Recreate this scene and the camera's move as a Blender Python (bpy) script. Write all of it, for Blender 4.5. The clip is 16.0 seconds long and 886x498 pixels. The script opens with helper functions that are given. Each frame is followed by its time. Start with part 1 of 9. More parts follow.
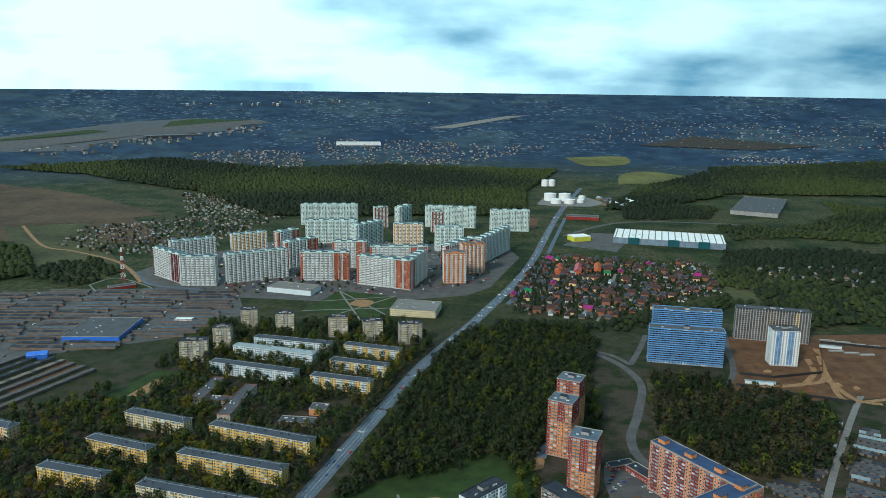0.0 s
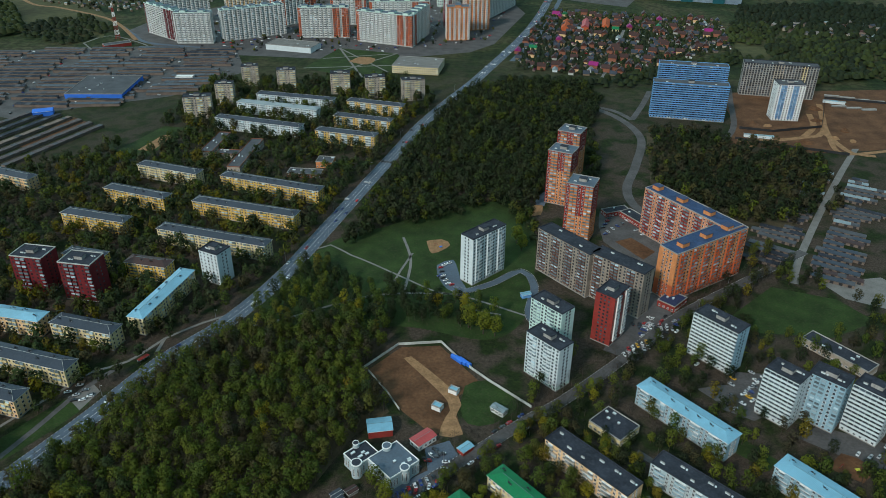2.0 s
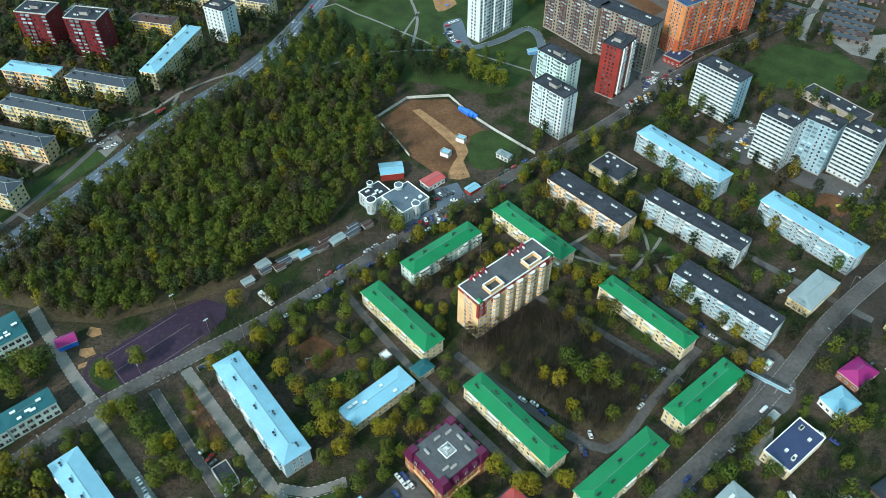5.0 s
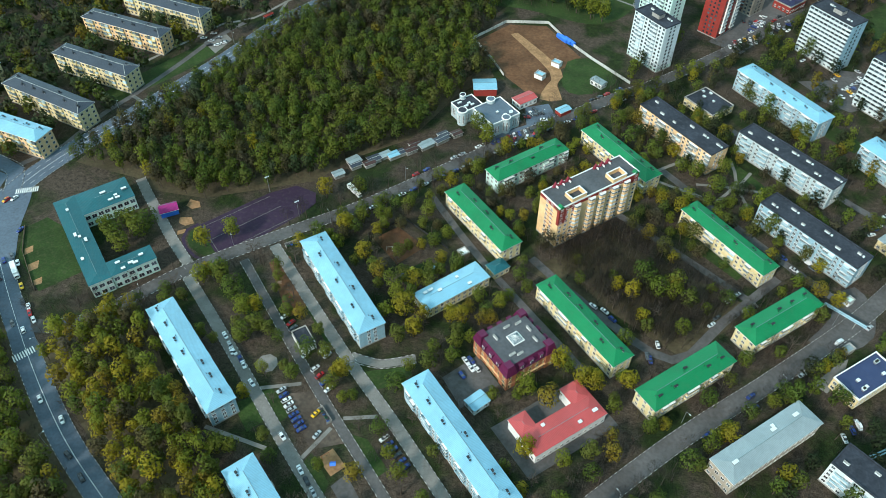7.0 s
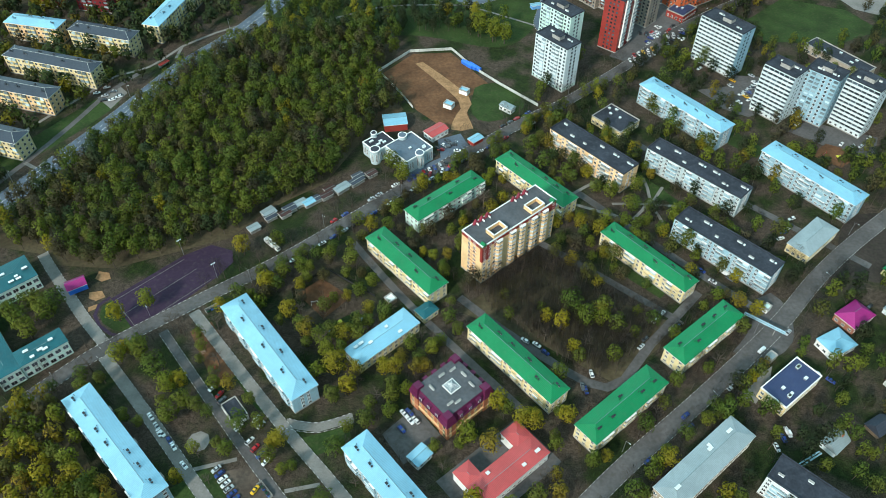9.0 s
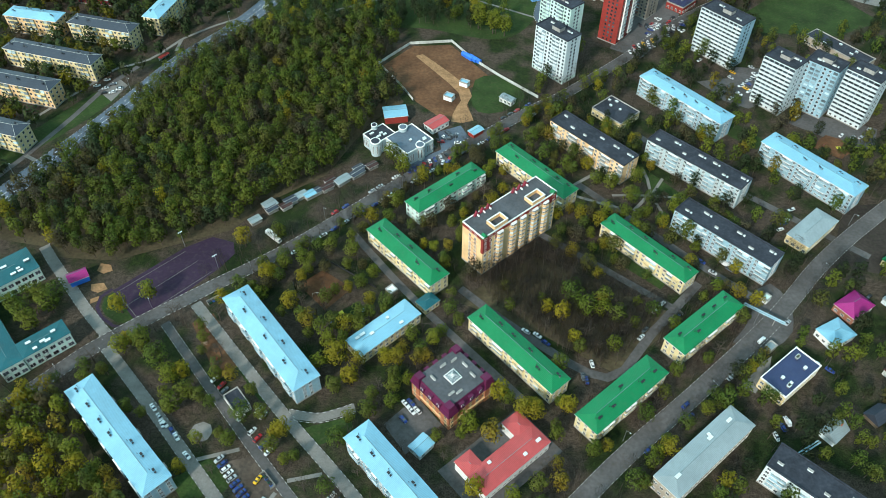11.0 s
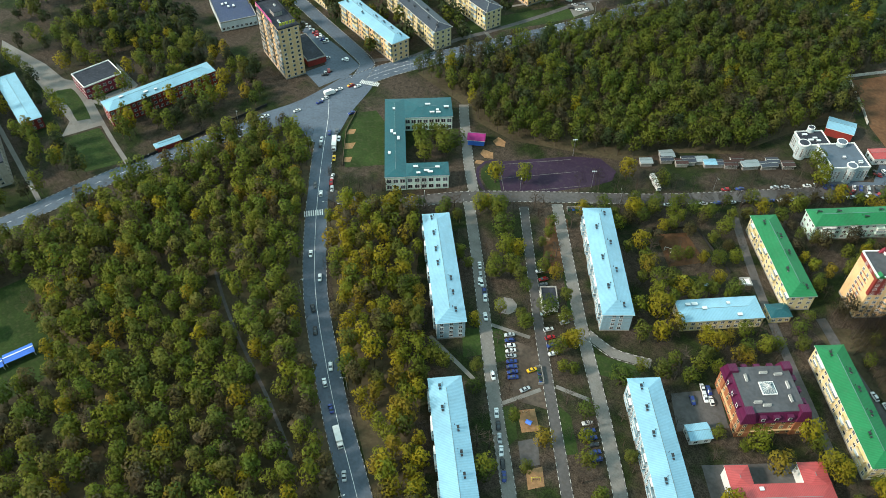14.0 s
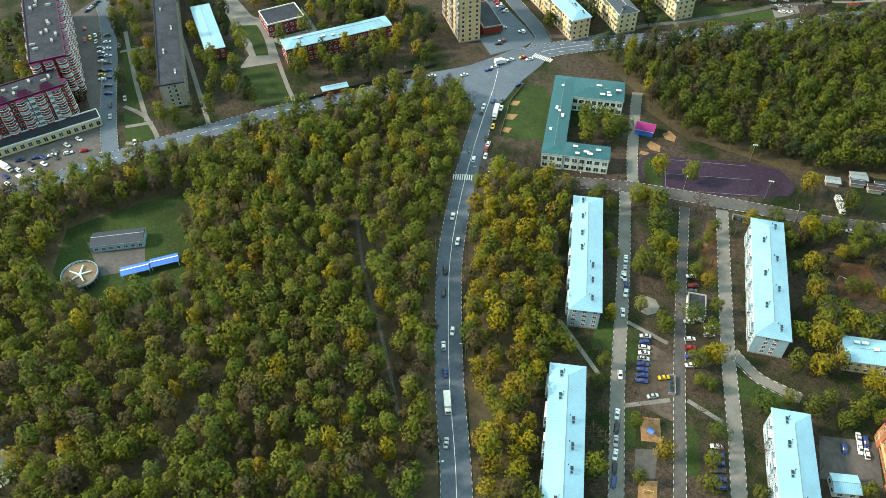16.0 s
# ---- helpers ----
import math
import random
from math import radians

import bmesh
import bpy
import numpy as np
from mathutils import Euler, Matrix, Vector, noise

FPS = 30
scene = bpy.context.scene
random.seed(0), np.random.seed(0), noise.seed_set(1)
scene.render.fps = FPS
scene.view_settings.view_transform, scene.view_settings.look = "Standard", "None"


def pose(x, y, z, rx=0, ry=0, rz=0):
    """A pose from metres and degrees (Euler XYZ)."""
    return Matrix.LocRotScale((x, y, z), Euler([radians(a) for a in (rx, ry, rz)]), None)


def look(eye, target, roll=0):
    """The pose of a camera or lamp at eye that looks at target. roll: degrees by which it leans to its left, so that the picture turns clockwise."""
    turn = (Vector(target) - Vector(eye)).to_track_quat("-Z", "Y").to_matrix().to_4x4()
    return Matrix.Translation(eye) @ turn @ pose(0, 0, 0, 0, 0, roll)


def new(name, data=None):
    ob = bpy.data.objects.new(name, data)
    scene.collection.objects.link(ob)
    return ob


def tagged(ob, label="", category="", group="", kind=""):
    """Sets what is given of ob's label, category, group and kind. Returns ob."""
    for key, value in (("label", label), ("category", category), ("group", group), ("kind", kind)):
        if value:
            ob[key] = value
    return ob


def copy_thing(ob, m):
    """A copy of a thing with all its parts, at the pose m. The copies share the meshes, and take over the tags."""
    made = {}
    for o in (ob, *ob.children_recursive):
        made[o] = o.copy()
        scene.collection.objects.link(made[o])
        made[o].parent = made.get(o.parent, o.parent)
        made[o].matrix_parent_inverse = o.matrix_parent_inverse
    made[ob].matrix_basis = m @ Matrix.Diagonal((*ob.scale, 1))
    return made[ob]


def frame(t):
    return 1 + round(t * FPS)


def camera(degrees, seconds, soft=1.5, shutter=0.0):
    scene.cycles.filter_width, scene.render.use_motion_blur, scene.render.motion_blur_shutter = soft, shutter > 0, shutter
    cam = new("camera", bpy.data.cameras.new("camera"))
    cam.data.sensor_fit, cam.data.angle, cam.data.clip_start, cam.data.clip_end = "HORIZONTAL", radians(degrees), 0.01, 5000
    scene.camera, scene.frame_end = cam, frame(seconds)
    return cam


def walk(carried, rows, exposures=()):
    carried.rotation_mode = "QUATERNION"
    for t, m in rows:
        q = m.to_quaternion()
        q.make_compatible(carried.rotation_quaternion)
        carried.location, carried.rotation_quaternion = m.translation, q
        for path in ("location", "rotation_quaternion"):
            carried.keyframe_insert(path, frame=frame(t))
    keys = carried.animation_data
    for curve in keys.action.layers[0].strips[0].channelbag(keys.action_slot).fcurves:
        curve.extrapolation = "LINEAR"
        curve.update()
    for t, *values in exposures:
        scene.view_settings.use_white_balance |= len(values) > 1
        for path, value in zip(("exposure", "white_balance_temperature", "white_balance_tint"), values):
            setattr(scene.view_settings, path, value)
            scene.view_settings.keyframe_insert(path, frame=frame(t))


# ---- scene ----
cam = camera(60.9, 16.0, soft=0.85)
PATH = [
    (0.0, (-11.42, -8.95, 321.10), (-11.11, 88.77, 299.90), 0.65),
    (0.5, (-11.09, -13.03, 317.81), (-10.86, 84.06, 293.88), 0.50),
    (1.0, (-10.82, -16.71, 314.23), (-10.64, 78.19, 282.70), 0.49),
    (1.5, (-10.93, -20.30, 311.92), (-10.77, 71.25, 271.68), 0.47),
    (2.0, (-11.10, -23.94, 310.43), (-10.94, 62.93, 260.89), 0.45),
    (2.5, (-10.30, -27.43, 308.80), (-10.32, 54.51, 251.48), 0.32),
    (3.0, (-10.52, -30.72, 307.92), (-10.62, 47.02, 245.01), 0.27),
    (3.5, (-11.02, -33.93, 306.93), (-11.16, 42.45, 242.39), 0.21),
    (4.0, (-11.51, -38.13, 305.48), (-11.68, 37.34, 239.88), 0.17),
    (4.5, (-12.44, -44.14, 302.59), (-12.56, 30.15, 235.65), 0.19),
    (5.0, (-13.82, -56.46, 297.70), (-13.97, 14.16, 226.90), 0.14),
    (5.2, (-14.23, -61.80, 296.17), (-14.50, 6.70, 223.32), 0.08),
    (5.7, (-16.53, -74.72, 289.50), (-16.65, -6.90, 216.01), 0.10),
    (6.2, (-16.41, -85.05, 283.60), (-20.08, -17.33, 210.11), 0.10),
    (6.7, (-14.77, -90.09, 279.30), (-25.53, -22.94, 205.99), 0.10),
    (7.3, (-16.63, -86.64, 281.09), (-23.84, -19.21, 207.59), 0.17),
    (7.5, (-16.74, -86.31, 281.47), (-21.82, -18.42, 208.22), 0.22),
    (8.0, (-17.18, -81.40, 285.32), (-17.84, -13.58, 211.84), 0.25),
    (8.5, (-16.67, -74.98, 288.92), (-16.73, -7.17, 215.42), 0.24),
    (8.7, (-16.26, -73.03, 289.80), (-16.37, -4.88, 216.62), 0.24),
    (9.75, (-15.24, -65.76, 293.00), (-15.36, 2.31, 219.75), 0.18),
    (10.8, (-15.52, -66.57, 292.55), (-15.60, 1.34, 219.15), 0.15),
    (11.0, (-16.49, -71.86, 290.99), (-16.53, -4.30, 217.27), 0.17),
    (11.5, (-16.91, -83.97, 284.84), (-19.07, -16.13, 211.40), 0.07),
    (12.0, (-14.74, -90.61, 278.68), (-26.04, -23.34, 205.56), -0.12),
    (12.5, (-12.34, -93.47, 273.18), (-33.56, -28.28, 200.39), -0.23),
    (13.0, (-11.27, -94.53, 268.36), (-41.41, -32.73, 195.75), -0.06),
    (13.5, (-11.12, -95.70, 265.29), (-48.02, -37.78, 192.60), 0.17),
    (14.0, (-11.14, -96.28, 260.02), (-53.66, -42.15, 187.48), 0.33),
    (14.5, (-11.55, -96.46, 254.71), (-59.33, -46.90, 182.18), 0.22),
    (15.0, (-12.40, -96.35, 249.88), (-63.89, -50.97, 177.15), -0.02),
    (15.5, (-13.31, -95.88, 245.58), (-67.26, -53.81, 172.65), -0.34),
    (16.0, (-13.22, -95.83, 242.67), (-68.27, -54.96, 169.86), -0.58),
]
EXPOSURES = [(0.0, -0.86, 6200, 8), (1.0, -1.06, 6200, 9), (2.0, -1.08, 6300, 10), (3.5, -0.82, 6400, 9), (4.5, -0.54, 6250, 8), (5.0, -0.2, 6250, 7), (8.5, -0.16, 6400, 7), (11.0, -0.15, 6400, 7), (13.0, -0.13, 6800, 10), (14.0, -0.1, 7200, 13), (15.0, 0.07, 7500, 14), (16.0, 0.27, 7700, 14)]
walk(cam, [(t, look(eye, target, roll)) for t, eye, target, roll in PATH], EXPOSURES)

# ---- world and sun ----
SUN_EL, SUN_AZ = 35.0, -145.0  # degrees; azimuth clockwise from +y
world = bpy.data.worlds.new("sky")
scene.world = world
world.use_nodes = True
wn, wl = world.node_tree.nodes, world.node_tree.links
bg = wn["Background"]
sky = wn.new("ShaderNodeTexSky")
sky.sky_type, sky.sun_disc = "NISHITA", False
sky.sun_elevation, sky.sun_rotation = radians(SUN_EL), radians(SUN_AZ)
sky.altitude, sky.air_density, sky.dust_density = 300, 1.4, 0.6
tc = wn.new("ShaderNodeTexCoord")
sep = wn.new("ShaderNodeSeparateXYZ")
wl.new(tc.outputs["Generated"], sep.inputs[0])


def wmath(op, a, b=None, c=None):
    n = wn.new("ShaderNodeMath")
    n.operation = op
    for i, v in enumerate((a, b, c)):
        if v is None:
            continue
        if isinstance(v, (int, float)):
            n.inputs[i].default_value = v
        else:
            wl.new(v, n.inputs[i])
    return n.outputs[0]


up = wmath("ADD", wmath("MAXIMUM", sep.outputs[2], 0.0), 0.3)
flat = wn.new("ShaderNodeCombineXYZ")
wl.new(wmath("DIVIDE", sep.outputs[0], up), flat.inputs[0])
wl.new(wmath("DIVIDE", sep.outputs[1], up), flat.inputs[1])
flat.inputs[2].default_value = 3.7
cloud = wn.new("ShaderNodeTexNoise")
cloud.inputs["Scale"].default_value, cloud.inputs["Detail"].default_value, cloud.inputs["Roughness"].default_value = 0.5, 8, 0.55
wl.new(flat.outputs[0], cloud.inputs["Vector"])
cloud2 = wn.new("ShaderNodeTexNoise")
cloud2.inputs["Scale"].default_value, cloud2.inputs["Detail"].default_value = 1.35, 9
wl.new(flat.outputs[0], cloud2.inputs["Vector"])
cover = wn.new("ShaderNodeMapRange")
cover.inputs["From Min"].default_value, cover.inputs["From Max"].default_value = 0.12, 0.3
wl.new(cloud.outputs["Fac"], cover.inputs["Value"])
tone = wn.new("ShaderNodeValToRGB")
tone.color_ramp.elements[0].position, tone.color_ramp.elements[0].color = 0.28, (2.2, 9.0, 15.0, 1)
tone.color_ramp.elements[1].position, tone.color_ramp.elements[1].color = 0.58, (25.0, 39.0, 42.0, 1)
wl.new(wmath("SUBTRACT", cloud2.outputs["Fac"], wmath("MULTIPLY", sep.outputs[0], 0.14)), tone.inputs[0])
# the cover is thinnest and brightest towards the north-west
glow = wn.new("ShaderNodeVectorMath")
glow.operation = "DOT_PRODUCT"
wl.new(tc.outputs["Generated"], glow.inputs[0])
glow.inputs[1].default_value = (-0.5, 0.86, 0.1)
bright = wmath("ADD", wmath("MULTIPLY", wmath("MAXIMUM", glow.outputs["Value"], 0.0), 0.62), 0.5)
tone_lit = wn.new("ShaderNodeVectorMath")
tone_lit.operation = "SCALE"
wl.new(tone.outputs[0], tone_lit.inputs[0])
wl.new(bright, tone_lit.inputs["Scale"])
blend = wn.new("ShaderNodeMix")
blend.data_type = "RGBA"
wl.new(cover.outputs[0], blend.inputs["Factor"])
wl.new(sky.outputs[0], blend.inputs["A"])
wl.new(tone_lit.outputs[0], blend.inputs["B"])
wl.new(blend.outputs["Result"], bg.inputs["Color"])
bg.inputs["Strength"].default_value = 0.06
sun = new("sun", bpy.data.lights.new("sun", "SUN"))
sun.data.energy, sun.data.angle, sun.data.color = 5.0, radians(7), (1.0, 0.95, 0.86)
az, el = radians(SUN_AZ), radians(SUN_EL)
sun.matrix_world = look((0, 300, 900), Vector((0, 300, 900)) - Vector((math.sin(az) * math.cos(el), math.cos(az) * math.cos(el), math.sin(el))))


# ---- materials ----
def nodes_of(name):
    m = bpy.data.materials.new(name)
    m.use_nodes = True
    nt = m.node_tree
    return m, nt.nodes, nt.links, nt.nodes["Principled BSDF"]


def noise_of(nn, ll, scale, detail=4.0, coord="Position", stretch=None):
    n = nn.new("ShaderNodeTexNoise")
    n.inputs["Scale"].default_value, n.inputs["Detail"].default_value = scale, detail
    if coord == "Position":
        src = nn.new("ShaderNodeNewGeometry").outputs["Position"]
    else:
        src = nn.new("ShaderNodeTexCoord").outputs["Object"]
    if stretch:
        mp = nn.new("ShaderNodeMapping")
        mp.inputs["Scale"].default_value = stretch
        ll.new(src, mp.inputs["Vector"])
        src = mp.outputs[0]
    ll.new(src, n.inputs["Vector"])
    return n.outputs["Fac"]


def ramp(nn, ll, fac, stops):
    r = nn.new("ShaderNodeValToRGB")
    e = r.color_ramp.elements
    while len(e) < len(stops):
        e.new(0.5)
    for k, (p, col) in zip(e, stops):
        k.position, k.color = p, (*col, 1)
    ll.new(fac, r.inputs[0])
    return r.outputs[0]


def mixed(nn, ll, fac, a, b, how="MIX"):
    m = nn.new("ShaderNodeMix")
    m.data_type, m.blend_type = "RGBA", how
    for key, v in (("Factor", fac), ("A", a), ("B", b)):
        if isinstance(v, float):
            m.inputs[key].default_value = v
        elif isinstance(v, tuple):
            m.inputs[key].default_value = (*v, 1)
        else:
            ll.new(v, m.inputs[key])
    return m.outputs["Result"]


def shade(c, k):
    return tuple(min(1.0, v * k) for v in c)


def paint(name, col, rough=0.8, metal=0.0, var=0.25, big=0.12, small=1.4, streak=0.0, bump=0.15, dirt=(0.09, 0.08, 0.07), dirty=0.25, per=0.0):
    """A worn surface: two scales of variation, dirt stains, rain streaks and fine relief."""
    m, nn, ll, p = nodes_of(name)
    a = ramp(nn, ll, noise_of(nn, ll, big, 5), [(0.3, shade(col, 1 - var)), (0.7, shade(col, 1 + var * 0.6))])
    b = ramp(nn, ll, noise_of(nn, ll, small, 6), [(0.35, shade((1, 1, 1), 1 - var)), (0.65, (1, 1, 1))])
    c = mixed(nn, ll, 0.8, a, b, "MULTIPLY")
    st = nn.new("ShaderNodeMapRange")
    st.inputs["From Min"].default_value, st.inputs["From Max"].default_value, st.inputs["To Max"].default_value = 0.52, 0.75, dirty
    ll.new(noise_of(nn, ll, 0.45, 7), st.inputs["Value"])
    c = mixed(nn, ll, st.outputs[0], c, dirt)
    if streak:
        sr = nn.new("ShaderNodeMapRange")
        sr.inputs["From Min"].default_value, sr.inputs["From Max"].default_value, sr.inputs["To Max"].default_value = 0.5, 0.75, streak
        ll.new(noise_of(nn, ll, 1.0, 4, stretch=(1.3, 1.3, 0.09)), sr.inputs["Value"])
        c = mixed(nn, ll, sr.outputs[0], c, dirt)
    if per:
        oi = nn.new("ShaderNodeObjectInfo")
        c = mixed(nn, ll, 1.0, c, ramp(nn, ll, oi.outputs["Random"], [(0.0, shade((1, 1, 1), 1 - per)), (1.0, (1, 1, 1))]), "MULTIPLY")
    ll.new(c, p.inputs["Base Color"])
    p.inputs["Roughness"].default_value, p.inputs["Metallic"].default_value = rough, metal
    if rough > 0.75:
        p.inputs["Specular IOR Level"].default_value = 0.2
    if bump:
        bp = nn.new("ShaderNodeBump")
        bp.inputs["Strength"].default_value, bp.inputs["Distance"].default_value = bump, 0.05
        ll.new(noise_of(nn, ll, 4.0, 5), bp.inputs["Height"])
        ll.new(bp.outputs[0], p.inputs["Normal"])
    return m


def seam_metal(name, col, rough=0.5):
    """Painted sheet metal with standing seams along the slope."""
    m = paint(name, col, rough, 0.0, var=0.14, big=0.09, small=0.9, dirty=0.16, bump=0)
    nn, ll = m.node_tree.nodes, m.node_tree.links
    w = nn.new("ShaderNodeTexWave")
    w.inputs["Scale"].default_value, w.inputs["Distortion"].default_value = 0.5, 0.0
    w.bands_direction = "X"
    base = nn["Principled BSDF"].inputs["Base Color"]
    ll.new(mixed(nn, ll, 1.0, base.links[0].from_socket, ramp(nn, ll, w.outputs["Fac"], [(0.0, (0.78, 0.8, 0.82)), (0.35, (1.0, 1.0, 1.0))]), "MULTIPLY"), base)
    ll.new(nn.new("ShaderNodeTexCoord").outputs["Object"], w.inputs["Vector"])
    bp = nn.new("ShaderNodeBump")
    nn["Principled BSDF"].inputs["Specular IOR Level"].default_value = 0.25
    bp.inputs["Strength"].default_value, bp.inputs["Distance"].default_value = 0.35, 0.08
    ll.new(w.outputs["Fac"], bp.inputs["Height"])
    ll.new(bp.outputs[0], nn["Principled BSDF"].inputs["Normal"])
    return m


def foliage(name, soft=True):
    """Leaves: the tint of each tree, varied leaf by leaf, with light passing through."""
    m, nn, ll, p = nodes_of(name)
    at = nn.new("ShaderNodeAttribute")
    at.attribute_name = "tint"
    isl = nn.new("ShaderNodeNewGeometry").outputs["Random Per Island"]
    c = mixed(nn, ll, 1.0, at.outputs["Color"], ramp(nn, ll, isl, [(0.0, (0.84, 0.85, 0.8)), (1.0, (1.0, 1.0, 1.0))]), "MULTIPLY")
    oi = nn.new("ShaderNodeObjectInfo")
    c = mixed(nn, ll, 1.0, c, ramp(nn, ll, oi.outputs["Random"], [(0.0, (0.78, 0.86, 0.78)), (1.0, (1.0, 1.0, 1.0))]), "MULTIPLY")
    ll.new(c, p.inputs["Base Color"])
    p.inputs["Roughness"].default_value = 0.7
    p.inputs["Specular IOR Level"].default_value = 0.2
    way = nn.new("ShaderNodeAttribute")
    way.attribute_name = "outward"
    turn = nn.new("ShaderNodeVectorTransform")
    turn.vector_type, turn.convert_from, turn.convert_to = "NORMAL", "OBJECT", "WORLD"
    ll.new(way.outputs["Vector"], turn.inputs[0])
    if soft:
        ll.new(turn.outputs[0], p.inputs["Normal"])
    tr = nn.new("ShaderNodeBsdfTranslucent")
    ll.new(c, tr.inputs["Color"])
    mx = nn.new("ShaderNodeMixShader")
    mx.inputs[0].default_value = 0.4
    ll.new(p.outputs[0], mx.inputs[1])
    ll.new(tr.outputs[0], mx.inputs[2])
    ll.new(mx.outputs[0], nn["Material Output"].inputs["Surface"])
    return m


def ground_mat():
    m, nn, ll, p = nodes_of("ground_earth_grass_far_haze")
    grass = ramp(nn, ll, noise_of(nn, ll, 0.35, 8), [(0.3, (0.012, 0.021, 0.007)), (0.55, (0.022, 0.036, 0.01)), (0.75, (0.036, 0.054, 0.014))])
    earth = ramp(nn, ll, noise_of(nn, ll, 0.5, 8), [(0.3, (0.042, 0.033, 0.026)), (0.7, (0.105, 0.08, 0.06))])
    f = nn.new("ShaderNodeMapRange")
    f.inputs["From Min"].default_value, f.inputs["From Max"].default_value = 0.4, 0.55
    ll.new(noise_of(nn, ll, 0.045, 9), f.inputs["Value"])
    out = nn.new("ShaderNodeVectorMath")
    out.operation = "DISTANCE"
    ll.new(nn.new("ShaderNodeNewGeometry").outputs["Position"], out.inputs[0])
    out.inputs[1].default_value = (0, 150, 0)
    rim = nn.new("ShaderNodeMapRange")
    rim.inputs["From Min"].default_value, rim.inputs["From Max"].default_value, rim.inputs["To Min"].default_value, rim.inputs["To Max"].default_value = 500, 1100, 1.0, 0.35
    ll.new(out.outputs["Value"], rim.inputs["Value"])
    bare = nn.new("ShaderNodeMath")
    bare.operation = "MULTIPLY"
    ll.new(f.outputs[0], bare.inputs[0])
    ll.new(rim.outputs[0], bare.inputs[1])
    near = mixed(nn, ll, bare.outputs[0], grass, earth)
    near = mixed(nn, ll, 1.0, near, ramp(nn, ll, noise_of(nn, ll, 1.6, 7), [(0.38, (0.45, 0.43, 0.42)), (0.62, (1.0, 1.0, 1.0))]), "MULTIPLY")
    rough = ramp(nn, ll, noise_of(nn, ll, 0.011, 9), [(0.36, (0.016, 0.03, 0.01)), (0.48, (0.036, 0.05, 0.016)), (0.58, (0.075, 0.068, 0.032)), (0.68, (0.028, 0.044, 0.014))])
    rough = mixed(nn, ll, 1.0, rough, ramp(nn, ll, noise_of(nn, ll, 0.12, 8), [(0.38, (0.4, 0.42, 0.4)), (0.6, (1.0, 1.0, 1.0))]), "MULTIPLY")
    wild = nn.new("ShaderNodeMapRange")
    wild.inputs["From Min"].default_value, wild.inputs["From Max"].default_value = 700, 1050
    ll.new(out.outputs["Value"], wild.inputs["Value"])
    near = mixed(nn, ll, wild.outputs[0], near, rough)
    # far country: woods, fields and built-up land, with distance haze painted in as blue
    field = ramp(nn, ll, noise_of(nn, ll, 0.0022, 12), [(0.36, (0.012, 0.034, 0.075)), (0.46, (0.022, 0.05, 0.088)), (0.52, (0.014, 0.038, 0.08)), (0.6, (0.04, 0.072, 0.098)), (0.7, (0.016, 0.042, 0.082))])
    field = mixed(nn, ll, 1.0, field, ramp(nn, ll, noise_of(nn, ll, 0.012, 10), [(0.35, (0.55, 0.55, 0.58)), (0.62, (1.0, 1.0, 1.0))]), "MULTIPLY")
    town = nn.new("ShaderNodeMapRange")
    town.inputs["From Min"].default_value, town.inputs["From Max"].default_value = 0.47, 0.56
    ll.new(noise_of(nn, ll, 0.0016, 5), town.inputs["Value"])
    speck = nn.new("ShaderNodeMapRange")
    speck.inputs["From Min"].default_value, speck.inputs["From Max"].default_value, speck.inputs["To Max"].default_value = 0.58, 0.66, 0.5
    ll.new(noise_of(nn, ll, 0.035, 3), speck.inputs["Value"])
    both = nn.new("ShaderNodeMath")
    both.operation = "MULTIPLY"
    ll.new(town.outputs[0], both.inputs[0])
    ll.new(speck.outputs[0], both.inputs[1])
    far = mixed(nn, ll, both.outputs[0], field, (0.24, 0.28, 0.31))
    # the near ground gives way to the haze-blue far country with the distance from the town
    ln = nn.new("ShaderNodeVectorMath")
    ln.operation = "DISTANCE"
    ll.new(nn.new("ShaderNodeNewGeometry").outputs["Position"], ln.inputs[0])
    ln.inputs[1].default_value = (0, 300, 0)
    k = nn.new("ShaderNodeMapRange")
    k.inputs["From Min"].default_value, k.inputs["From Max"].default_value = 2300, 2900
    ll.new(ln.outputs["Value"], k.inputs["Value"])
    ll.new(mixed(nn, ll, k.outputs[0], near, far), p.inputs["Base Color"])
    p.inputs["Roughness"].default_value = 0.95
    p.inputs["Specular IOR Level"].default_value = 0.15
    bp = nn.new("ShaderNodeBump")
    bp.inputs["Strength"].default_value, bp.inputs["Distance"].default_value = 0.6, 0.3
    ll.new(noise_of(nn, ll, 0.9, 7), bp.inputs["Height"])
    ll.new(bp.outputs[0], p.inputs["Normal"])
    return m


def glass_mat(name, col, rough=0.12):
    m, nn, ll, p = nodes_of(name)
    oi = nn.new("ShaderNodeObjectInfo")
    ri = nn.new("ShaderNodeNewGeometry").outputs["Random Per Island"]
    ad = nn.new("ShaderNodeMath")
    ad.operation = "FRACT"
    su = nn.new("ShaderNodeMath")
    ll.new(oi.outputs["Random"], su.inputs[0])
    ll.new(ri, su.inputs[1])
    ll.new(su.outputs[0], ad.inputs[0])
    ll.new(ramp(nn, ll, ad.outputs[0], [(0.0, shade(col, 0.45)), (0.6, col), (0.85, shade(col, 1.8)), (1.0, shade(col, 2.8))]), p.inputs["Base Color"])
    p.inputs["Roughness"].default_value = rough
    p.inputs["Specular IOR Level"].default_value = 0.6
    return m


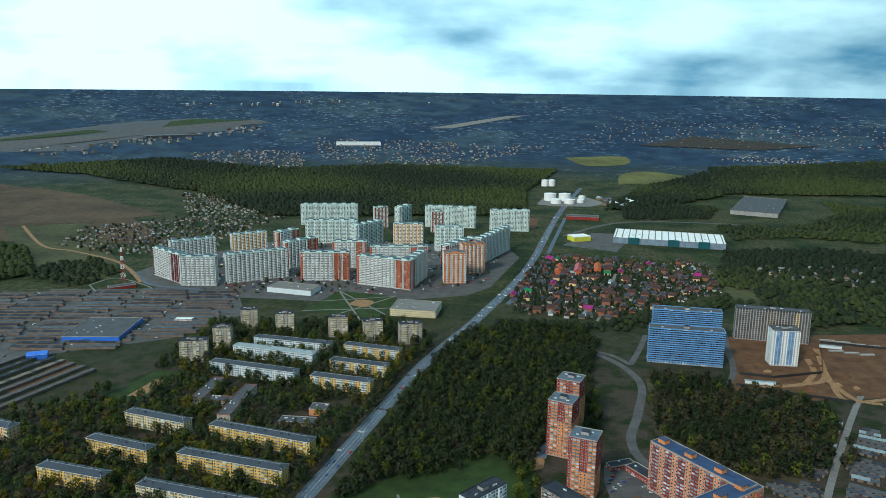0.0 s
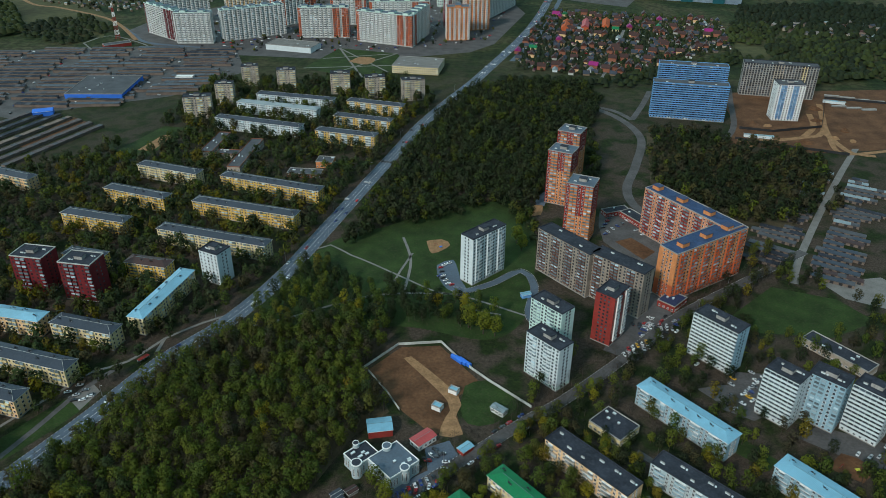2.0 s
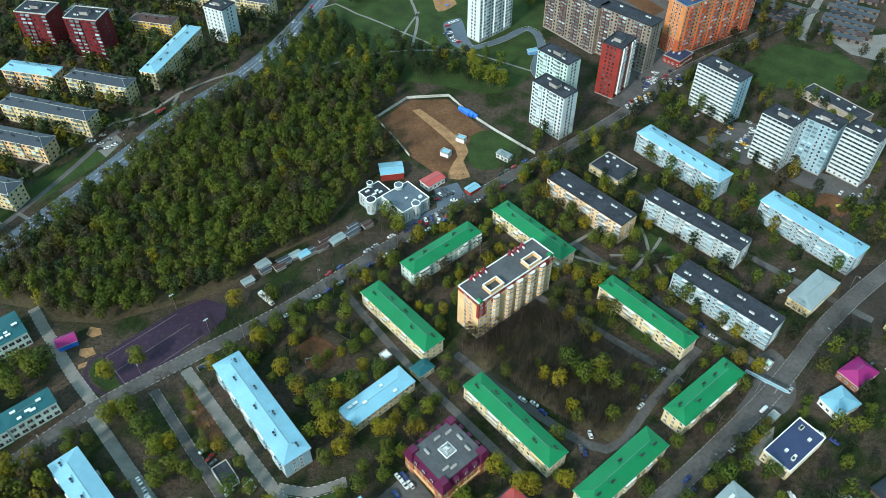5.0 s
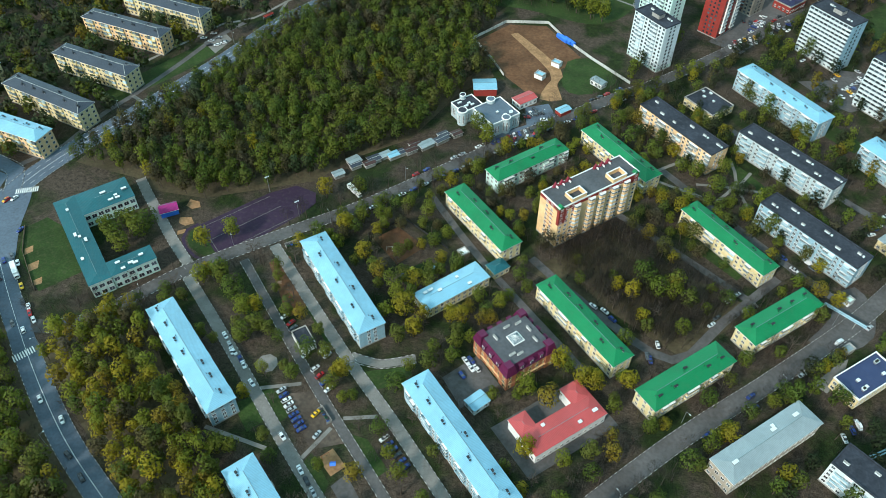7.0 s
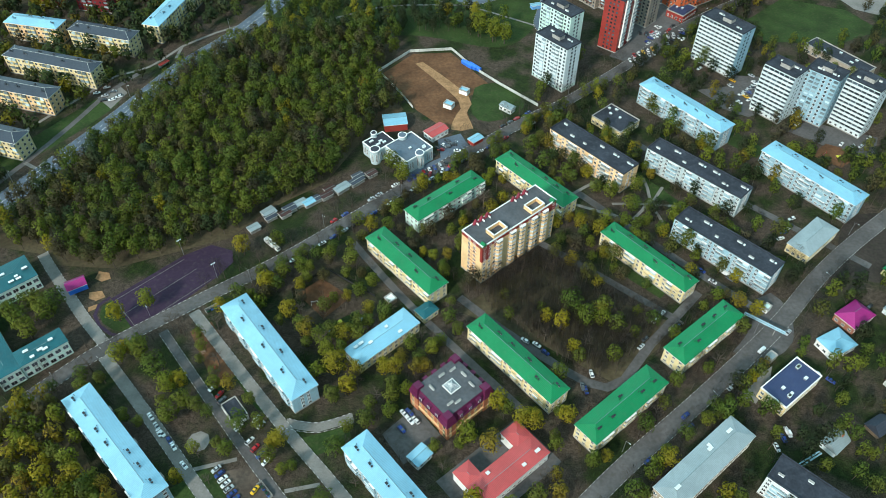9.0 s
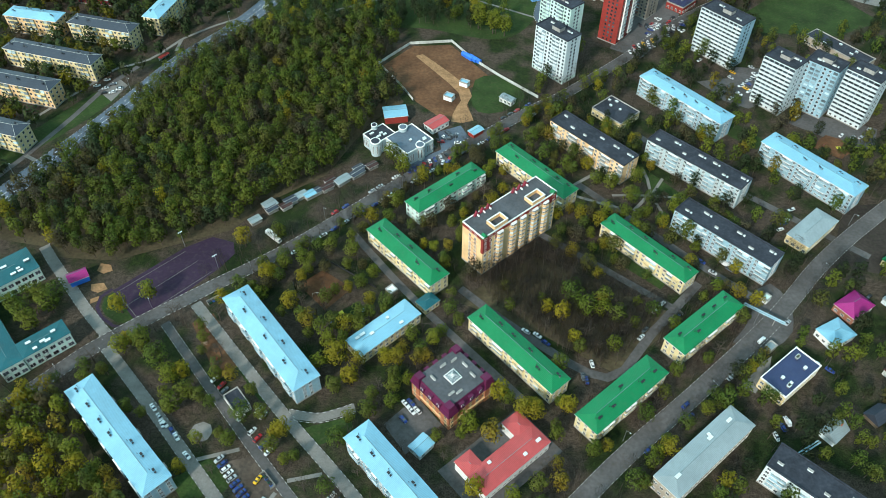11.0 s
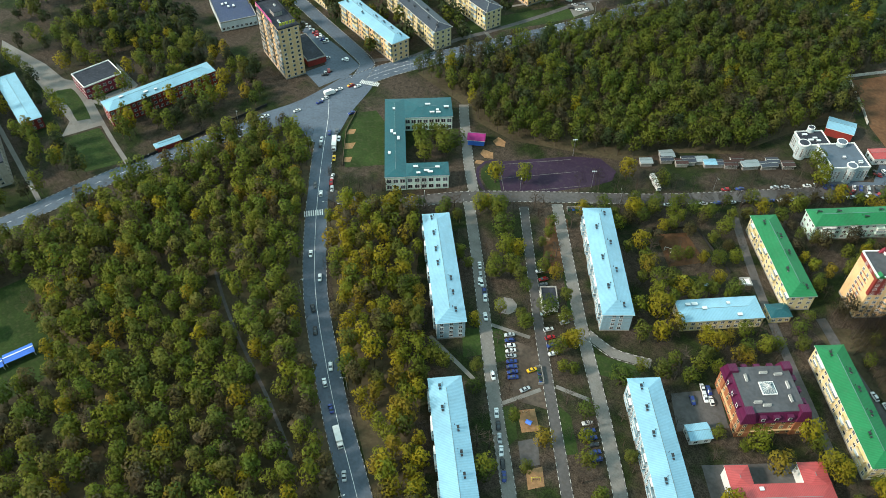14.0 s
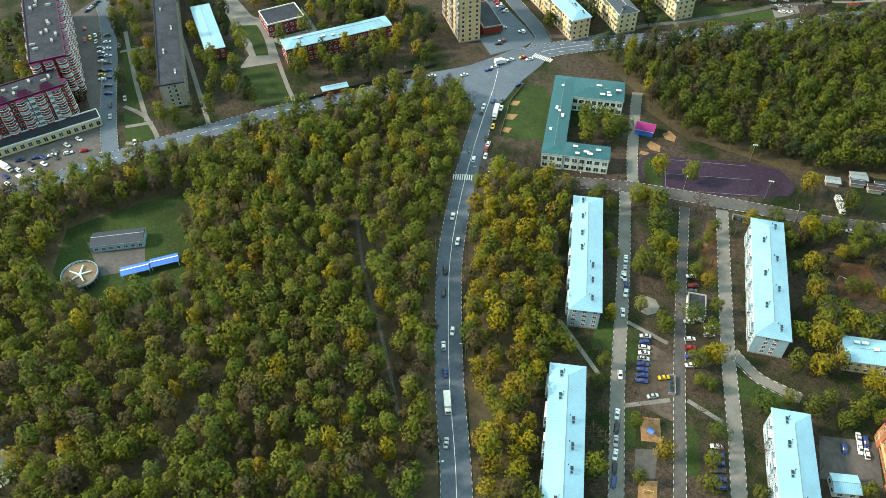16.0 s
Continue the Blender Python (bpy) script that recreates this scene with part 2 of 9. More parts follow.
M = {}
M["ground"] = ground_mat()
M["asphalt"] = paint("asphalt", (0.1, 0.13, 0.17), 0.85, var=0.2, big=0.05, small=0.8, dirt=(0.06, 0.06, 0.06), dirty=0.35)
M["asphalt_old"] = paint("asphalt_old", (0.105, 0.1, 0.1), 0.9, var=0.3, big=0.07, small=0.6, dirt=(0.07, 0.06, 0.05), dirty=0.6)
M["concrete"] = paint("concrete_paving", (0.2, 0.19, 0.178), 0.9, var=0.2, dirty=0.4)
M["lawn"] = paint("lawn_grass", (0.03, 0.056, 0.013), 0.95, var=0.4, big=0.07, small=0.9, dirt=(0.06, 0.055, 0.03), dirty=0.5, bump=0.5)
M["litter"] = paint("leaf_litter", (0.085, 0.068, 0.04), 0.95, var=0.4, big=0.05, small=0.6, dirt=(0.045, 0.05, 0.022), dirty=0.6, bump=0.5)
M["earth"] = paint("trodden_earth", (0.1, 0.076, 0.06), 0.95, var=0.4, big=0.08, small=0.6, dirt=(0.05, 0.04, 0.032), dirty=0.5, bump=0.5)
M["plough"] = paint("ploughed_soil", (0.095, 0.06, 0.034), 0.95, var=0.45, big=0.008, small=0.06, dirt=(0.05, 0.045, 0.022), dirty=0.5)
M["dirt"] = paint("bare_dirt", (0.14, 0.068, 0.034), 0.95, var=0.4, big=0.06, small=0.5, dirt=(0.08, 0.05, 0.03), dirty=0.6, bump=0.5)
M["sand"] = paint("orange_sand", (0.32, 0.18, 0.09), 0.95, var=0.3, big=0.2, small=0.8, dirt=(0.2, 0.12, 0.07), dirty=0.5, bump=0.5)
M["mud"] = paint("dark_earth", (0.045, 0.036, 0.031), 0.95, var=0.4, big=0.06, small=0.7, dirt=(0.04, 0.045, 0.025), dirty=0.6, bump=0.5)
M["track"] = paint("sports_surface", (0.035, 0.02, 0.042), 0.85, var=0.2, big=0.05, small=0.7)
M["white"] = paint("white_paint", (0.8, 0.8, 0.78), 0.6, var=0.1, dirty=0.15)
M["kerb"] = paint("kerb_whitewash", (0.5, 0.49, 0.47), 0.85, var=0.25, dirty=0.45)
M["bitumen"] = paint("roof_bitumen", (0.036, 0.042, 0.056), 0.9, var=0.35, big=0.12, small=0.8, dirt=(0.08, 0.09, 0.11), dirty=0.35)
M["bitumen_grey"] = paint("roof_grey_felt", (0.085, 0.09, 0.1), 0.85, var=0.25, big=0.1, small=0.7, dirty=0.3)
M["roof_green"] = seam_metal("roof_green_metal", (0.01, 0.19, 0.07))
M["roof_blue"] = seam_metal("roof_pale_blue_metal", (0.2, 0.44, 0.58))
M["roof_blue"].node_tree.nodes["Principled BSDF"].inputs["Specular IOR Level"].default_value = 0.9
M["roof_blue"].node_tree.nodes["Principled BSDF"].inputs["Roughness"].default_value = 0.34
M["roof_teal"] = seam_metal("roof_teal_metal", (0.012, 0.095, 0.115))
M["roof_red"] = seam_metal("roof_red_metal", (0.46, 0.08, 0.08))
M["roof_grey"] = seam_metal("roof_grey_metal", (0.045, 0.055, 0.075))
M["roof_zinc"] = seam_metal("roof_zinc_metal", (0.27, 0.33, 0.35))
M["roof_plum"] = seam_metal("roof_plum_metal", (0.1, 0.012, 0.05))
M["roof_magenta"] = seam_metal("roof_magenta_metal", (0.3, 0.02, 0.16))
M["roof_brown"] = seam_metal("roof_brown_tile", (0.062, 0.03, 0.026))
M["roof_navy"] = seam_metal("roof_navy_metal", (0.035, 0.05, 0.115))
M["felt_blue"] = paint("roof_blue_felt", (0.04, 0.075, 0.16), 0.85, var=0.3, big=0.12, small=0.8, dirt=(0.09, 0.1, 0.13), dirty=0.35)
M["felt_slate"] = paint("roof_slate_felt", (0.1, 0.135, 0.175), 0.85, var=0.2, big=0.1, small=0.7, dirty=0.25)
M["beige"] = paint("panel_beige", (0.33, 0.28, 0.23), 0.85, streak=0.3)
M["umber"] = paint("panel_umber", (0.15, 0.075, 0.06), 0.85, streak=0.3)
M["pink"] = paint("brick_pink_orange", (0.62, 0.27, 0.15), 0.85, streak=0.2, var=0.2)
M["brick_warm"] = paint("brick_warm_brown", (0.42, 0.16, 0.08), 0.85, streak=0.2, var=0.25)
M["brick_dark"] = paint("brick_dark_red", (0.17, 0.017, 0.022), 0.85, streak=0.2, var=0.2)
M["slate"] = paint("panel_blue_grey", (0.2, 0.27, 0.34), 0.8, streak=0.15)
M["ridge"] = paint("ridge_cap_metal", (0.13, 0.2, 0.21), 0.5, var=0.15, dirty=0.2, bump=0)
M["cream"] = paint("plaster_cream", (0.74, 0.61, 0.34), 0.85, streak=0.2, var=0.15, dirty=0.15)
M["yellow"] = paint("plaster_yellow", (0.78, 0.5, 0.11), 0.85, streak=0.35)
M["tan"] = paint("brick_tan", (0.8, 0.53, 0.28), 0.85, streak=0.15, var=0.15, dirty=0.12)
M["sky"] = paint("panel_pale_blue", (0.31, 0.48, 0.57), 0.8, streak=0.18, var=0.14, dirty=0.12)
M["panel"] = paint("panel_white", (0.64, 0.71, 0.73), 0.8, streak=0.12, var=0.08, dirty=0.08)
M["mint"] = paint("panel_mint", (0.6, 0.78, 0.72), 0.8, streak=0.15, var=0.14, dirty=0.12)
M["ice"] = paint("panel_ice_blue", (0.43, 0.53, 0.56), 0.8, streak=0.2, var=0.12, dirty=0.1)
M["rust"] = paint("brick_rust", (0.52, 0.12, 0.045), 0.85, streak=0.2, var=0.2)
M["moor"] = paint("dry_moor_grass", (0.07, 0.07, 0.028), 0.95, var=0.45, big=0.012, small=0.08, dirt=(0.05, 0.04, 0.025), dirty=0.6)
M["taupe"] = paint("panel_taupe", (0.2, 0.155, 0.13), 0.85, streak=0.3)
M["stone"] = paint("panel_stone", (0.56, 0.58, 0.55), 0.85, streak=0.3)
M["grey"] = paint("panel_grey", (0.36, 0.35, 0.33), 0.85, streak=0.4)
M["brickgrey"] = paint("brick_grey_beige", (0.44, 0.38, 0.31), 0.85, streak=0.35)
M["orange"] = paint("brick_orange", (0.66, 0.26, 0.1), 0.85, streak=0.2, var=0.2)
M["red"] = paint("brick_red", (0.29, 0.038, 0.03), 0.85, streak=0.2, var=0.2)
M["maroon"] = paint("panel_maroon", (0.24, 0.03, 0.05), 0.8, streak=0.2)
M["brown"] = paint("brick_brown", (0.3, 0.12, 0.075), 0.85, streak=0.2, var=0.2)
M["blue"] = paint("panel_blue", (0.14, 0.35, 0.66), 0.75, streak=0.15)
M["tarp"] = paint("blue_tarpaulin", (0.03, 0.17, 0.7), 0.6, var=0.15, dirty=0.1)
M["steel"] = paint("galvanised_steel", (0.42, 0.43, 0.45), 0.45, 0.7, var=0.15)
M["dark"] = paint("dark_metal", (0.03, 0.032, 0.036), 0.6, 0.3)
M["wood"] = paint("weathered_wood", (0.22, 0.16, 0.11), 0.9, var=0.3)
M["bark"] = paint("bark", (0.09, 0.07, 0.056), 0.95, var=0.35, big=0.4, small=3.0)
M["glass"] = glass_mat("window_glass", (0.035, 0.045, 0.055))
M["glass_blue"] = glass_mat("balcony_glazing", (0.2, 0.26, 0.29))
M["leaf"] = foliage("leaves")
M["twig"] = foliage("bare_twigs")
M["crown"] = foliage("far_crowns", False)
M["rubber"] = paint("rubber", (0.02, 0.02, 0.02), 0.9, dirty=0.1)
M["curtain_sign"] = paint("sign_yellow", (0.65, 0.62, 0.06), 0.6, dirty=0.1)
M["sign_pink"] = paint("sign_pink", (0.7, 0.12, 0.35), 0.6, dirty=0.1)


# ---- mesh helpers ----
class Build:
    """Collects boxes, prisms and quads, each with a material, into one mesh."""

    def __init__(self):
        self.v, self.f, self.m, self.slots = [], [], [], []

    def slot(self, name):
        if name not in self.slots:
            self.slots.append(name)
        return self.slots.index(name)

    def add(self, vs, fs, mat):
        n, s = len(self.v), self.slot(mat)
        self.v.extend(vs)
        self.f.extend(tuple(i + n for i in f) for f in fs)
        self.m.extend([s] * len(fs))

    def box(self, x0, x1, y0, y1, z0, z1, mat, bottom=False):
        vs = [(x0, y0, z0), (x1, y0, z0), (x1, y1, z0), (x0, y1, z0), (x0, y0, z1), (x1, y0, z1), (x1, y1, z1), (x0, y1, z1)]
        fs = [(4, 5, 6, 7), (0, 1, 5, 4), (1, 2, 6, 5), (2, 3, 7, 6), (3, 0, 4, 7)]
        if bottom:
            fs.append((3, 2, 1, 0))
        self.add(vs, fs, mat)

    def prism(self, poly, z0, z1, mat):
        n = len(poly)
        vs = [(x, y, z0) for x, y in poly] + [(x, y, z1) for x, y in poly]
        fs = [tuple(range(n, 2 * n)), tuple(range(n - 1, -1, -1))] + [(i, (i + 1) % n, n + (i + 1) % n, n + i) for i in range(n)]
        self.add(vs, fs, mat)

    def tube(self, a, b, r0, r1, mat, n=6):
        a, b = Vector(a), Vector(b)
        d = (b - a).normalized()
        s = d.orthogonal().normalized()
        t = d.cross(s)
        vs = []
        for p, r in ((a, r0), (b, r1)):
            for i in range(n):
                k = 2 * math.pi * i / n
                vs.append(tuple(p + r * (math.cos(k) * s + math.sin(k) * t)))
        fs = [(i, (i + 1) % n, n + (i + 1) % n, n + i) for i in range(n)] + [tuple(range(n, 2 * n)), tuple(range(n - 1, -1, -1))]
        self.add(vs, fs, mat)

    def mesh(self, name):
        me = bpy.data.meshes.new(name)
        me.from_pydata(self.v, [], self.f)
        for s in self.slots:
            me.materials.append(M[s])
        me.polygons.foreach_set("material_index", self.m)
        me.update()
        return me


def part(name, b, parent=None, label="", kind=""):
    ob = new(name, b.mesh(name) if isinstance(b, Build) else b)
    ob.parent = parent
    return tagged(ob, label, kind=kind)


def thing(name, label, category, x, y, ang=0.0, z=0.0, group=""):
    ob = new(name)
    ob.empty_display_size = 0.5
    ob.matrix_basis = pose(x, y, z, 0, 0, ang)
    return tagged(ob, label, category, group)


FOOT, STRIPS, KEEPOUT = [], [], []


def footprint(x, y, ang, L, W, pad=2.5):
    FOOT.append((x, y, radians(ang), L / 2 + pad, W / 2 + pad))


def inside(px, py, poly):
    hit = np.zeros(px.shape, bool)
    for (x0, y0), (x1, y1) in zip(poly, poly[1:] + poly[:1]):
        if y0 != y1:
            cross = ((y0 > py) != (y1 > py)) & (px < (x1 - x0) * (py - y0) / (y1 - y0) + x0)
            hit ^= cross
    return hit


def free(px, py, margin=0.0):
    """True where no building, road or kept-open ground lies."""
    ok = np.ones(px.shape, bool)
    for x, y, a, hl, hw in FOOT:
        dx, dy = px - x, py - y
        u, v = dx * math.cos(a) + dy * math.sin(a), -dx * math.sin(a) + dy * math.cos(a)
        ok &= ~((abs(u) < hl + margin) & (abs(v) < hw + margin))
    for pts, w in STRIPS:
        for (x0, y0), (x1, y1) in zip(pts, pts[1:]):
            ux, uy = x1 - x0, y1 - y0
            k = np.clip(((px - x0) * ux + (py - y0) * uy) / (ux * ux + uy * uy), 0, 1)
            ok &= np.hypot(px - x0 - k * ux, py - y0 - k * uy) > w / 2 + 1.2 + margin
    for poly in KEEPOUT:
        ok &= ~inside(px, py, poly)
    return ok


def rise(x, y):
    """Height of the land: flat round the town, a long slope up to the far skyline."""
    d = math.hypot(x, y)
    return 277 * (max(0.0, d - 2300) / 2600) ** 2


# ---- ground, roads and open land ----
def make_ground():
    radii = [0, 60, 150, 300, 500, 800, 1200, 1700, 2300] + [2300 + 100 * k for k in range(1, 27)]
    n, vs, fs = 96, [(0, 0, 0)], []
    for r in radii[1:]:
        for i in range(n):
            k = 2 * math.pi * i / n
            vs.append((r * math.sin(k), r * math.cos(k), rise(0, r)))
    for i in range(n):
        fs.append((0, 1 + (i + 1) % n, 1 + i))
    for j in range(len(radii) - 2):
        a, b = 1 + j * n, 1 + (j + 1) * n
        for i in range(n):
            fs.append((a + i, a + (i + 1) % n, b + (i + 1) % n, b + i))
    g = Build()
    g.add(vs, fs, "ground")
    tagged(part("ground", g), "grassy and bare earth ground with far woods and fields in painted blue haze", "ground", kind="structure")


make_ground()


def smooth(pts, step=9.0):
    """A rounded line through the points (Catmull-Rom)."""
    p = [pts[0]] + list(pts) + [pts[-1]]
    out = []
    for a, b, c, d in zip(p, p[1:], p[2:], p[3:]):
        n = max(1, int(math.dist(b, c) / step))
        for i in range(n):
            t = i / n
            out.append(tuple(0.5 * (2 * b[k] + (c[k] - a[k]) * t + (2 * a[k] - 5 * b[k] + 4 * c[k] - d[k]) * t * t + (3 * b[k] - a[k] - 3 * c[k] + d[k]) * t ** 3) for k in (0, 1)))
    out.append(pts[-1])
    return out


def sides(line, off):
    out = []
    for i, (x, y) in enumerate(line):
        (x0, y0), (x1, y1) = line[max(0, i - 1)], line[min(len(line) - 1, i + 1)]
        l = math.hypot(x1 - x0, y1 - y0) or 1
        out.append((x - (y1 - y0) / l * off, y + (x1 - x0) / l * off))
    return out


def road(name, label, pts, width, z, mat="asphalt", lines=(), kerbs=True, category="road", skip=None):
    line = smooth(pts)
    z += 0.004 * (len(STRIPS) % 9)
    STRIPS.append((line, width))
    a, b = sides(line, width / 2), sides(line, -width / 2)
    n = len(line)
    g = Build()
    vs = [(x, y, z + rise(x, y)) for x, y in a] + [(x, y, z + rise(x, y)) for x, y in b]
    g.add(vs, [(n + i, n + i + 1, i + 1, i) for i in range(n - 1)], mat)
    ob = tagged(part(name, g), label, category, kind="structure")
    if lines:
        g = Build()
        for off, dash in lines:
            c = smooth(sides(line, off), 1.5) if dash else sides(line, off)
            l, r = sides(c, 0.09), sides(c, -0.09)
            for i in range(len(c) - 1):
                if dash and i % 4 > 1:
                    continue
                g.add([(*r[i], z + 0.02), (*r[i + 1], z + 0.02), (*l[i + 1], z + 0.02), (*l[i], z + 0.02)], [(0, 1, 2, 3)], "white")
        part("lane_marking", g, ob, "worn white lane lines", "stuff")
    if kerbs:
        g = Build()
        for s in (1, -1):
            c = smooth(sides(line, s * (width / 2 + 0.15)), 1.3)
            for i in range(0, len(c) - 1):
                (x0, y0), (x1, y1) = c[i], c[i + 1]
                if skip is not None and skip(x0, y0):
                    continue
                l = math.hypot(x1 - x0, y1 - y0) or 1
                nx, ny = -(y1 - y0) / l * 0.1, (x1 - x0) / l * 0.1
                q = [(x0 - nx, y0 - ny), (x1 - nx, y1 - ny), (x1 + nx, y1 + ny), (x0 + nx, y0 + ny)]
                g.prism(q, 0, z + 0.16, "kerb" if i % 2 else "asphalt_old")
        part("kerb", g, ob, "kerb stones painted white in turn", "stuff")
    return ob


def patch(name, label, pts, z, mat, category="ground", keep=True, rounded=False):
    pts = smooth(list(pts) + [pts[0]], 6)[:-1] if rounded else list(pts)
    if keep:
        KEEPOUT.append(pts)
    g = Build()
    g.add([(x, y, z + rise(x, y)) for x, y in pts], [tuple(range(len(pts)))], mat)
    me = g.mesh(name)
    if me.polygons[0].normal.z < 0:
        me.flip_normals()
    ob = new(name, me)
    return tagged(ob, label, category, kind="structure")


def near_junction(x, y):
    return math.hypot(x + 286, y - 142) < 32 or math.hypot(x + 236, y - 92) < 11


road("road", "wide grey asphalt main road with white lane lines", [(330, 2050), (279, 1861), (217, 1604), (140, 1293), (46, 1021), (-3, 900), (-36, 812), (-58, 738), (-84, 650), (-110, 560), (-137, 471), (-164, 412), (-195, 367), (-221, 312), (-251, 256), (-279, 206), (-290, 175), (-292, 150)], 14, 0.08, lines=[(0, False), (3.5, True), (-3.5, True)], skip=near_junction)
road("road", "grey asphalt street leading west from the junction", [(-292, 150), (-300, 120), (-312, 90), (-321, 60), (-331, 30), (-338, -5), (-346, -48), (-349, -90), (-356, -150)], 11, 0.09, lines=[(0, True)], skip=near_junction)
road("road", "curving grey asphalt road through the woods", [(-292, 152), (-278, 137), (-251, 104), (-221, 70), (-192, 41), (-166, 20), (-139, 0), (-101, -26), (-60, -60), (0, -130), (40, -220)], 10.5, 0.1, lines=[(0, False)], skip=near_junction)
patch("junction", "wide asphalt road junction", [(-300, 176), (-282, 180), (-272, 150), (-262, 124), (-272, 116), (-288, 122), (-302, 104), (-312, 112), (-303, 140)], 0.115, "asphalt", "road", rounded=True)
road("street", "narrow asphalt street lined with kerbs and trees", [(-238, 92), (-212, 98), (-178, 133), (-140, 163), (-100, 193), (-62, 227), (-21, 264), (40, 315), (62, 331), (108, 373), (159, 424), (228, 475), (290, 520)], 7.5, 0.07, "asphalt_old", skip=near_junction)
road("street", "asphalt street with worn verges", [(-66, -52), (-30, -8), (10, 30), (56, 74), (100, 111), (143, 149), (180, 187), (222, 222), (300, 280)], 8, 0.06, "asphalt_old")
road("driveway", "paved courtyard drive edged with white kerb dashes", [(-176, 134), (-140, 95), (-101, 51), (-70, 18), (-40, -15)], 5, 0.06, "concrete")
road("driveway", "paved courtyard drive beside a car park", [(-150, 146), (-101, 86), (-62, 41), (-30, 4)], 4, 0.055, "asphalt_old")
road("driveway", "paved courtyard drive edged with white kerb dashes", [(-138, 158), (-88, 99), (-58, 66), (-20, 22)], 5, 0.06, "concrete")
road("driveway", "short paved drive between lawns", [(-84, 97), (-70, 95), (-55, 100)], 4.5, 0.065, "concrete", kerbs=True)
road("driveway", "asphalt drive in front of green-roofed houses", [(-64, 205), (-30, 160), (20, 103)], 4, 0.05, "asphalt_old", kerbs=False)
road("driveway", "asphalt drive along a courtyard of bare trees", [(-8, 168), (22, 140), (58, 116), (82, 140), (112, 172)], 4.5, 0.05, "asphalt_old", kerbs=False)
road("driveway", "asphalt drive between blocks of flats", [(30, 210), (60, 186), (96, 156)], 4, 0.05, "asphalt_old", kerbs=False)
road("driveway", "asphalt drive between blocks of flats", [(60, 245), (110, 190), (150, 150)], 4.5, 0.05, "asphalt_old", kerbs=False)
road("driveway", "asphalt drive between blocks of flats", [(100, 290), (150, 240), (205, 190)], 4.5, 0.05, "asphalt_old", kerbs=False)
road("driveway", "pale asphalt road curving past a wood", [(120, 905), (166, 884), (200, 840), (212, 776), (190, 700), (168, 640), (170, 596), (200, 560)], 9, 0.06, "asphalt_old", kerbs=False)
road("footpath", "trodden dirt path across a park", [(-172, 396), (-120, 420), (-60, 450), (10, 452)], 2.2, 0.03, "concrete", kerbs=False, category="path")
road("footpath", "trodden dirt path across a park", [(-40, 450), (-36, 500), (-44, 540)], 2.2, 0.03, "concrete", kerbs=False, category="path")
road("street", "street beside a tall block and a car park", [(-291, 176), (-298, 192), (-312, 198), (-335, 205), (-378, 218), (-425, 233), (-500, 256)], 9, 0.07, "asphalt", skip=near_junction)


def zebra(label, x, y, ang, n, width):
    g = Build()
    for k in range(n):
        u = (k - n / 2) * 1.1
        g.box(u, u + 0.55, -width / 2, width / 2, 0.11, 0.135, "white")
    ob = part("crosswalk", g)
    ob.matrix_basis = pose(x, y, 0, 0, 0, ang)
    tagged(ob, label, "crosswalk", kind="structure")


zebra("white zebra crossing on the curving road", -229, 77, 47, 9, 4)
zebra("white zebra crossing at the side street", -283, 178, 20, 11, 4)


# ---- buildings ----
def window_mesh(w, h, frame="white", pane="glass"):
    """A white frame with two sunk panes, in one piece."""
    g = Build()
    a, b, t = w / 2, h, 0.12
    y0, y1 = -0.09, -0.03
    xs, zs = (-a - t, -a, -0.05, 0.05, a, a + t), (-t, 0, b, b + t)
    vs = [(x, y0, z) for z in zs for x in xs]
    fs, panes = [], []
    for r in range(3):
        for q in range(5):
            k = r * 6 + q
            f = (k, k + 1, k + 7, k + 6)
            if r == 1 and q in (1, 3):
                n = len(vs)
                vs += [(vs[i][0], y1, vs[i][2]) for i in f]
                panes.append((n, n + 1, n + 2, n + 3))
                fs += [(f[i], f[(i + 1) % 4], n + (i + 1) % 4, n + i) for i in range(4)]
            else:
                fs.append(f)
    n = len(vs)
    rim = [0, 1, 2, 3, 4, 5, 11, 17, 23, 22, 21, 20, 19, 18, 12, 6]
    vs += [(vs[i][0], 0.02, vs[i][2]) for i in rim]
    fs += [(rim[(i + 1) % 16], rim[i], n + i, n + (i + 1) % 16) for i in range(16)]
    g.add(vs, fs, frame)
    s = g.slot(pane)
    g.f += panes
    g.m += [s] * len(panes)
    return g.mesh("window")


def balcony_mesh(wall, glazed):
    g = Build()
    g.box(-1.6, 1.6, -1.1, 0, 0, 0.15, "white", True)
    g.box(-1.6, 1.6, -1.1, -1.03, 0.15, 1.1, wall)
    g.box(-1.6, -1.53, -1.03, 0, 0.15, 1.1, wall)
    g.box(1.53, 1.6, -1.03, 0, 0.15, 1.1, wall)
    if glazed:
        g.box(-1.57, 1.57, -1.07, 0, 1.1, 2.35, "glass_blue")
        for x in (-1.58, -0.55, 0.45, 1.5):
            g.box(x, x + 0.08, -1.1, -1.02, 1.1, 2.35, "white")
        g.box(-1.65, 1.65, -1.15, 0, 2.35, 2.45, "white")
    return g.mesh("balcony")


WIN = {}


def shared(kind, *a):
    if (kind, a) not in WIN:
        WIN[kind, a] = window_mesh(*a) if kind == "window" else balcony_mesh(*a)
    return WIN[kind, a]


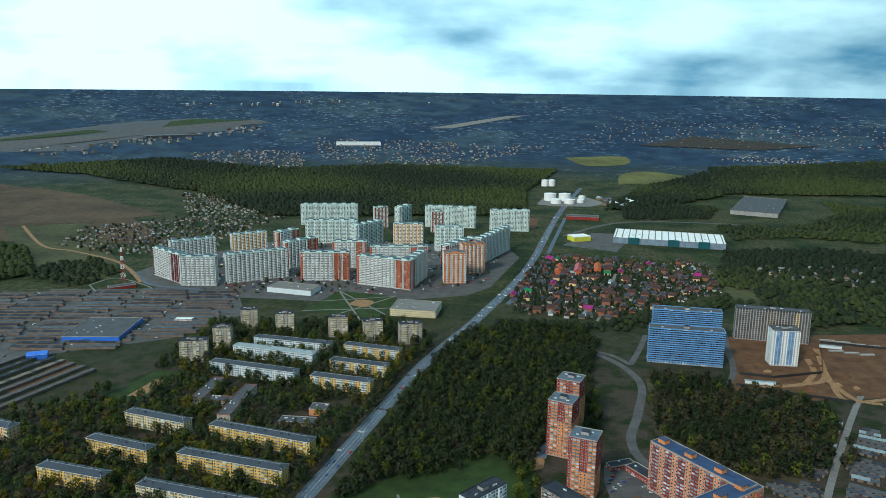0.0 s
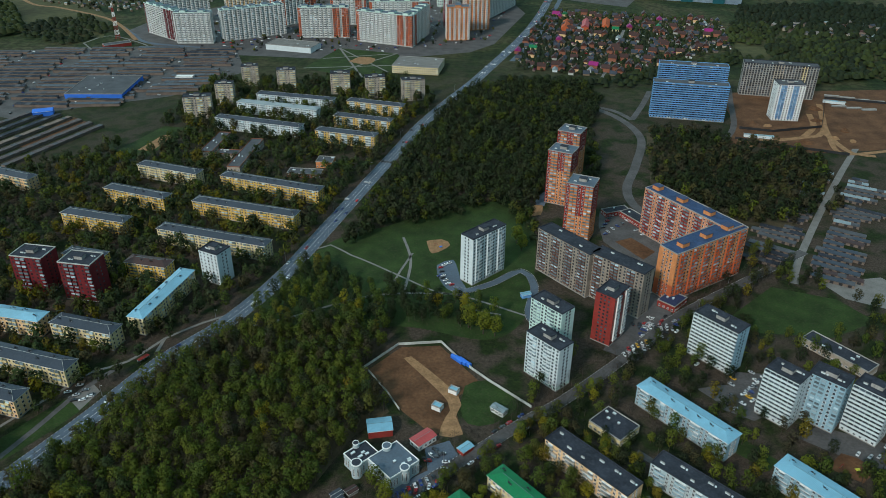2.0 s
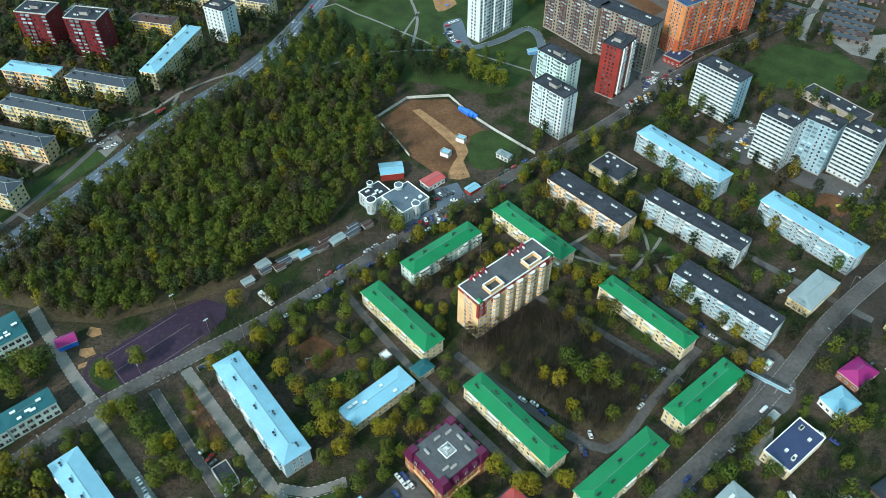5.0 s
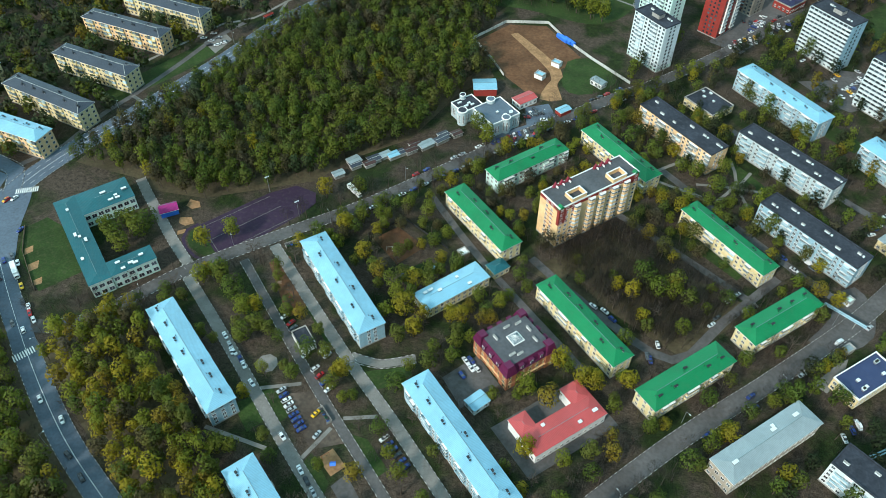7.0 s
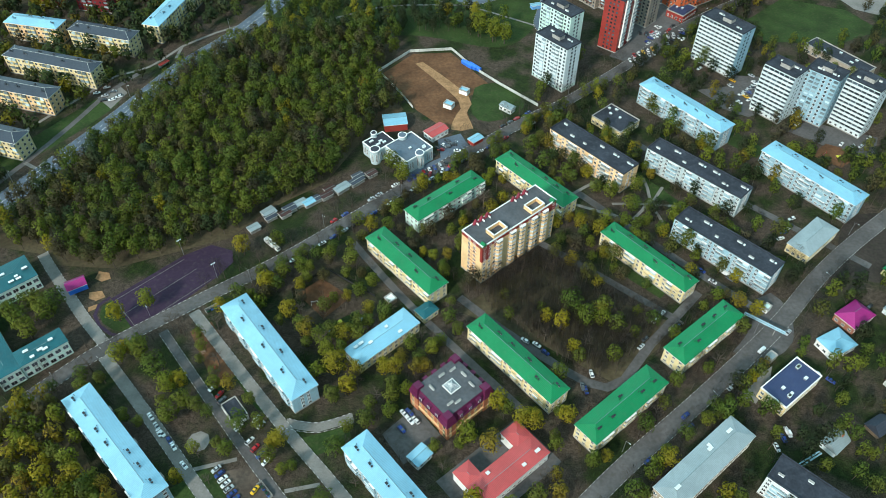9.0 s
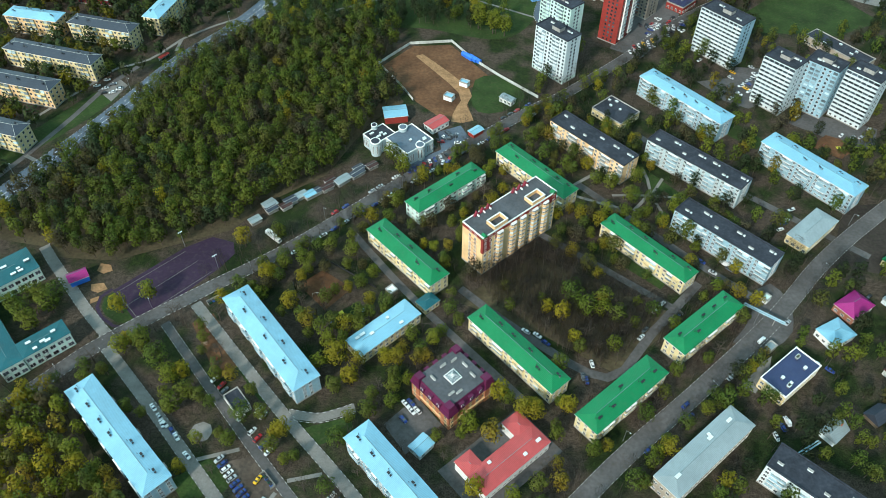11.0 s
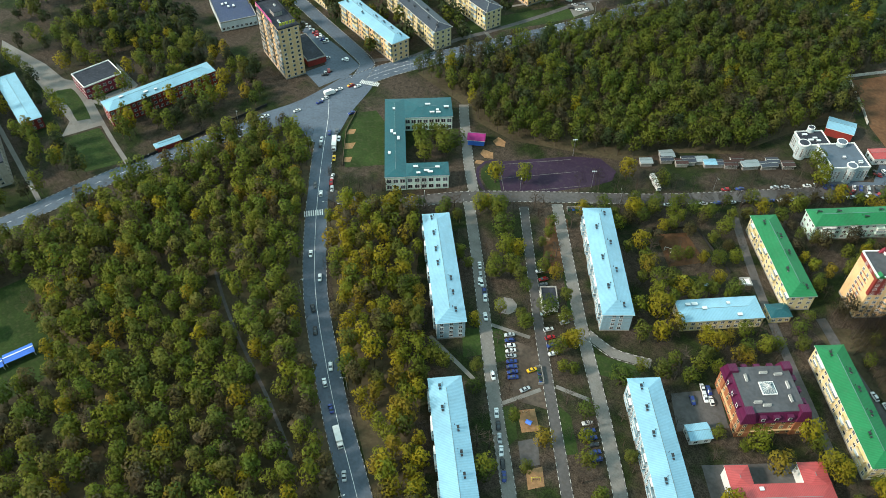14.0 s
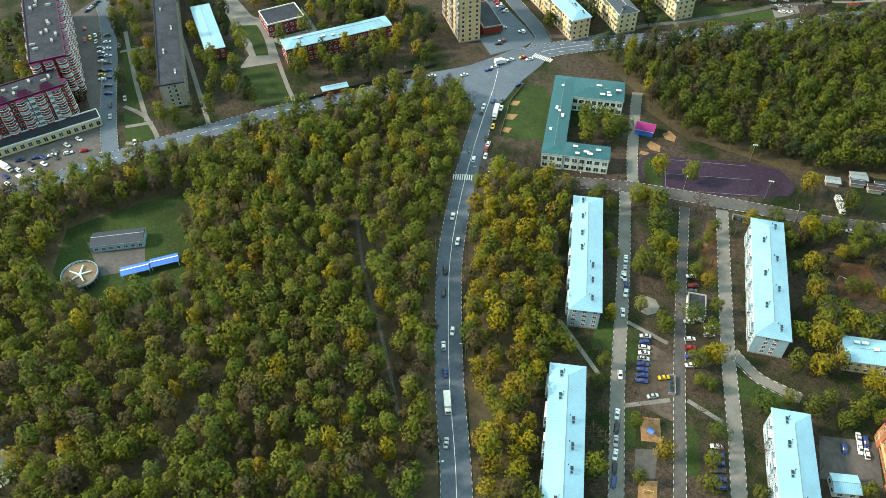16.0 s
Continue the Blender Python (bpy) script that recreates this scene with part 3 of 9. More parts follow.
def hip_roof(L, W, H, mat, over=0.6, pitch=0.36, gable=False):
    """A hipped or gabled metal roof with white eaves in one shell, and its ridge cap apart."""
    g = Build()
    a, b = L / 2 + over, W / 2 + over
    h = H + 0.12 + b * pitch
    k = a if gable else a - b * 0.95
    low, high = H - 0.15, H + 0.12
    vs = [(-a, -b, high), (a, -b, high), (a, b, high), (-a, b, high), (-k, 0, h), (k, 0, h), (-a, -b, low), (a, -b, low), (a, b, low), (-a, b, low)]
    g.add(vs, [(0, 1, 5, 4), (1, 2, 5), (2, 3, 4, 5), (3, 0, 4)], mat)
    eaves = [(6, 7, 1, 0), (7, 8, 2, 1), (8, 9, 3, 2), (9, 6, 0, 3), (9, 8, 7, 6)]
    g.f += eaves
    g.m += [g.slot("white")] * len(eaves)
    ridge = Build()
    ridge.tube((-k, 0, h), (k, 0, h), 0.12, 0.12, "ridge" if mat != "roof_grey" else "stone", 4)
    if mat == "roof_grey" and not gable:
        for i, j in ((0, 4), (3, 4), (1, 5), (2, 5)):
            ridge.tube(vs[i], vs[j], 0.12, 0.12, "stone", 4)
    return g, ridge


def add_hip_roof(top, name, *a, **kw):
    g, ridge = hip_roof(*a, **kw)
    ob = part(name, g, top)
    part("ridge_cap", ridge, ob, kind="stuff" if len(ridge.f) > 6 else "")
    return ob


def flat_roof(L, W, H, mat, edge="steel"):
    g = Build()
    a, b = L / 2, W / 2
    g.box(-a + 0.3, a - 0.3, -b + 0.3, b - 0.3, H + 0.001, H + 0.12, mat)
    p = Build()
    for x0, x1, y0, y1 in ((-a - 0.12, a + 0.12, -b - 0.12, -b + 0.3), (-a - 0.12, a + 0.12, b - 0.3, b + 0.12), (-a - 0.12, -a + 0.3, -b + 0.3, b - 0.3), (a - 0.3, a + 0.12, -b + 0.3, b - 0.3)):
        p.box(x0, x1, y0, y1, H - 0.1, H + 0.7, edge, True)
    return g, p


def facade_spots(L, W, floors, H, bay=3.3, base=1.3):
    """Places on the four faces: (side, x, y, turn, along, floor, z)."""
    fh = (H - 0.8) / floors
    out = []
    for side, length, depth, turn in (("front", L, W, 0), ("back", L, W, 180), ("end", W, L, 90), ("end", W, L, -90)):
        n = max(2, int(length / bay))
        for f in range(floors):
            for i in range(n):
                u = (i + 0.5 - n / 2) * length / n
                out.append((side, u, -depth / 2, turn, i, n, f, base + f * fh))
    return out


def flats(name, label, x, y, ang, L, W, H, floors, wall, roof, kind="flat", detail=2, balcony=None, glazed=True, win=(1.4, 1.4), bay=3.3, accent=None, vents=True, group="", blank_ends=False, edge="bitumen", seed=1, joints=True, frame="white", pitch=0.36, z0=0.0, crown=None, lift=True, skip=()):
    """A block of flats: plinth, walls, floor joints, roof with its edge and vents, windows, balconies and porches."""
    rng = random.Random(seed * 31 + int(L * 7))
    footprint(x, y, ang, L, W)
    top = thing(name, label, "building", x, y, ang, z0, group)
    g = Build()
    g.box(-L / 2, L / 2, -W / 2, W / 2, 0.7, H, wall)
    wall_build = g
    g = Build()
    g.box(-L / 2 - 0.1, L / 2 + 0.1, -W / 2 - 0.1, W / 2 + 0.1, 0, 0.72, "grey")
    part("plinth", g, top, "grey plastered plinth")
    fh = (H - 0.8) / floors
    g = wall_build
    if joints and detail == 2:
        j = Build()
        for f in range(1, floors):
            z = 0.7 + f * fh
            j.box(-L / 2 - 0.025, L / 2 + 0.025, -W / 2 - 0.025, W / 2 + 0.025, z, z + 0.09, "grey", True)
        part("floor_joint", j, top, kind="stuff")
    part("wall", g, top)
    if kind == "flat":
        r, p = flat_roof(L, W, H, roof, edge)
        roof_part = part("roof", r, top)
        part("parapet", p, roof_part)
        zr = H + 0.12
    else:
        roof_part = add_hip_roof(top, "roof", L, W, H, roof, pitch=pitch, gable=kind == "gable")
        zr = None
    if vents and detail == 0:
        n = max(2, int(L / 22))
        for i in range(n):
            u = (i + 0.5 - n / 2) * L / n
            g = Build()
            g.box(u - 3.5, u + 3.5, -W / 2 + 0.4, W / 2 - 0.4, zr, zr + 2.4, wall)
            part("lift_house", g, roof_part)
    elif vents:
        n = max(2, int(L / (8.5 if kind != "flat" else 8 if detail == 2 else 22)))
        for i in range(n):
            u = (i + 0.5 - n / 2) * L / n + rng.uniform(-1, 1)
            v = rng.choice((-1, 1)) * W * 0.2
            z = zr if zr is not None else H + (W / 2 + 0.6 - abs(v)) * pitch - 0.1
            g = Build()
            if kind == "flat":
                s = rng.uniform(0.9, 1.5)
                g.box(u - s, u + s, v - 0.35, v + 0.35, z, z + 0.9, "panel")
                g.box(u - s - 0.1, u + s + 0.1, v - 0.45, v + 0.45, z + 0.9, z + 1.0, "grey", True)
                if rng.random() < 0.5:
                    g.box(u + s + 0.8, u + s + 1.7, v - 0.4, v + 0.4, z, z + 0.7, "panel")
            else:
                # a chimney, a second stack and two vent pipes
                g.box(u - 0.55, u + 0.55, v - 0.4, v + 0.4, z - 0.2, z + 1.1, roof)
                g.box(u - 0.66, u + 0.66, v - 0.5, v + 0.5, z + 1.1, z + 1.22, "dark", True)
                g.box(u + 1.1, u + 1.7, v - 0.35, v + 0.35, z - 0.2, z + 0.8, "steel" if i % 2 else roof)
                g.box(u + 1.02, u + 1.78, v - 0.42, v + 0.42, z + 0.8, z + 0.9, "dark", True)
                q = v * 0.55
                g.tube((u - 1.2, q, H + (W / 2 + 0.6 - abs(q)) * pitch - 0.2), (u - 1.2, q, H + (W / 2 + 0.6 - abs(q)) * pitch + 0.9), 0.14, 0.14, "dark", 5)
            part("vent", g, roof_part)
        if kind == "flat" and H > 20 and lift:
            g = Build()
            g.box(-3.2, 3.2, -2.6, 2.6, zr, zr + 2.6, "grey")
            g.box(-3.4, 3.4, -2.8, 2.8, zr + 2.6, zr + 2.8, "bitumen", True)
            part("lift_house", g, roof_part)
    bal_cols = set()
    n_f = max(2, int(L / bay))
    if balcony:
        bal_cols = {i for i in range(n_f) if i % 4 in (1, 2)} if balcony != "all" else set(range(n_f))
    bal_wall = wall if balcony in (None, True, "all") else balcony
    rows = {}
    for side, u, d, turn, i, n, f, z in facade_spots(L, W, floors, H, bay):
        if side == "end" and blank_ends and i != n // 2:
            continue
        if side == "front" and i in skip:
            continue
        has_b = side == "front" and i in bal_cols and f > 0
        if side == "end" and i in (0, n - 1) and not blank_ends and W > 11 and n > 3:
            continue
        near_side = turn == 0 or turn == (90 if ang < 0 else -90)
        if detail == 2 and near_side:
            m = pose(0, 0, 0, 0, 0, turn) @ pose(u, d, z)
            if has_b:
                if turn == 0 and rng.random() < 0.92:
                    o = part("balcony", shared("balcony", bal_wall, glazed and rng.random() < 0.7), top)
                    o.matrix_basis = pose(0, 0, 0, 0, 0, turn) @ pose(u, d, z - 0.9)
                    continue
            o = part("window", shared("window", win[0], win[1], frame), top)
            o.matrix_basis = m
        else:
            key = (turn, 0)
            if key not in rows:
                rows[key] = Build()
            c, s = math.cos(radians(turn)), math.sin(radians(turn))
            q = rows[key]
            w, h = win
            out = 1.0 if has_b else 0.06
            if has_b:
                w, h = (L / n * 0.98 if balcony == "all" else bay * 0.86), fh * 0.86
                out = rng.choice((1.0, 0.95, 0.35))
            bx = Build()
            if has_b:
                # with "all", dark glass also stands in for the shade inside open balconies
                bx.box(u - w / 2, u + w / 2, d - (0.3 if balcony == "all" else out), d + 0.02, z - 0.9, z - 0.9 + h, "glass" if balcony == "all" else "glass_blue", True)
            else:
                bx.add([(u - w / 2, d - 0.06, z), (u + w / 2, d - 0.06, z), (u + w / 2, d - 0.06, z + h), (u - w / 2, d - 0.06, z + h)], [(0, 1, 2, 3)], "glass")
            if has_b:
                bx.box(u - w / 2 - 0.05, u + w / 2 + 0.05, d - 1.06, d, z - 0.95, z + (0.08 if balcony == "all" else 0.22), bal_wall, True)
                bx.box(u - w / 2 - 0.05, u - w / 2 + 0.1, d - 1.06, d, z + 0.22, z + fh - 0.95, bal_wall, True)
            else:
                bx.add([(u - w / 2 - 0.12, d - 0.04, z - 0.12), (u + w / 2 + 0.12, d - 0.04, z - 0.12), (u + w / 2 + 0.12, d - 0.04, z + h + 0.12), (u - w / 2 - 0.12, d - 0.04, z + h + 0.12)], [(0, 1, 2, 3)], frame)
            vs = [(c * a - s * b, s * a + c * b, e) for a, b, e in bx.v]
            base = len(q.v)
            q.v.extend(vs)
            q.f.extend(tuple(k + base for k in fc) for fc in bx.f)
            q.m.extend(q.slot(bx.slots[k]) for k in bx.m)
    for (turn, f), q in rows.items():
        part("glazing", q, top, kind="stuff")
    if accent:
        for u0, u1, mat in accent:
            g = Build()
            g.box(u0 * L / 2, u1 * L / 2, -W / 2 - 0.035, W / 2 + 0.035, 0.75, H - 0.05, mat)
            part("facade_stripe", g, top)
    if crown:
        for z1, z2, mat in crown:
            g = Build()
            g.box(-L / 2 - 0.03, L / 2 + 0.03, -W / 2 - 0.03, W / 2 + 0.03, z1, z2, mat)
            part("brick_band", g, top)
    if detail == 2:
        n = max(1, int(L / 18))
        for i in range(n):
            u = (i + 0.5 - n / 2) * L / n
            g = Build()
            g.box(u - 1.5, u + 1.5, W / 2, W / 2 + 1.8, 2.5, 2.7, "grey", True)
            g.box(u - 1.4, u - 1.25, W / 2 + 1.55, W / 2 + 1.7, 0, 2.5, "steel")
            g.box(u + 1.25, u + 1.4, W / 2 + 1.55, W / 2 + 1.7, 0, 2.5, "steel")
            g.box(u - 1.3, u + 1.3, W / 2, W / 2 + 1.6, 0, 0.15, "concrete")
            part("porch", g, top)
    return top


# green-roofed three-storey houses
for k, (x, y, a, L, W) in enumerate(((-35, 184.7, -48.5, 50, 11.5), (-15.1, 232.4, 41.5, 48, 11), (35.4, 246.8, -48.8, 52, 11.5), (87.7, 188.1, -49, 53, 10.6), (17.2, 126, -49.2, 53.5, 11), (61.2, 102.1, 40.3, 46, 11.5), (105.4, 140.7, 39.5, 43.5, 11.2))):
    flats("apartment_house", "three-storey cream house with a bright green hipped metal roof", x, y, a, L, W, 9.6, 3, "cream" if k != 1 else "mint", "roof_green", "hip", 2, balcony=True, seed=k, group="green-roofed houses", joints=False)
# blue-roofed four-storey blocks
for k, (x, y, a, L, W) in enumerate(((-151, 81.8, -45.5, 65, 12), (-95.7, 130.9, -51.5, 64.5, 12.6), (-30.4, 58.3, -49.3, 66, 12), (-90, 11.5, -45.5, 66, 12.2))):
    flats("apartment_house", "pale blue panel house with a light blue hipped metal roof", x, y, a, L, W, 11.3, 4, "sky", "roof_blue", "hip", 2, balcony=True, seed=10 + k, group="blue-roofed houses", bay=3.1)
# five-storey blocks with dark flat roofs
flats("apartment_house", "five-storey pale blue panel block with a dark flat roof", 128.8, 195, -45.7, 55.5, 13, 14, 5, "sky", "bitumen", seed=21, balcony="sky", bay=2.9)
flats("apartment_house", "five-storey pale panel block with a dark flat roof", 126.5, 251.3, -45, 60, 12.5, 14, 5, "ice", "bitumen", seed=22, balcony="sky", bay=2.9)
flats("apartment_house", "five-storey beige brick block with a dark flat roof", 70.1, 269.7, -47.9, 55, 13.5, 14, 5, "tan", "bitumen", seed=23, balcony="brickgrey", bay=2.9)
flats("apartment_house", "five-storey panel block with a light blue metal roof", 132.1, 310.6, -51, 62, 12.6, 14, 5, "sky", "roof_blue", "hip", seed=24, balcony="sky", bay=2.9, pitch=0.22)
flats("apartment_house", "five-storey panel block with a light blue metal roof", 189.7, 247.9, -51, 58, 13, 14, 5, "sky", "roof_blue", "hip", seed=25, balcony="sky", bay=2.9, pitch=0.22)
flats("apartment_house", "five-storey pale panel block with a dark flat roof", 133, 56, -42.4, 46, 13, 14, 5, "panel", "bitumen", seed=26, balcony="sky", bay=2.9)
# towers of the near estate
flats("apartment_tower", "nine-storey tan brick tower with red bands and white roof edge", 17.2, 199.5, 40.8, 51, 15, 26.5, 9, "tan", "bitumen_grey", seed=31, bay=3.2, edge="white", lift=False, vents=False, skip=(3, 4, 6, 8, 10, 12, 13), joints=False)
flats("apartment_tower", "tall white panel slab with rows of open balconies", 169.5, 374.8, -50, 31.4, 14, 33, 12, "panel", "bitumen", detail=1, seed=32, balcony="all", bay=3.0, accent=[(0.985, 1.003, "sky"), (-1.003, -0.985, "sky")])
for k, (x, y, a) in enumerate(((190.5, 321, -48.5), (214.5, 317.8, -44), (235.5, 307, -48.5))):
    flats("apartment_tower", "tall panel slab with rows of white balconies", x, y, a, 20.5, 14, 34, 12, "panel" if k != 1 else "sky", "bitumen", detail=1, seed=33 + k, balcony="all" if k != 1 else True, bay=3.0)
for k, (x, y) in enumerate(((56.4, 355.3), (63.1, 394))):
    flats("apartment_tower", "twelve-storey white panel tower with a dark flat roof", x, y, -48.2, 27, 13, 32, 12, "panel" if k == 0 else "mint", "bitumen", detail=1, seed=36 + k, bay=3.0, balcony=True, frame="ice", crown=[(0.8, 3.2, "mint")])
flats("apartment_tower", "red brick tower with white balcony stripes", 103.3, 400, 50.6, 19.4, 14.5, 39, 14, "red", "bitumen", detail=1, seed=38, balcony="white", bay=2.6, frame="red")
flats("apartment_tower", "tall white panel tower with a dark flat roof", 20.8, 480.9, 43.5, 36, 13, 40, 14, "panel", "bitumen", detail=1, seed=39, bay=3.0, balcony=True, frame="ice")
flats("apartment_tower", "long grey-brown panel slab of fourteen storeys", 85.4, 473.1, -51.9, 53, 14, 37, 14, "beige", "bitumen", detail=1, seed=40, balcony="umber", bay=3.2, frame="beige", lift=False)
flats("apartment_tower", "long grey-brown panel slab of fourteen storeys", 118.5, 441.5, -43.8, 44, 14, 37, 14, "beige", "bitumen", detail=1, seed=41, balcony="umber", bay=3.2, frame="beige", lift=False)
flats("apartment_tower", "long orange brick slab with blue roof hatches", 185.8, 470.5, 32.8, 78, 17, 41, 14, "orange", "felt_blue", detail=1, seed=42, balcony="rust", bay=3.2, edge="grey", lift=False, crown=[(0.8, 14.0, "rust")], vents=False)
flats("apartment_tower", "long pink-orange brick slab with roof housings", 190, 520, -58, 88, 16, 42, 14, "pink", "felt_blue", detail=1, seed=43, balcony="red", bay=3.2, edge="grey", lift=False, vents=False)
for k, (x, y, a) in enumerate(((114.2, 664.1, -27), (99, 614.5, -27), (105.4, 544.6, -24))):
    flats("apartment_tower", "tall orange and red brick tower", x, y, a, 22.5, 20, 52, 18, "orange", "felt_slate", detail=1, seed=44 + k, balcony="orange", bay=3.2, accent=[(-1.003, -0.75, "red")], edge="grey", crown=[(34 if k != 2 else 24, 51.9, "red")])
for k, (x, y) in enumerate(((-313.6, 458.2), (-274.4, 449.2))):
    flats("apartment_tower", "dark red brick tower with white balconies", x, y, -10, 25.5, 18, 31, 10, "brick_dark", "bitumen", detail=1, seed=47 + k, balcony="brick_dark", bay=3.8, frame="brick_dark", edge="stone")
flats("apartment_tower", "narrow light grey panel tower", -183.5, 471.8, -27.5, 17.9, 15, 27, 9, "panel", "bitumen", detail=1, seed=49, bay=3.2)
flats("apartment_tower", "yellow brick tower with coloured signs on its roof edge", -339.7, 161.7, -20.7, 36.4, 12.6, 33, 11, "tan", "bitumen", detail=1, seed=50, balcony="brickgrey", bay=3.2)
# older yellow blocks beyond the main road
LEFT = ((-211.7, 430.6, 75.3, 66, "roof_blue"), (-184.3, 570.7, -17, 100, "roof_grey"), (-171.9, 623.1, -19, 104, "roof_grey"), (-198.4, 518.4, -17, 100, "roof_grey"), (-307.8, 551.6, -16.5, 63, "roof_grey"), (-289.7, 599.8, -20, 66, "roof_grey"), (-277, 654, -20, 68, "roof_grey"), (-236.4, 474.3, -13.5, 35, "roof_brown"), (-290, 486.6, -15, 34, "roof_grey"))
for k, (x, y, a, L, r) in enumerate(LEFT):
    flats("apartment_house", "five-storey yellow plastered house with a %s metal roof" % ("light blue" if r == "roof_blue" else "dull"), x, y, a, L, 12, 14, 5, "yellow" if k % 3 else "cream", r, "hip", 1, balcony="yellow" if k % 3 else "cream", seed=60 + k, bay=3.2, group="yellow plastered houses")
NEARLEFT = ((-302.7, 404, -12.5, 40, "roof_blue"), (-251.3, 392.2, -16, 48, "roof_grey"), (-274, 357.3, -16.7, 67, "roof_grey"), (-290, 328, -15.6, 64, "roof_grey"), (-290.6, 284.2, -17, 59, "roof_grey"), (-302.5, 246.6, -20, 63, "roof_grey"), (-314.8, 216.9, -15, 62, "roof_blue"), (-391, 237.2, -15, 60, "roof_grey"), (-377.1, 274.5, -17, 58, "roof_blue"), (-427, 640, -22, 60, "roof_grey"))
for k, (x, y, a, L, r) in enumerate(NEARLEFT):
    flats("apartment_house", "four-storey cream plastered house with a %s metal roof" % ("light blue" if r == "roof_blue" else "dark grey"), x, y, a, L, 12, 13.5, 4, "cream" if k % 3 else "tan", r, "hip", 1, balcony="cream", seed=80 + k, bay=3.2, group="yellow plastered houses")
# far small estate
for k, (x, y, a, L) in enumerate(((-266.7, 959.1, 12, 22), (-215.7, 943.5, 8, 24), (-280.9, 883.7, 6, 22), (-300.3, 833.7, 10, 32), (-143.7, 930.1, 5, 25), (-97.6, 914.8, 10, 25), (-49.1, 905.9, 12, 29))):
    flats("apartment_tower", "nine-storey grey brick tower", x, y, a, L, 13, 27, 9, "brickgrey", "bitumen", detail=1, seed=100 + k, balcony="cream", bay=3.2, group="grey nine-storey towers")
for k, (x, y, a, L, r) in enumerate(((-191.9, 874.4, -14, 100, "roof_grey"), (-207.2, 840.8, -15.7, 104, "roof_zinc"), (-91.8, 851.9, -17, 71, "roof_grey"), (-102, 800.1, -17, 69, "roof_grey"), (-116, 753, -16, 69, "roof_grey"), (-218.5, 785.8, -17, 106, "roof_grey"))):
    flats("apartment_house", "five-storey yellow plastered house with a metal roof", x, y, a, L, 12, 14, 5, "yellow" if k in (2, 3, 4) else "panel", r, "hip", 1, balcony="panel", seed=110 + k, bay=3.4, group="yellow plastered houses")
# far high-rise district
FAR_A = ((-461.5, 1215, -41, 87, "red"), (-402, 1177, 2.7, 56, ""), (-318.8, 1216, 30, 104, ""), (-455, 1309, 35, 80, ""), (-371, 1374, 30, 66, "tan"), (-204, 1220, 3, 80, "rust"), (-264, 1318, 45, 67, "rust"), (-306, 1404, 50, 49, "rust"), (-100.8, 1181, -22, 96, "rust"))
FAR_B = ((-53, 1205, 74, 80, ""), (-84, 1271, 3, 99, "rust"), (-174, 1310, 3, 60, "rust"), (-237, 1524, 3.5, 105, ""), (-160, 1495, 55, 81, ""), (-272, 1733, 4, 131, ""), (-150, 1698, 19, 32, "brown"), (-99, 1717, 60, 50, ""), (11, 1715, -8, 117, ""))
FAR_C = ((-77, 1489, 3, 59, "tan"), (5, 1463, 3, 56, ""), (23, 1321, 54, 96, "red"), (144, 1675, -1, 88, ""), (88, 1406, 64, 150, ""), (12, 1213, 3, 37, "all"), (44, 1282, 16, 41, "all"), (-20, 1650, 10, 26, "brown"))
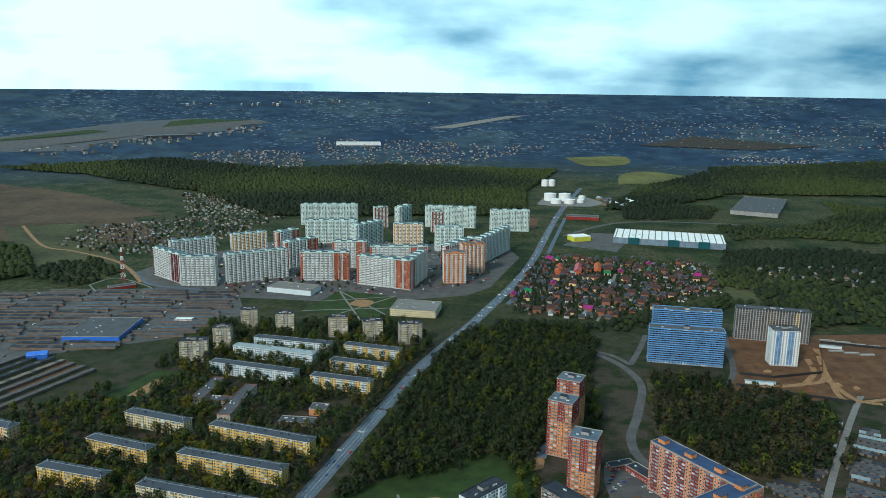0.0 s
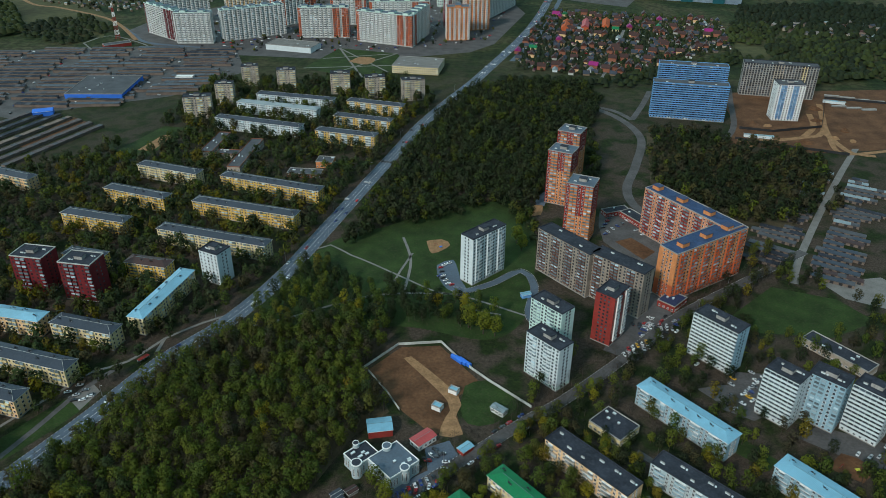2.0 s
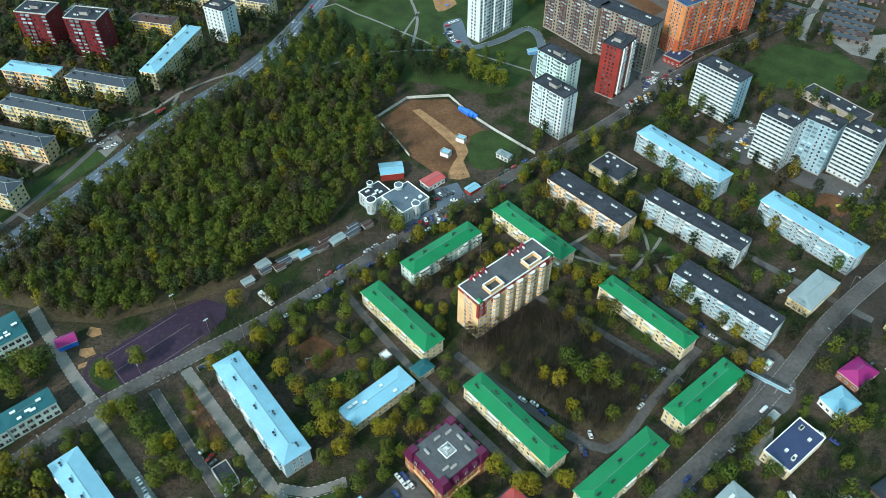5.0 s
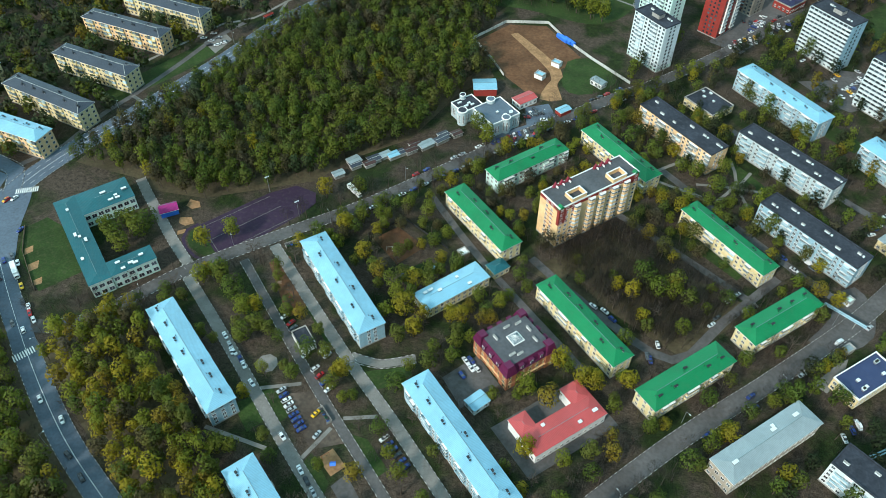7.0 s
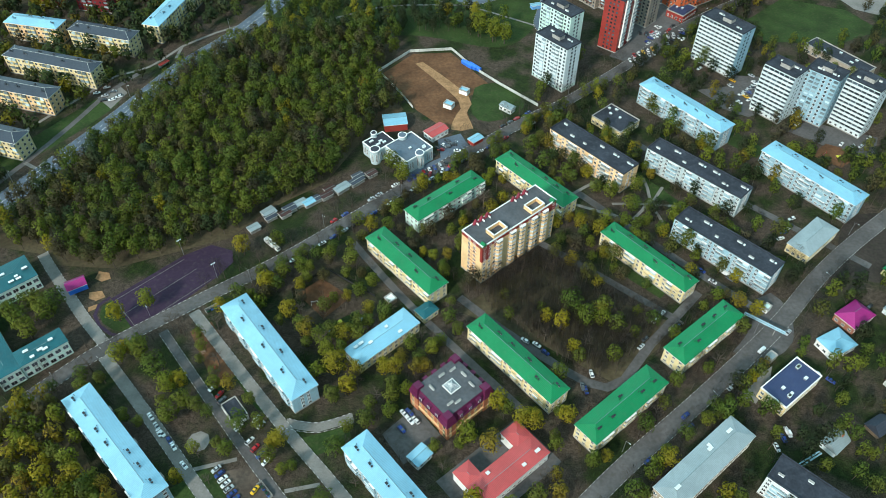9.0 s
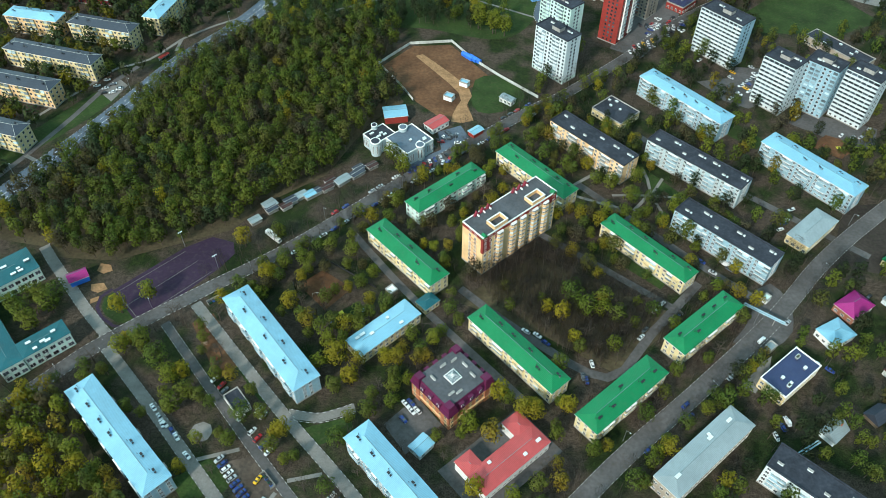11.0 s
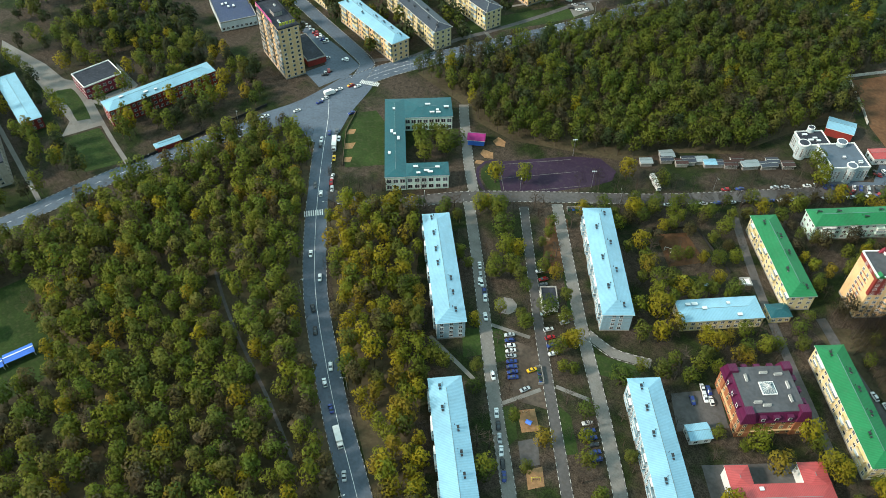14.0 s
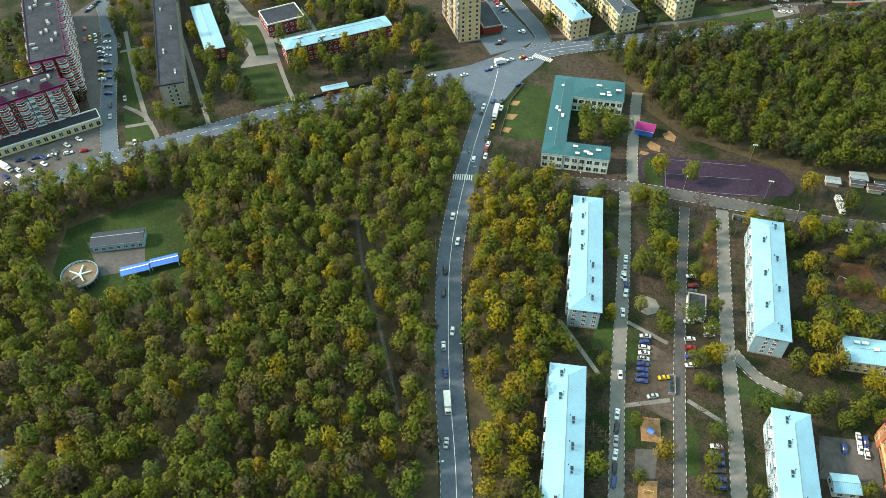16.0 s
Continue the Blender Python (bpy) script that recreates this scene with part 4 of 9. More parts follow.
def highrise(label, x, y, ang, L, W, H, floors, wall, accent, seed):
    """A far slab of panel flats: wall, stacks of loggias in their colours, rows of windows, parapet and lift houses."""
    rng = random.Random(seed)
    footprint(x, y, ang, L, W)
    top = thing("apartment_tower", label, "building", x, y, ang, 0, "far high-rise slabs")
    g = Build()
    g.box(-L / 2, L / 2, -W / 2, W / 2, 0, H, wall)
    part("wall", g, top)
    fh = (H - 2.0) / floors
    glaze = Build()
    for turn, length, depth in ((0, L, W), (90, W, L), (-90, W, L)):
        c, s = math.cos(radians(turn)), math.sin(radians(turn))
        P = lambda u, v, z: (c * u - s * v, s * u + c * v, z)
        n = max(3, int(length / 3.6))
        b = length / n
        for i in range(n):
            u = (i + 0.5 - n / 2) * b
            kind = i % 4
            tint = accent if accent and (i in (0, n - 1) or (turn == 0 and (i * 3 // n) == 2 and kind != 2)) else None
            stack = kind == 1 or kind == 3
            out = 0.9 if stack else 0.02
            if stack or tint:
                own = tint or kind == 1
                g = Build() if own else glaze
                m = tint or ("white" if kind == 1 or wall != "mint" else "stone")
                v = -depth / 2 - out
                g.add([P(u - b * 0.44, v, 1.5), P(u + b * 0.44, v, 1.5), P(u + b * 0.44, -depth / 2, 1.5), P(u - b * 0.44, -depth / 2, 1.5), P(u - b * 0.44, v, H - 0.6), P(u + b * 0.44, v, H - 0.6), P(u + b * 0.44, -depth / 2, H - 0.6), P(u - b * 0.44, -depth / 2, H - 0.6)], [(0, 1, 5, 4), (1, 2, 6, 5), (3, 0, 4, 7), (4, 5, 6, 7)], m)
                if own:
                    part("loggia", g, top)
            for f in range(floors):
                z = 1.8 + f * fh
                h, w, z = (fh * 0.46, b * 0.8, z + fh * 0.48) if stack else (1.5, b * 0.42, z + 0.7)
                v = -depth / 2 - out - 0.05
                glaze.add([P(u - w / 2, v, z), P(u + w / 2, v, z), P(u + w / 2, v, z + h), P(u - w / 2, v, z + h)], [(0, 1, 2, 3)], "glass" if rng.random() < 0.75 else "glass_blue")
    part("glazing", glaze, top, kind="stuff")
    r, p = flat_roof(L, W, H, "felt_slate", "mint" if wall != "orange" else "orange")
    roof_part = part("roof", r, top)
    part("parapet", p, roof_part)
    n = max(1, int(L / 20))
    for i in range(n):
        u = (i + 0.5 - n / 2) * L / n
        g = Build()
        g.box(u - 4.5, u + 4.5, -W / 2 + 1.0, W / 2 - 2, H + 0.12, H + 3.0, "mint" if wall != "orange" else "orange")
        g.box(u - 4.8, u + 4.8, -W / 2 + 0.7, W / 2 - 1.7, H + 3.0, H + 3.3, "felt_slate", True)
        part("lift_house", g, roof_part)


for group in (FAR_A, FAR_B, FAR_C):
    for k, (x, y, a, L, acc) in enumerate(group):
        wall = "orange" if acc == "all" else "tan" if acc == "tan" else "brown" if acc == "brown" else "mint" if y > 1450 else "stone"
        highrise("far high-rise slab of %s" % {"all": "orange brick with glazed loggias", "rust": "pale panels with orange stripes", "red": "pale panels with a dark red stripe"}.get(acc, "pale panels with white loggias"), x, y, a, L, 22 if acc == "all" else 15, 52 if acc == "all" else 48, 16, wall, {"red": "brick_dark", "rust": "rust"}.get(acc), 130 + k)
# blue slabs and the building site
for x, y, a, L in ((281.5, 844.8, -12, 86), (307, 922.8, -11.5, 85)):
    flats("apartment_tower", "blue and white high-rise slab with glazed balconies", x, y, a, L, 17, 43, 16, "blue", "bitumen_grey", detail=1, seed=160, balcony="all", bay=3.4, accent=[(-0.52, -0.44, "panel"), (-0.08, 0.04, "panel"), (0.44, 0.52, "panel")], edge="blue")
flats("apartment_tower", "unfinished grey concrete high-rise slab", 421.8, 932.6, -14, 90, 17, 42, 15, "grey", "bitumen_grey", detail=1, seed=162, bay=3.4, accent=[(-0.2, 0.1, "brickgrey"), (0.55, 0.7, "cream")], win=(2.2, 2.0), frame="taupe")
flats("apartment_tower", "white and blue new high-rise tower on a building site", 398, 845, -6, 31, 20, 44, 16, "white", "bitumen_grey", detail=1, seed=163, balcony="blue", bay=3.2)


def hall(name, label, x, y, ang, L, W, H, wall, roof, kind="flat", category="building", win=True, pitch=0.25, edge="grey", units=0, seed=1, pane=(1.5, 1.5), bay=3.0):
    """A low building: walls, roof with its edge, a band of windows and roof units."""
    rng = random.Random(seed)
    footprint(x, y, ang, L, W, 1.5)
    top = thing(name, label, category, x, y, ang)
    g = Build()
    g.box(-L / 2, L / 2, -W / 2, W / 2, 0, H, wall)
    part("wall", g, top)
    if kind == "flat":
        r, p = flat_roof(L, W, H, roof, edge)
        roof_part = part("roof", r, top)
        part("parapet", p, roof_part)
    else:
        roof_part = add_hip_roof(top, "roof", L, W, H, roof, 0.4, pitch, kind == "gable")
    if win:
        fl = max(1, int(H / 3.3))
        for side, u, d, turn, i, n, f, z in facade_spots(L, W, fl, H, bay, 1.0):
            if turn == 180 or turn == (-90 if ang < 0 else 90):
                continue
            o = part("window", shared("window", *pane, "white"), top)
            o.matrix_basis = pose(0, 0, 0, 0, 0, turn) @ pose(u, d, z)
    for i in range(units):
        g = Build()
        u, v = rng.uniform(-0.4, 0.4) * L, rng.uniform(-0.35, 0.35) * W
        s = rng.uniform(0.6, 1.4)
        z = H + 0.12 if kind == "flat" else H + (W / 2 + 0.4 - abs(v)) * pitch - 0.2
        g.box(u - s, u + s, v - 0.6, v + 0.6, z, z + 0.9, "steel")
        g.box(u - s - 0.1, u + s + 0.1, v - 0.7, v + 0.7, z + 0.9, z + 1.0, "panel", True)
        part("roof_unit", g, roof_part)
    return top


hall("kindergarten", "two-storey cream kindergarten with a light blue metal roof", -44.2, 139.3, 42.7, 35.5, 11.5, 6.6, "cream", "roof_blue", "hip", pitch=0.16, units=5, seed=1)
hall("kindergarten_annex", "small cream annex with a dark green roof", -24, 157, 42.7, 9, 7, 4, "cream", "roof_teal", "hip")
hall("small_house", "small house with a light blue metal roof", -25.4, 80.6, 46.4, 8.4, 6.4, 3.6, "white", "roof_blue", "gable")
hall("garage", "white garage with a dark flat roof", -106.5, 101.5, -51, 11.3, 7, 3.6, "white", "bitumen", win=False)
hall("shop", "low square building with a dark flat roof", 90.2, 307.6, -48, 22.5, 18.5, 5, "cream", "bitumen", units=4, seed=3)
hall("office_building", "low white office with a dark blue flat roof", 138.4, 114.8, 38, 26.5, 13, 7, "cream", "roof_navy", units=7, seed=4, edge="white")
hall("apartment_house", "long house with a weathered zinc gabled roof", 90.7, 75.5, 39.7, 50, 12, 9.5, "brickgrey", "roof_zinc", "hip", units=4, seed=5)
hall("house", "small house with a light blue roof", 168, 138.8, 28, 14, 11, 4.5, "white", "roof_blue", "hip", pitch=0.3)
hall("house", "house with a steep magenta metal roof", 182.5, 155.1, 33.4, 15.5, 11, 4.5, "brown", "roof_magenta", "hip", pitch=0.6)
hall("workshop", "low yellow workshop with a grey metal roof", 178.5, 205.7, 41.2, 29, 12.5, 6, "cream", "roof_zinc", "hip", pitch=0.18)
hall("low_building", "long low grey building with a dark roof", 253.1, 377.1, -54, 46, 13, 6, "brickgrey", "bitumen", seed=6, units=4)
hall("red_school", "long red brick school with a light blue metal roof", -364.4, 89.5, 77.1, 64, 11, 10.5, "red", "roof_blue", "hip", pitch=0.3, units=4, seed=7)
hall("school_hall", "dark brick hall with a black roof and white columns", -406.7, 75.8, 79.8, 23, 18, 8, "maroon", "bitumen", edge="white")
hall("school_annex", "low red brick annex with a light blue roof", -423, 34.5, -15, 53, 11, 7, "red", "roof_blue", "hip", pitch=0.14)
flats("apartment_house", "long grey panel block with a patched dark flat roof", -433.2, 14.7, -20.5, 139, 13, 14, 5, "brickgrey", "bitumen", detail=1, seed=170, bay=3.2)
# red-roofed house with two wings
top = hall("red_roofed_house", "white house with a bright red metal roof and wings", 10.7, 73.1, 40.2, 36, 11, 6.5, "white", "roof_red", "hip", pitch=0.22, units=3, seed=8)
for u, v, a, b in ((13.5, 8.5, 9, 10), (-14, 8.5, 8, 9)):
    footprint(*(Matrix.Rotation(radians(40.2), 2) @ Vector((u, v)) + Vector((10.7, 73.1))), 40.2, a, b)
    g = Build()
    g.box(u - a / 2, u + a / 2, v - b / 2, v + b / 2, 0, 6.4, "white")
    part("wing_wall", g, top)
    o = add_hip_roof(top, "wing_roof", b, a, 6.4, "roof_red", 0.4, 0.22)
    o.matrix_basis = pose(u, v, 0, 0, 0, 90)
# teal-roofed school round a court
def merge(main, wing):
    """Hand the parts of a wing over to the main building."""
    m = main.matrix_basis.inverted() @ wing.matrix_basis
    for ch in list(wing.children):
        ch.parent = main
        ch.matrix_basis = m @ ch.matrix_basis
    bpy.data.objects.remove(wing)


wings = [hall("school", "two-storey pale green school with a teal metal roof and two wings", x, y, a, L, W, H, "mint", "roof_teal", "hip", pitch=p, units=5, seed=int(L), pane=(2.3, 2.2), bay=3.2) for x, y, a, L, W, H, p in ((-230.1, 140.4, -48.7, 66.6, 10.3, 9, 0.16), (-232.6, 171.1, 41.8, 26.4, 17.3, 8.95, 0.1), (-199.5, 130, 41.8, 21.5, 9.8, 8.95, 0.16))]
merge(wings[0], wings[1])
merge(wings[0], wings[2])
# school and kindergarten of the old estate
wings = [hall("school", "low grey-brown school of three linked wings", x, y, a, L, W, H, "brickgrey", "bitumen_grey", units=4, seed=int(L), edge="brown") for x, y, a, L, W, H in ((-254, 733, 84, 56, 13, 9), (-215, 704, 84, 76, 13, 9), (-235, 712, -6, 25, 12, 6))]
merge(wings[0], wings[1])
merge(wings[0], wings[2])
hall("kindergarten", "small orange brick kindergarten with a flat roof", -131, 693, -6, 17, 15, 6.5, "orange", "bitumen_grey", units=2, seed=71)
hall("kindergarten_annex", "low brown annex with a flat grey roof", -148, 668, -6, 34, 13, 4, "brown", "bitumen_grey", units=3, seed=72)
# showroom with curved white edges
def showroom(label, x, y, ang, L, W, H, bays, roof, seed):
    """A pale showroom: flat roof behind a white parapet, tall windows and rounded stair bays."""
    top = hall("showroom", label, x, y, ang, L, W, H, "ice", roof, win=False, units=4, seed=seed, edge="white")
    for turn, length, depth in ((0, L, W), (-90, W, L), (90, W, L)):
        n = int(length / 1.7)
        for i in range(n):
            u = (i + 0.5 - n / 2) * length / n
            if i % 4 == 3:
                continue
            o = part("window", shared("window", 0.8, H * 0.55, "white"), top)
            o.matrix_basis = pose(0, 0, 0, 0, 0, turn) @ pose(u, -depth / 2, H * 0.22)
    for u, v, r, h in bays:
        ring = [(u + r * math.cos(q * math.pi / 8), v + r * math.sin(q * math.pi / 8)) for q in range(16)]
        g = Build()
        g.prism(ring, 0, h, "ice")
        part("stair_bay", g, top, "rounded pale stair bay")
        g = Build()
        g.prism([(u + (a - u) * 1.06, v + (b - v) * 1.06) for a, b in ring], h, h + 0.5, "white")
        g.prism([(u + (a - u) * 0.85, v + (b - v) * 0.85) for a, b in ring], h + 0.5, h + 0.52, roof)
        part("bay_roof", g, top)
        for q in range(8):
            t = math.pi * (q + 0.5) * 0.25
            o = part("window", shared("window", 0.7, h * 0.6, "white"), top)
            o.matrix_basis = pose(u, v, 0, 0, 0, math.degrees(t)) @ pose(0, -r * 0.985, h * 0.2)
    return top


showroom("white two-storey showroom with a slate-grey flat roof", -36.5, 273.9, 42, 20, 19.5, 9, [(0.5, -9.0, 2.6, 9.8), (2.5, 9.0, 2.6, 11.0)], "felt_slate", 9)
showroom("white showroom with a glazed front and dark roof", -54.5, 279, 42, 15, 12, 8.5, [(-6.5, -4.5, 3.0, 9.2), (1.0, 6.0, 1.8, 11.0)], "bitumen", 10)
hall("shed", "shed with a blue metal roof and red walls", -46.5, 305.5, 10, 14, 11, 5, "red", "roof_blue", "gable", win=False, pitch=0.2)
hall("shed", "small shop with a dark red roof", -21, 296.5, 42, 13, 8, 4, "white", "roof_red", "gable", pitch=0.25)
hall("site_hut", "white site hut with a grey roof", 24, 322, -40, 9, 5, 3.5, "white", "roof_zinc", "gable")
# brown mansard house with a skylight
top = thing("mansard_house", "square brown brick house with a plum mansard roof and glass skylight", "building", -12.2, 107.2, 41.4)
footprint(-12.2, 107.2, 41.4, 26.5, 24.5)
g = Build()
g.box(-12.6, 12.6, -11.6, 11.6, 0, 10, "brick_warm")
for s, t in ((-1, -1), (1, -1), (1, 1), (-1, 1)):
    g.box(s * 10.6 - 2.6, s * 10.6 + 2.6, t * 9.6 - 2.6, t * 9.6 + 2.6, 0, 10, "brick_warm")
part("wall", g, top)
g = Build()
g.box(-13.3, 13.3, -12.3, 12.3, 3.4, 3.55, "tan", True)
g.box(-13.35, 13.35, -12.35, 12.35, 9.8, 10.05, "roof_plum", True)
part("cornice", g, top, "pale string course")


def mansard_block(x, y, a, b, c, z0, z1, mat):
    """A sloping roof skirt round a rectangle of half sides a, b, drawn in by c at the top."""
    g = Build()
    q = ((-1, -1), (1, -1), (1, 1), (-1, 1))
    vs = [(x + s * a, y + t * b, z0) for s, t in q] + [(x + s * (a - c), y + t * (b - c), z1) for s, t in q]
    g.add(vs, [(0, 1, 5, 4), (1, 2, 6, 5), (2, 3, 7, 6), (3, 0, 4, 7), (3, 2, 1, 0), (4, 5, 6, 7)], mat)
    return g


part("mansard", mansard_block(0, 0, 13.0, 12.0, 1.6, 10.05, 13.6, "roof_plum"), top, "plum metal mansard")
for s, t in ((-1, -1), (1, -1), (1, 1), (-1, 1)):
    part("corner_roof", mansard_block(s * 10.7, t * 9.7, 3.0, 3.0, 1.3, 10.05, 15.0, "roof_plum"), top, "plum metal corner roof")
g = Build()
g.box(-11.2, 11.2, -10.2, 10.2, 13.6, 14.0, "bitumen_grey")
part("roof", g, top)
g = Build()
g.add([(-2.6, -2.6, 14.4), (2.6, -2.6, 14.4), (2.6, 2.6, 14.4), (-2.6, 2.6, 14.4), (0, 0, 16.2)], [(0, 1, 4), (1, 2, 4), (2, 3, 4), (3, 0, 4)], "glass_blue")
g.box(-2.9, 2.9, -2.9, 2.9, 14.0, 14.4, "white")
skylight = part("skylight", g, top, "white-framed glass pyramid skylight")
for k in range(-2, 3):
    for s in (-1, 1):
        for a, b in (((k, s * 2.6, 14.42), (k * 0.1, s * 0.15, 16.2)), ((s * 2.6, k, 14.42), (s * 0.15, k * 0.1, 16.2))):
            g = Build()
            g.tube(a, b, 0.06, 0.06, "white", 4)
            part("glazing_bar", g, skylight)
for side, u, d, turn, i, n, f, z in facade_spots(26.4, 24.4, 3, 10.4, 3.6, 0.9):
    if 1 <= i < n - 1 or turn in (0, -90, 90):
        edge = abs(u) > (8.2 if turn in (0, 180) else 7.2)
        o = part("window", shared("window", 1.3, 1.8, "cream"), top)
        o.matrix_basis = pose(0, 0, 0, 0, 0, turn) @ pose(u, d if edge else d + 0.6, z)
dormer = Build()
dormer.box(-1.1, 1.1, -0.5, 1.8, 0, 2.2, "roof_plum")
dormer.prism([(-1.25, -0.65), (1.25, -0.65), (1.25, 1.8), (-1.25, 1.8)], 2.2, 2.45, "roof_plum")
dormer.box(-0.7, 0.7, -0.58, -0.5, 0.2, 2.0, "white", True)
dormer.box(-0.5, 0.5, -0.62, -0.58, 0.4, 1.8, "glass", True)
dormer = dormer.mesh("dormer")
for turn, half in ((0, 11.6), (180, 11.6), (90, 12.6), (-90, 12.6)):
    for u in (-5.2, 0, 5.2):
        o = part("dormer", dormer, top)
        o.matrix_basis = pose(0, 0, 0, 0, 0, turn) @ pose(u, -half, 10.4)
for u, v, t in ((-7, 5, 0), (6, 6, 1), (7, -5, 0), (-6, -6, 1), (0.5, 7, 1), (-3, -7.5, 1), (8, 1, 0)):
    g = Build()
    a, b = (1.5, 0.35) if t else (0.35, 1.5)
    g.box(u - a, u + a, v - b, v + b, 14.0, 14.8, "white")
    g.box(u - a - 0.1, u + a + 0.1, v - b - 0.1, v + b + 0.1, 14.8, 14.9, "grey", True)
    part("vent", g, top)
# roof housings, gables and red bands of the tan tower
tan = next(o for o in bpy.data.objects if o.get("label", "").startswith("nine-storey tan"))
for u in (-13, 13):
    g = Build()
    for x0, x1, y0, y1 in ((-4.5, 4.5, -6.9, -6.5), (-4.5, 4.5, -1.4, -1.0), (-4.5, -4.1, -6.5, -1.4), (4.1, 4.5, -6.5, -1.4)):
        g = Build()
        g.box(u + x0, u + x1, y0, y1, 26.6, 29, "tan")
        g.box(u + x0 - 0.1, u + x1 + 0.1, y0 - 0.1, y1 + 0.1, 29, 29.2, "white", True)
        part("roof_housing", g, tan, "tan roof wall with a white coping")
    for v in (-4, 0, 4):
        g = Build()
        g.add([(u + v - 2, 7.3, 26.8), (u + v + 2, 7.3, 26.8), (u + v, 7.3, 29.4), (u + v - 2, 6.0, 26.8), (u + v + 2, 6.0, 26.8), (u + v, 6.6, 28.8)], [(0, 2, 1), (3, 4, 5), (0, 3, 5, 2), (1, 2, 5, 4)], "maroon")
        g.box(u + v - 0.2, u + v + 0.2, 4.6, 7.2, 26.7, 27.6, "white")
        part("gable", g, tan, "small red gable")
g = Build()
g.box(-25.54, 25.54, -7.54, 7.54, 24.3, 26.35, "red", True)
part("cornice_band", g, tan, "red brick band under the roof edge")
for u0, u1, z0 in ((-25.56, -20.2, 15.5), (-17.5, -14.5, 21.0), (20.2, 25.56, 21.0)):
    g = Build()
    g.box(u0, u1, -7.56, -6.0, z0, 24.3, "red", True)
    part("brick_corner", g, tan, "red brick corner below the band")
for u in (-24, 24):
    g = Build()
    g.add([(u - 1.9, -7.7, 26.3), (u + 1.9, -7.7, 26.3), (u, -7.7, 28.2), (u - 1.9, -5.2, 26.3), (u + 1.9, -5.2, 26.3), (u, -5.2, 28.2)], [(0, 1, 2), (4, 3, 5), (0, 2, 5, 3), (2, 1, 4, 5)], "roof_green")
    part("corner_gable", g, tan, "small green-roofed corner gable")
for k in range(8):
    g = Build()
    z = 4.2 + 2.35 * k
    g.box(-25.6, -25.5, -3.6, 2.2, z, z + 0.28, "red", True)
    part("stripe", g, tan, "thin red brick stripe")
bay = Build()
pts = [(-1.9, 0.1), (-1.9, -0.7), (-1.2, -1.5), (1.2, -1.5), (1.9, -0.7), (1.9, 0.1)]
bay.prism(pts, 0, 1.45, "tan")
bay.prism([(x * 0.95, y * 0.95) for x, y in pts], 1.45, 2.5, "glass_blue")
bay.prism([(x * 1.04, y * 1.04) for x, y in pts], 2.5, 2.72, "white")
for x, y in pts[1:5]:
    bay.tube((x * 0.97, y * 0.97, 1.1), (x * 0.97, y * 0.97, 2.55), 0.09, 0.09, "white", 4)
bay_mesh = bay.mesh("balcony")
for u in (-14.4, -5.2, 1.4, 9.8, 17.6):
    for f in range(8):
        o = part("balcony", bay_mesh, tan, "rounded cream balcony with glazing")
        o.matrix_basis = pose(u, -7.5, 2.9 + 2.75 * f)
# signs on the yellow tower's roof
for mat, x, y, L, a in (("sign_pink", -343.5, 155.5, 26, -20.7), ("curtain_sign", -324.5, 156.5, 10, 69.3)):
    top = thing("roof_sign", "coloured lettered sign on a steel frame at a roof edge", "sign", x, y, a, 33.7)
    g = Build()
    for k in range(int(L / 2)):
        g.box(-L / 2 + k * 2, -L / 2 + k * 2 + 1.5, -0.1, 0.1, 0.4, 2.2, mat, True)
    part("lettering", g, top)
    g = Build()
    g.box(-L / 2, L / 2, 0.1, 0.2, 0, 0.4, "steel", True)
    part("frame", g, top)
# large low halls in the distance
hall("shopping_centre", "huge low white shopping hall with a pale roof", 475, 1570, -16, 225, 105, 12, "slate", "white", win=False, units=14, seed=20)
mall = bpy.data.objects["shopping_centre"]
for k in range(17):
    g = Build()
    u = -108 + 13.5 * k
    g.box(u - 1.0, u + 1.0, -51, 51, 12.13, 12.5, "concrete" if k != 8 else "slate")
    part("roof_rib", g, mall)
for u, v in ((-70, -52.8), (10, -52.8), (70, -52.8)):
    g = Build()
    g.box(u - 11, u + 11, v - 3, v + 1, 0, 14, "roof_teal")
    part("entrance", g, mall, "teal entrance block")
hall("warehouse", "large grey warehouse among trees", 867, 2045, 62, 300, 115, 10, "grey", "bitumen_grey", win=False, units=6, seed=21)
hall("shop_hall", "low white shop with a car park", -243, 1145, -17, 76, 36, 8, "panel", "concrete", win=False, units=4, seed=22)
hall("club_hall", "low cream hall with a flat pale roof", -46, 1039, -10, 66, 50, 10, "cream", "concrete", units=5, seed=23)


# ---- patches of open land ----
patch("lawn", "green lawn beside the school", [(-241, 112), (-262, 131), (-270, 150), (-262, 160), (-240, 150), (-225, 128)], 0.03, "lawn")
patch("sports_ground", "dark purple sports pitch with a rounded end", [(-181, 166), (-164, 146.5), (-156, 151.5), (-131, 181), (-125, 191), (-127, 199), (-139, 203), (-152, 195)], 0.04, "track")
patch("lawn", "green half-round lawn beside the pitch", [(-180.5, 165), (-183.5, 161), (-183.5, 155.5), (-180, 150.5), (-173.5, 146.5), (-167, 145.5), (-165, 147.5)], 0.036, "lawn")
road("running_track", "dark blue-black running track round a half-round lawn", [(-181.5, 167), (-185.6, 162), (-185.6, 155.5), (-181.5, 149.3), (-174.5, 144.3), (-167.5, 143), (-164, 146)], 1.7, 0.045, "track", kerbs=False, category="track")
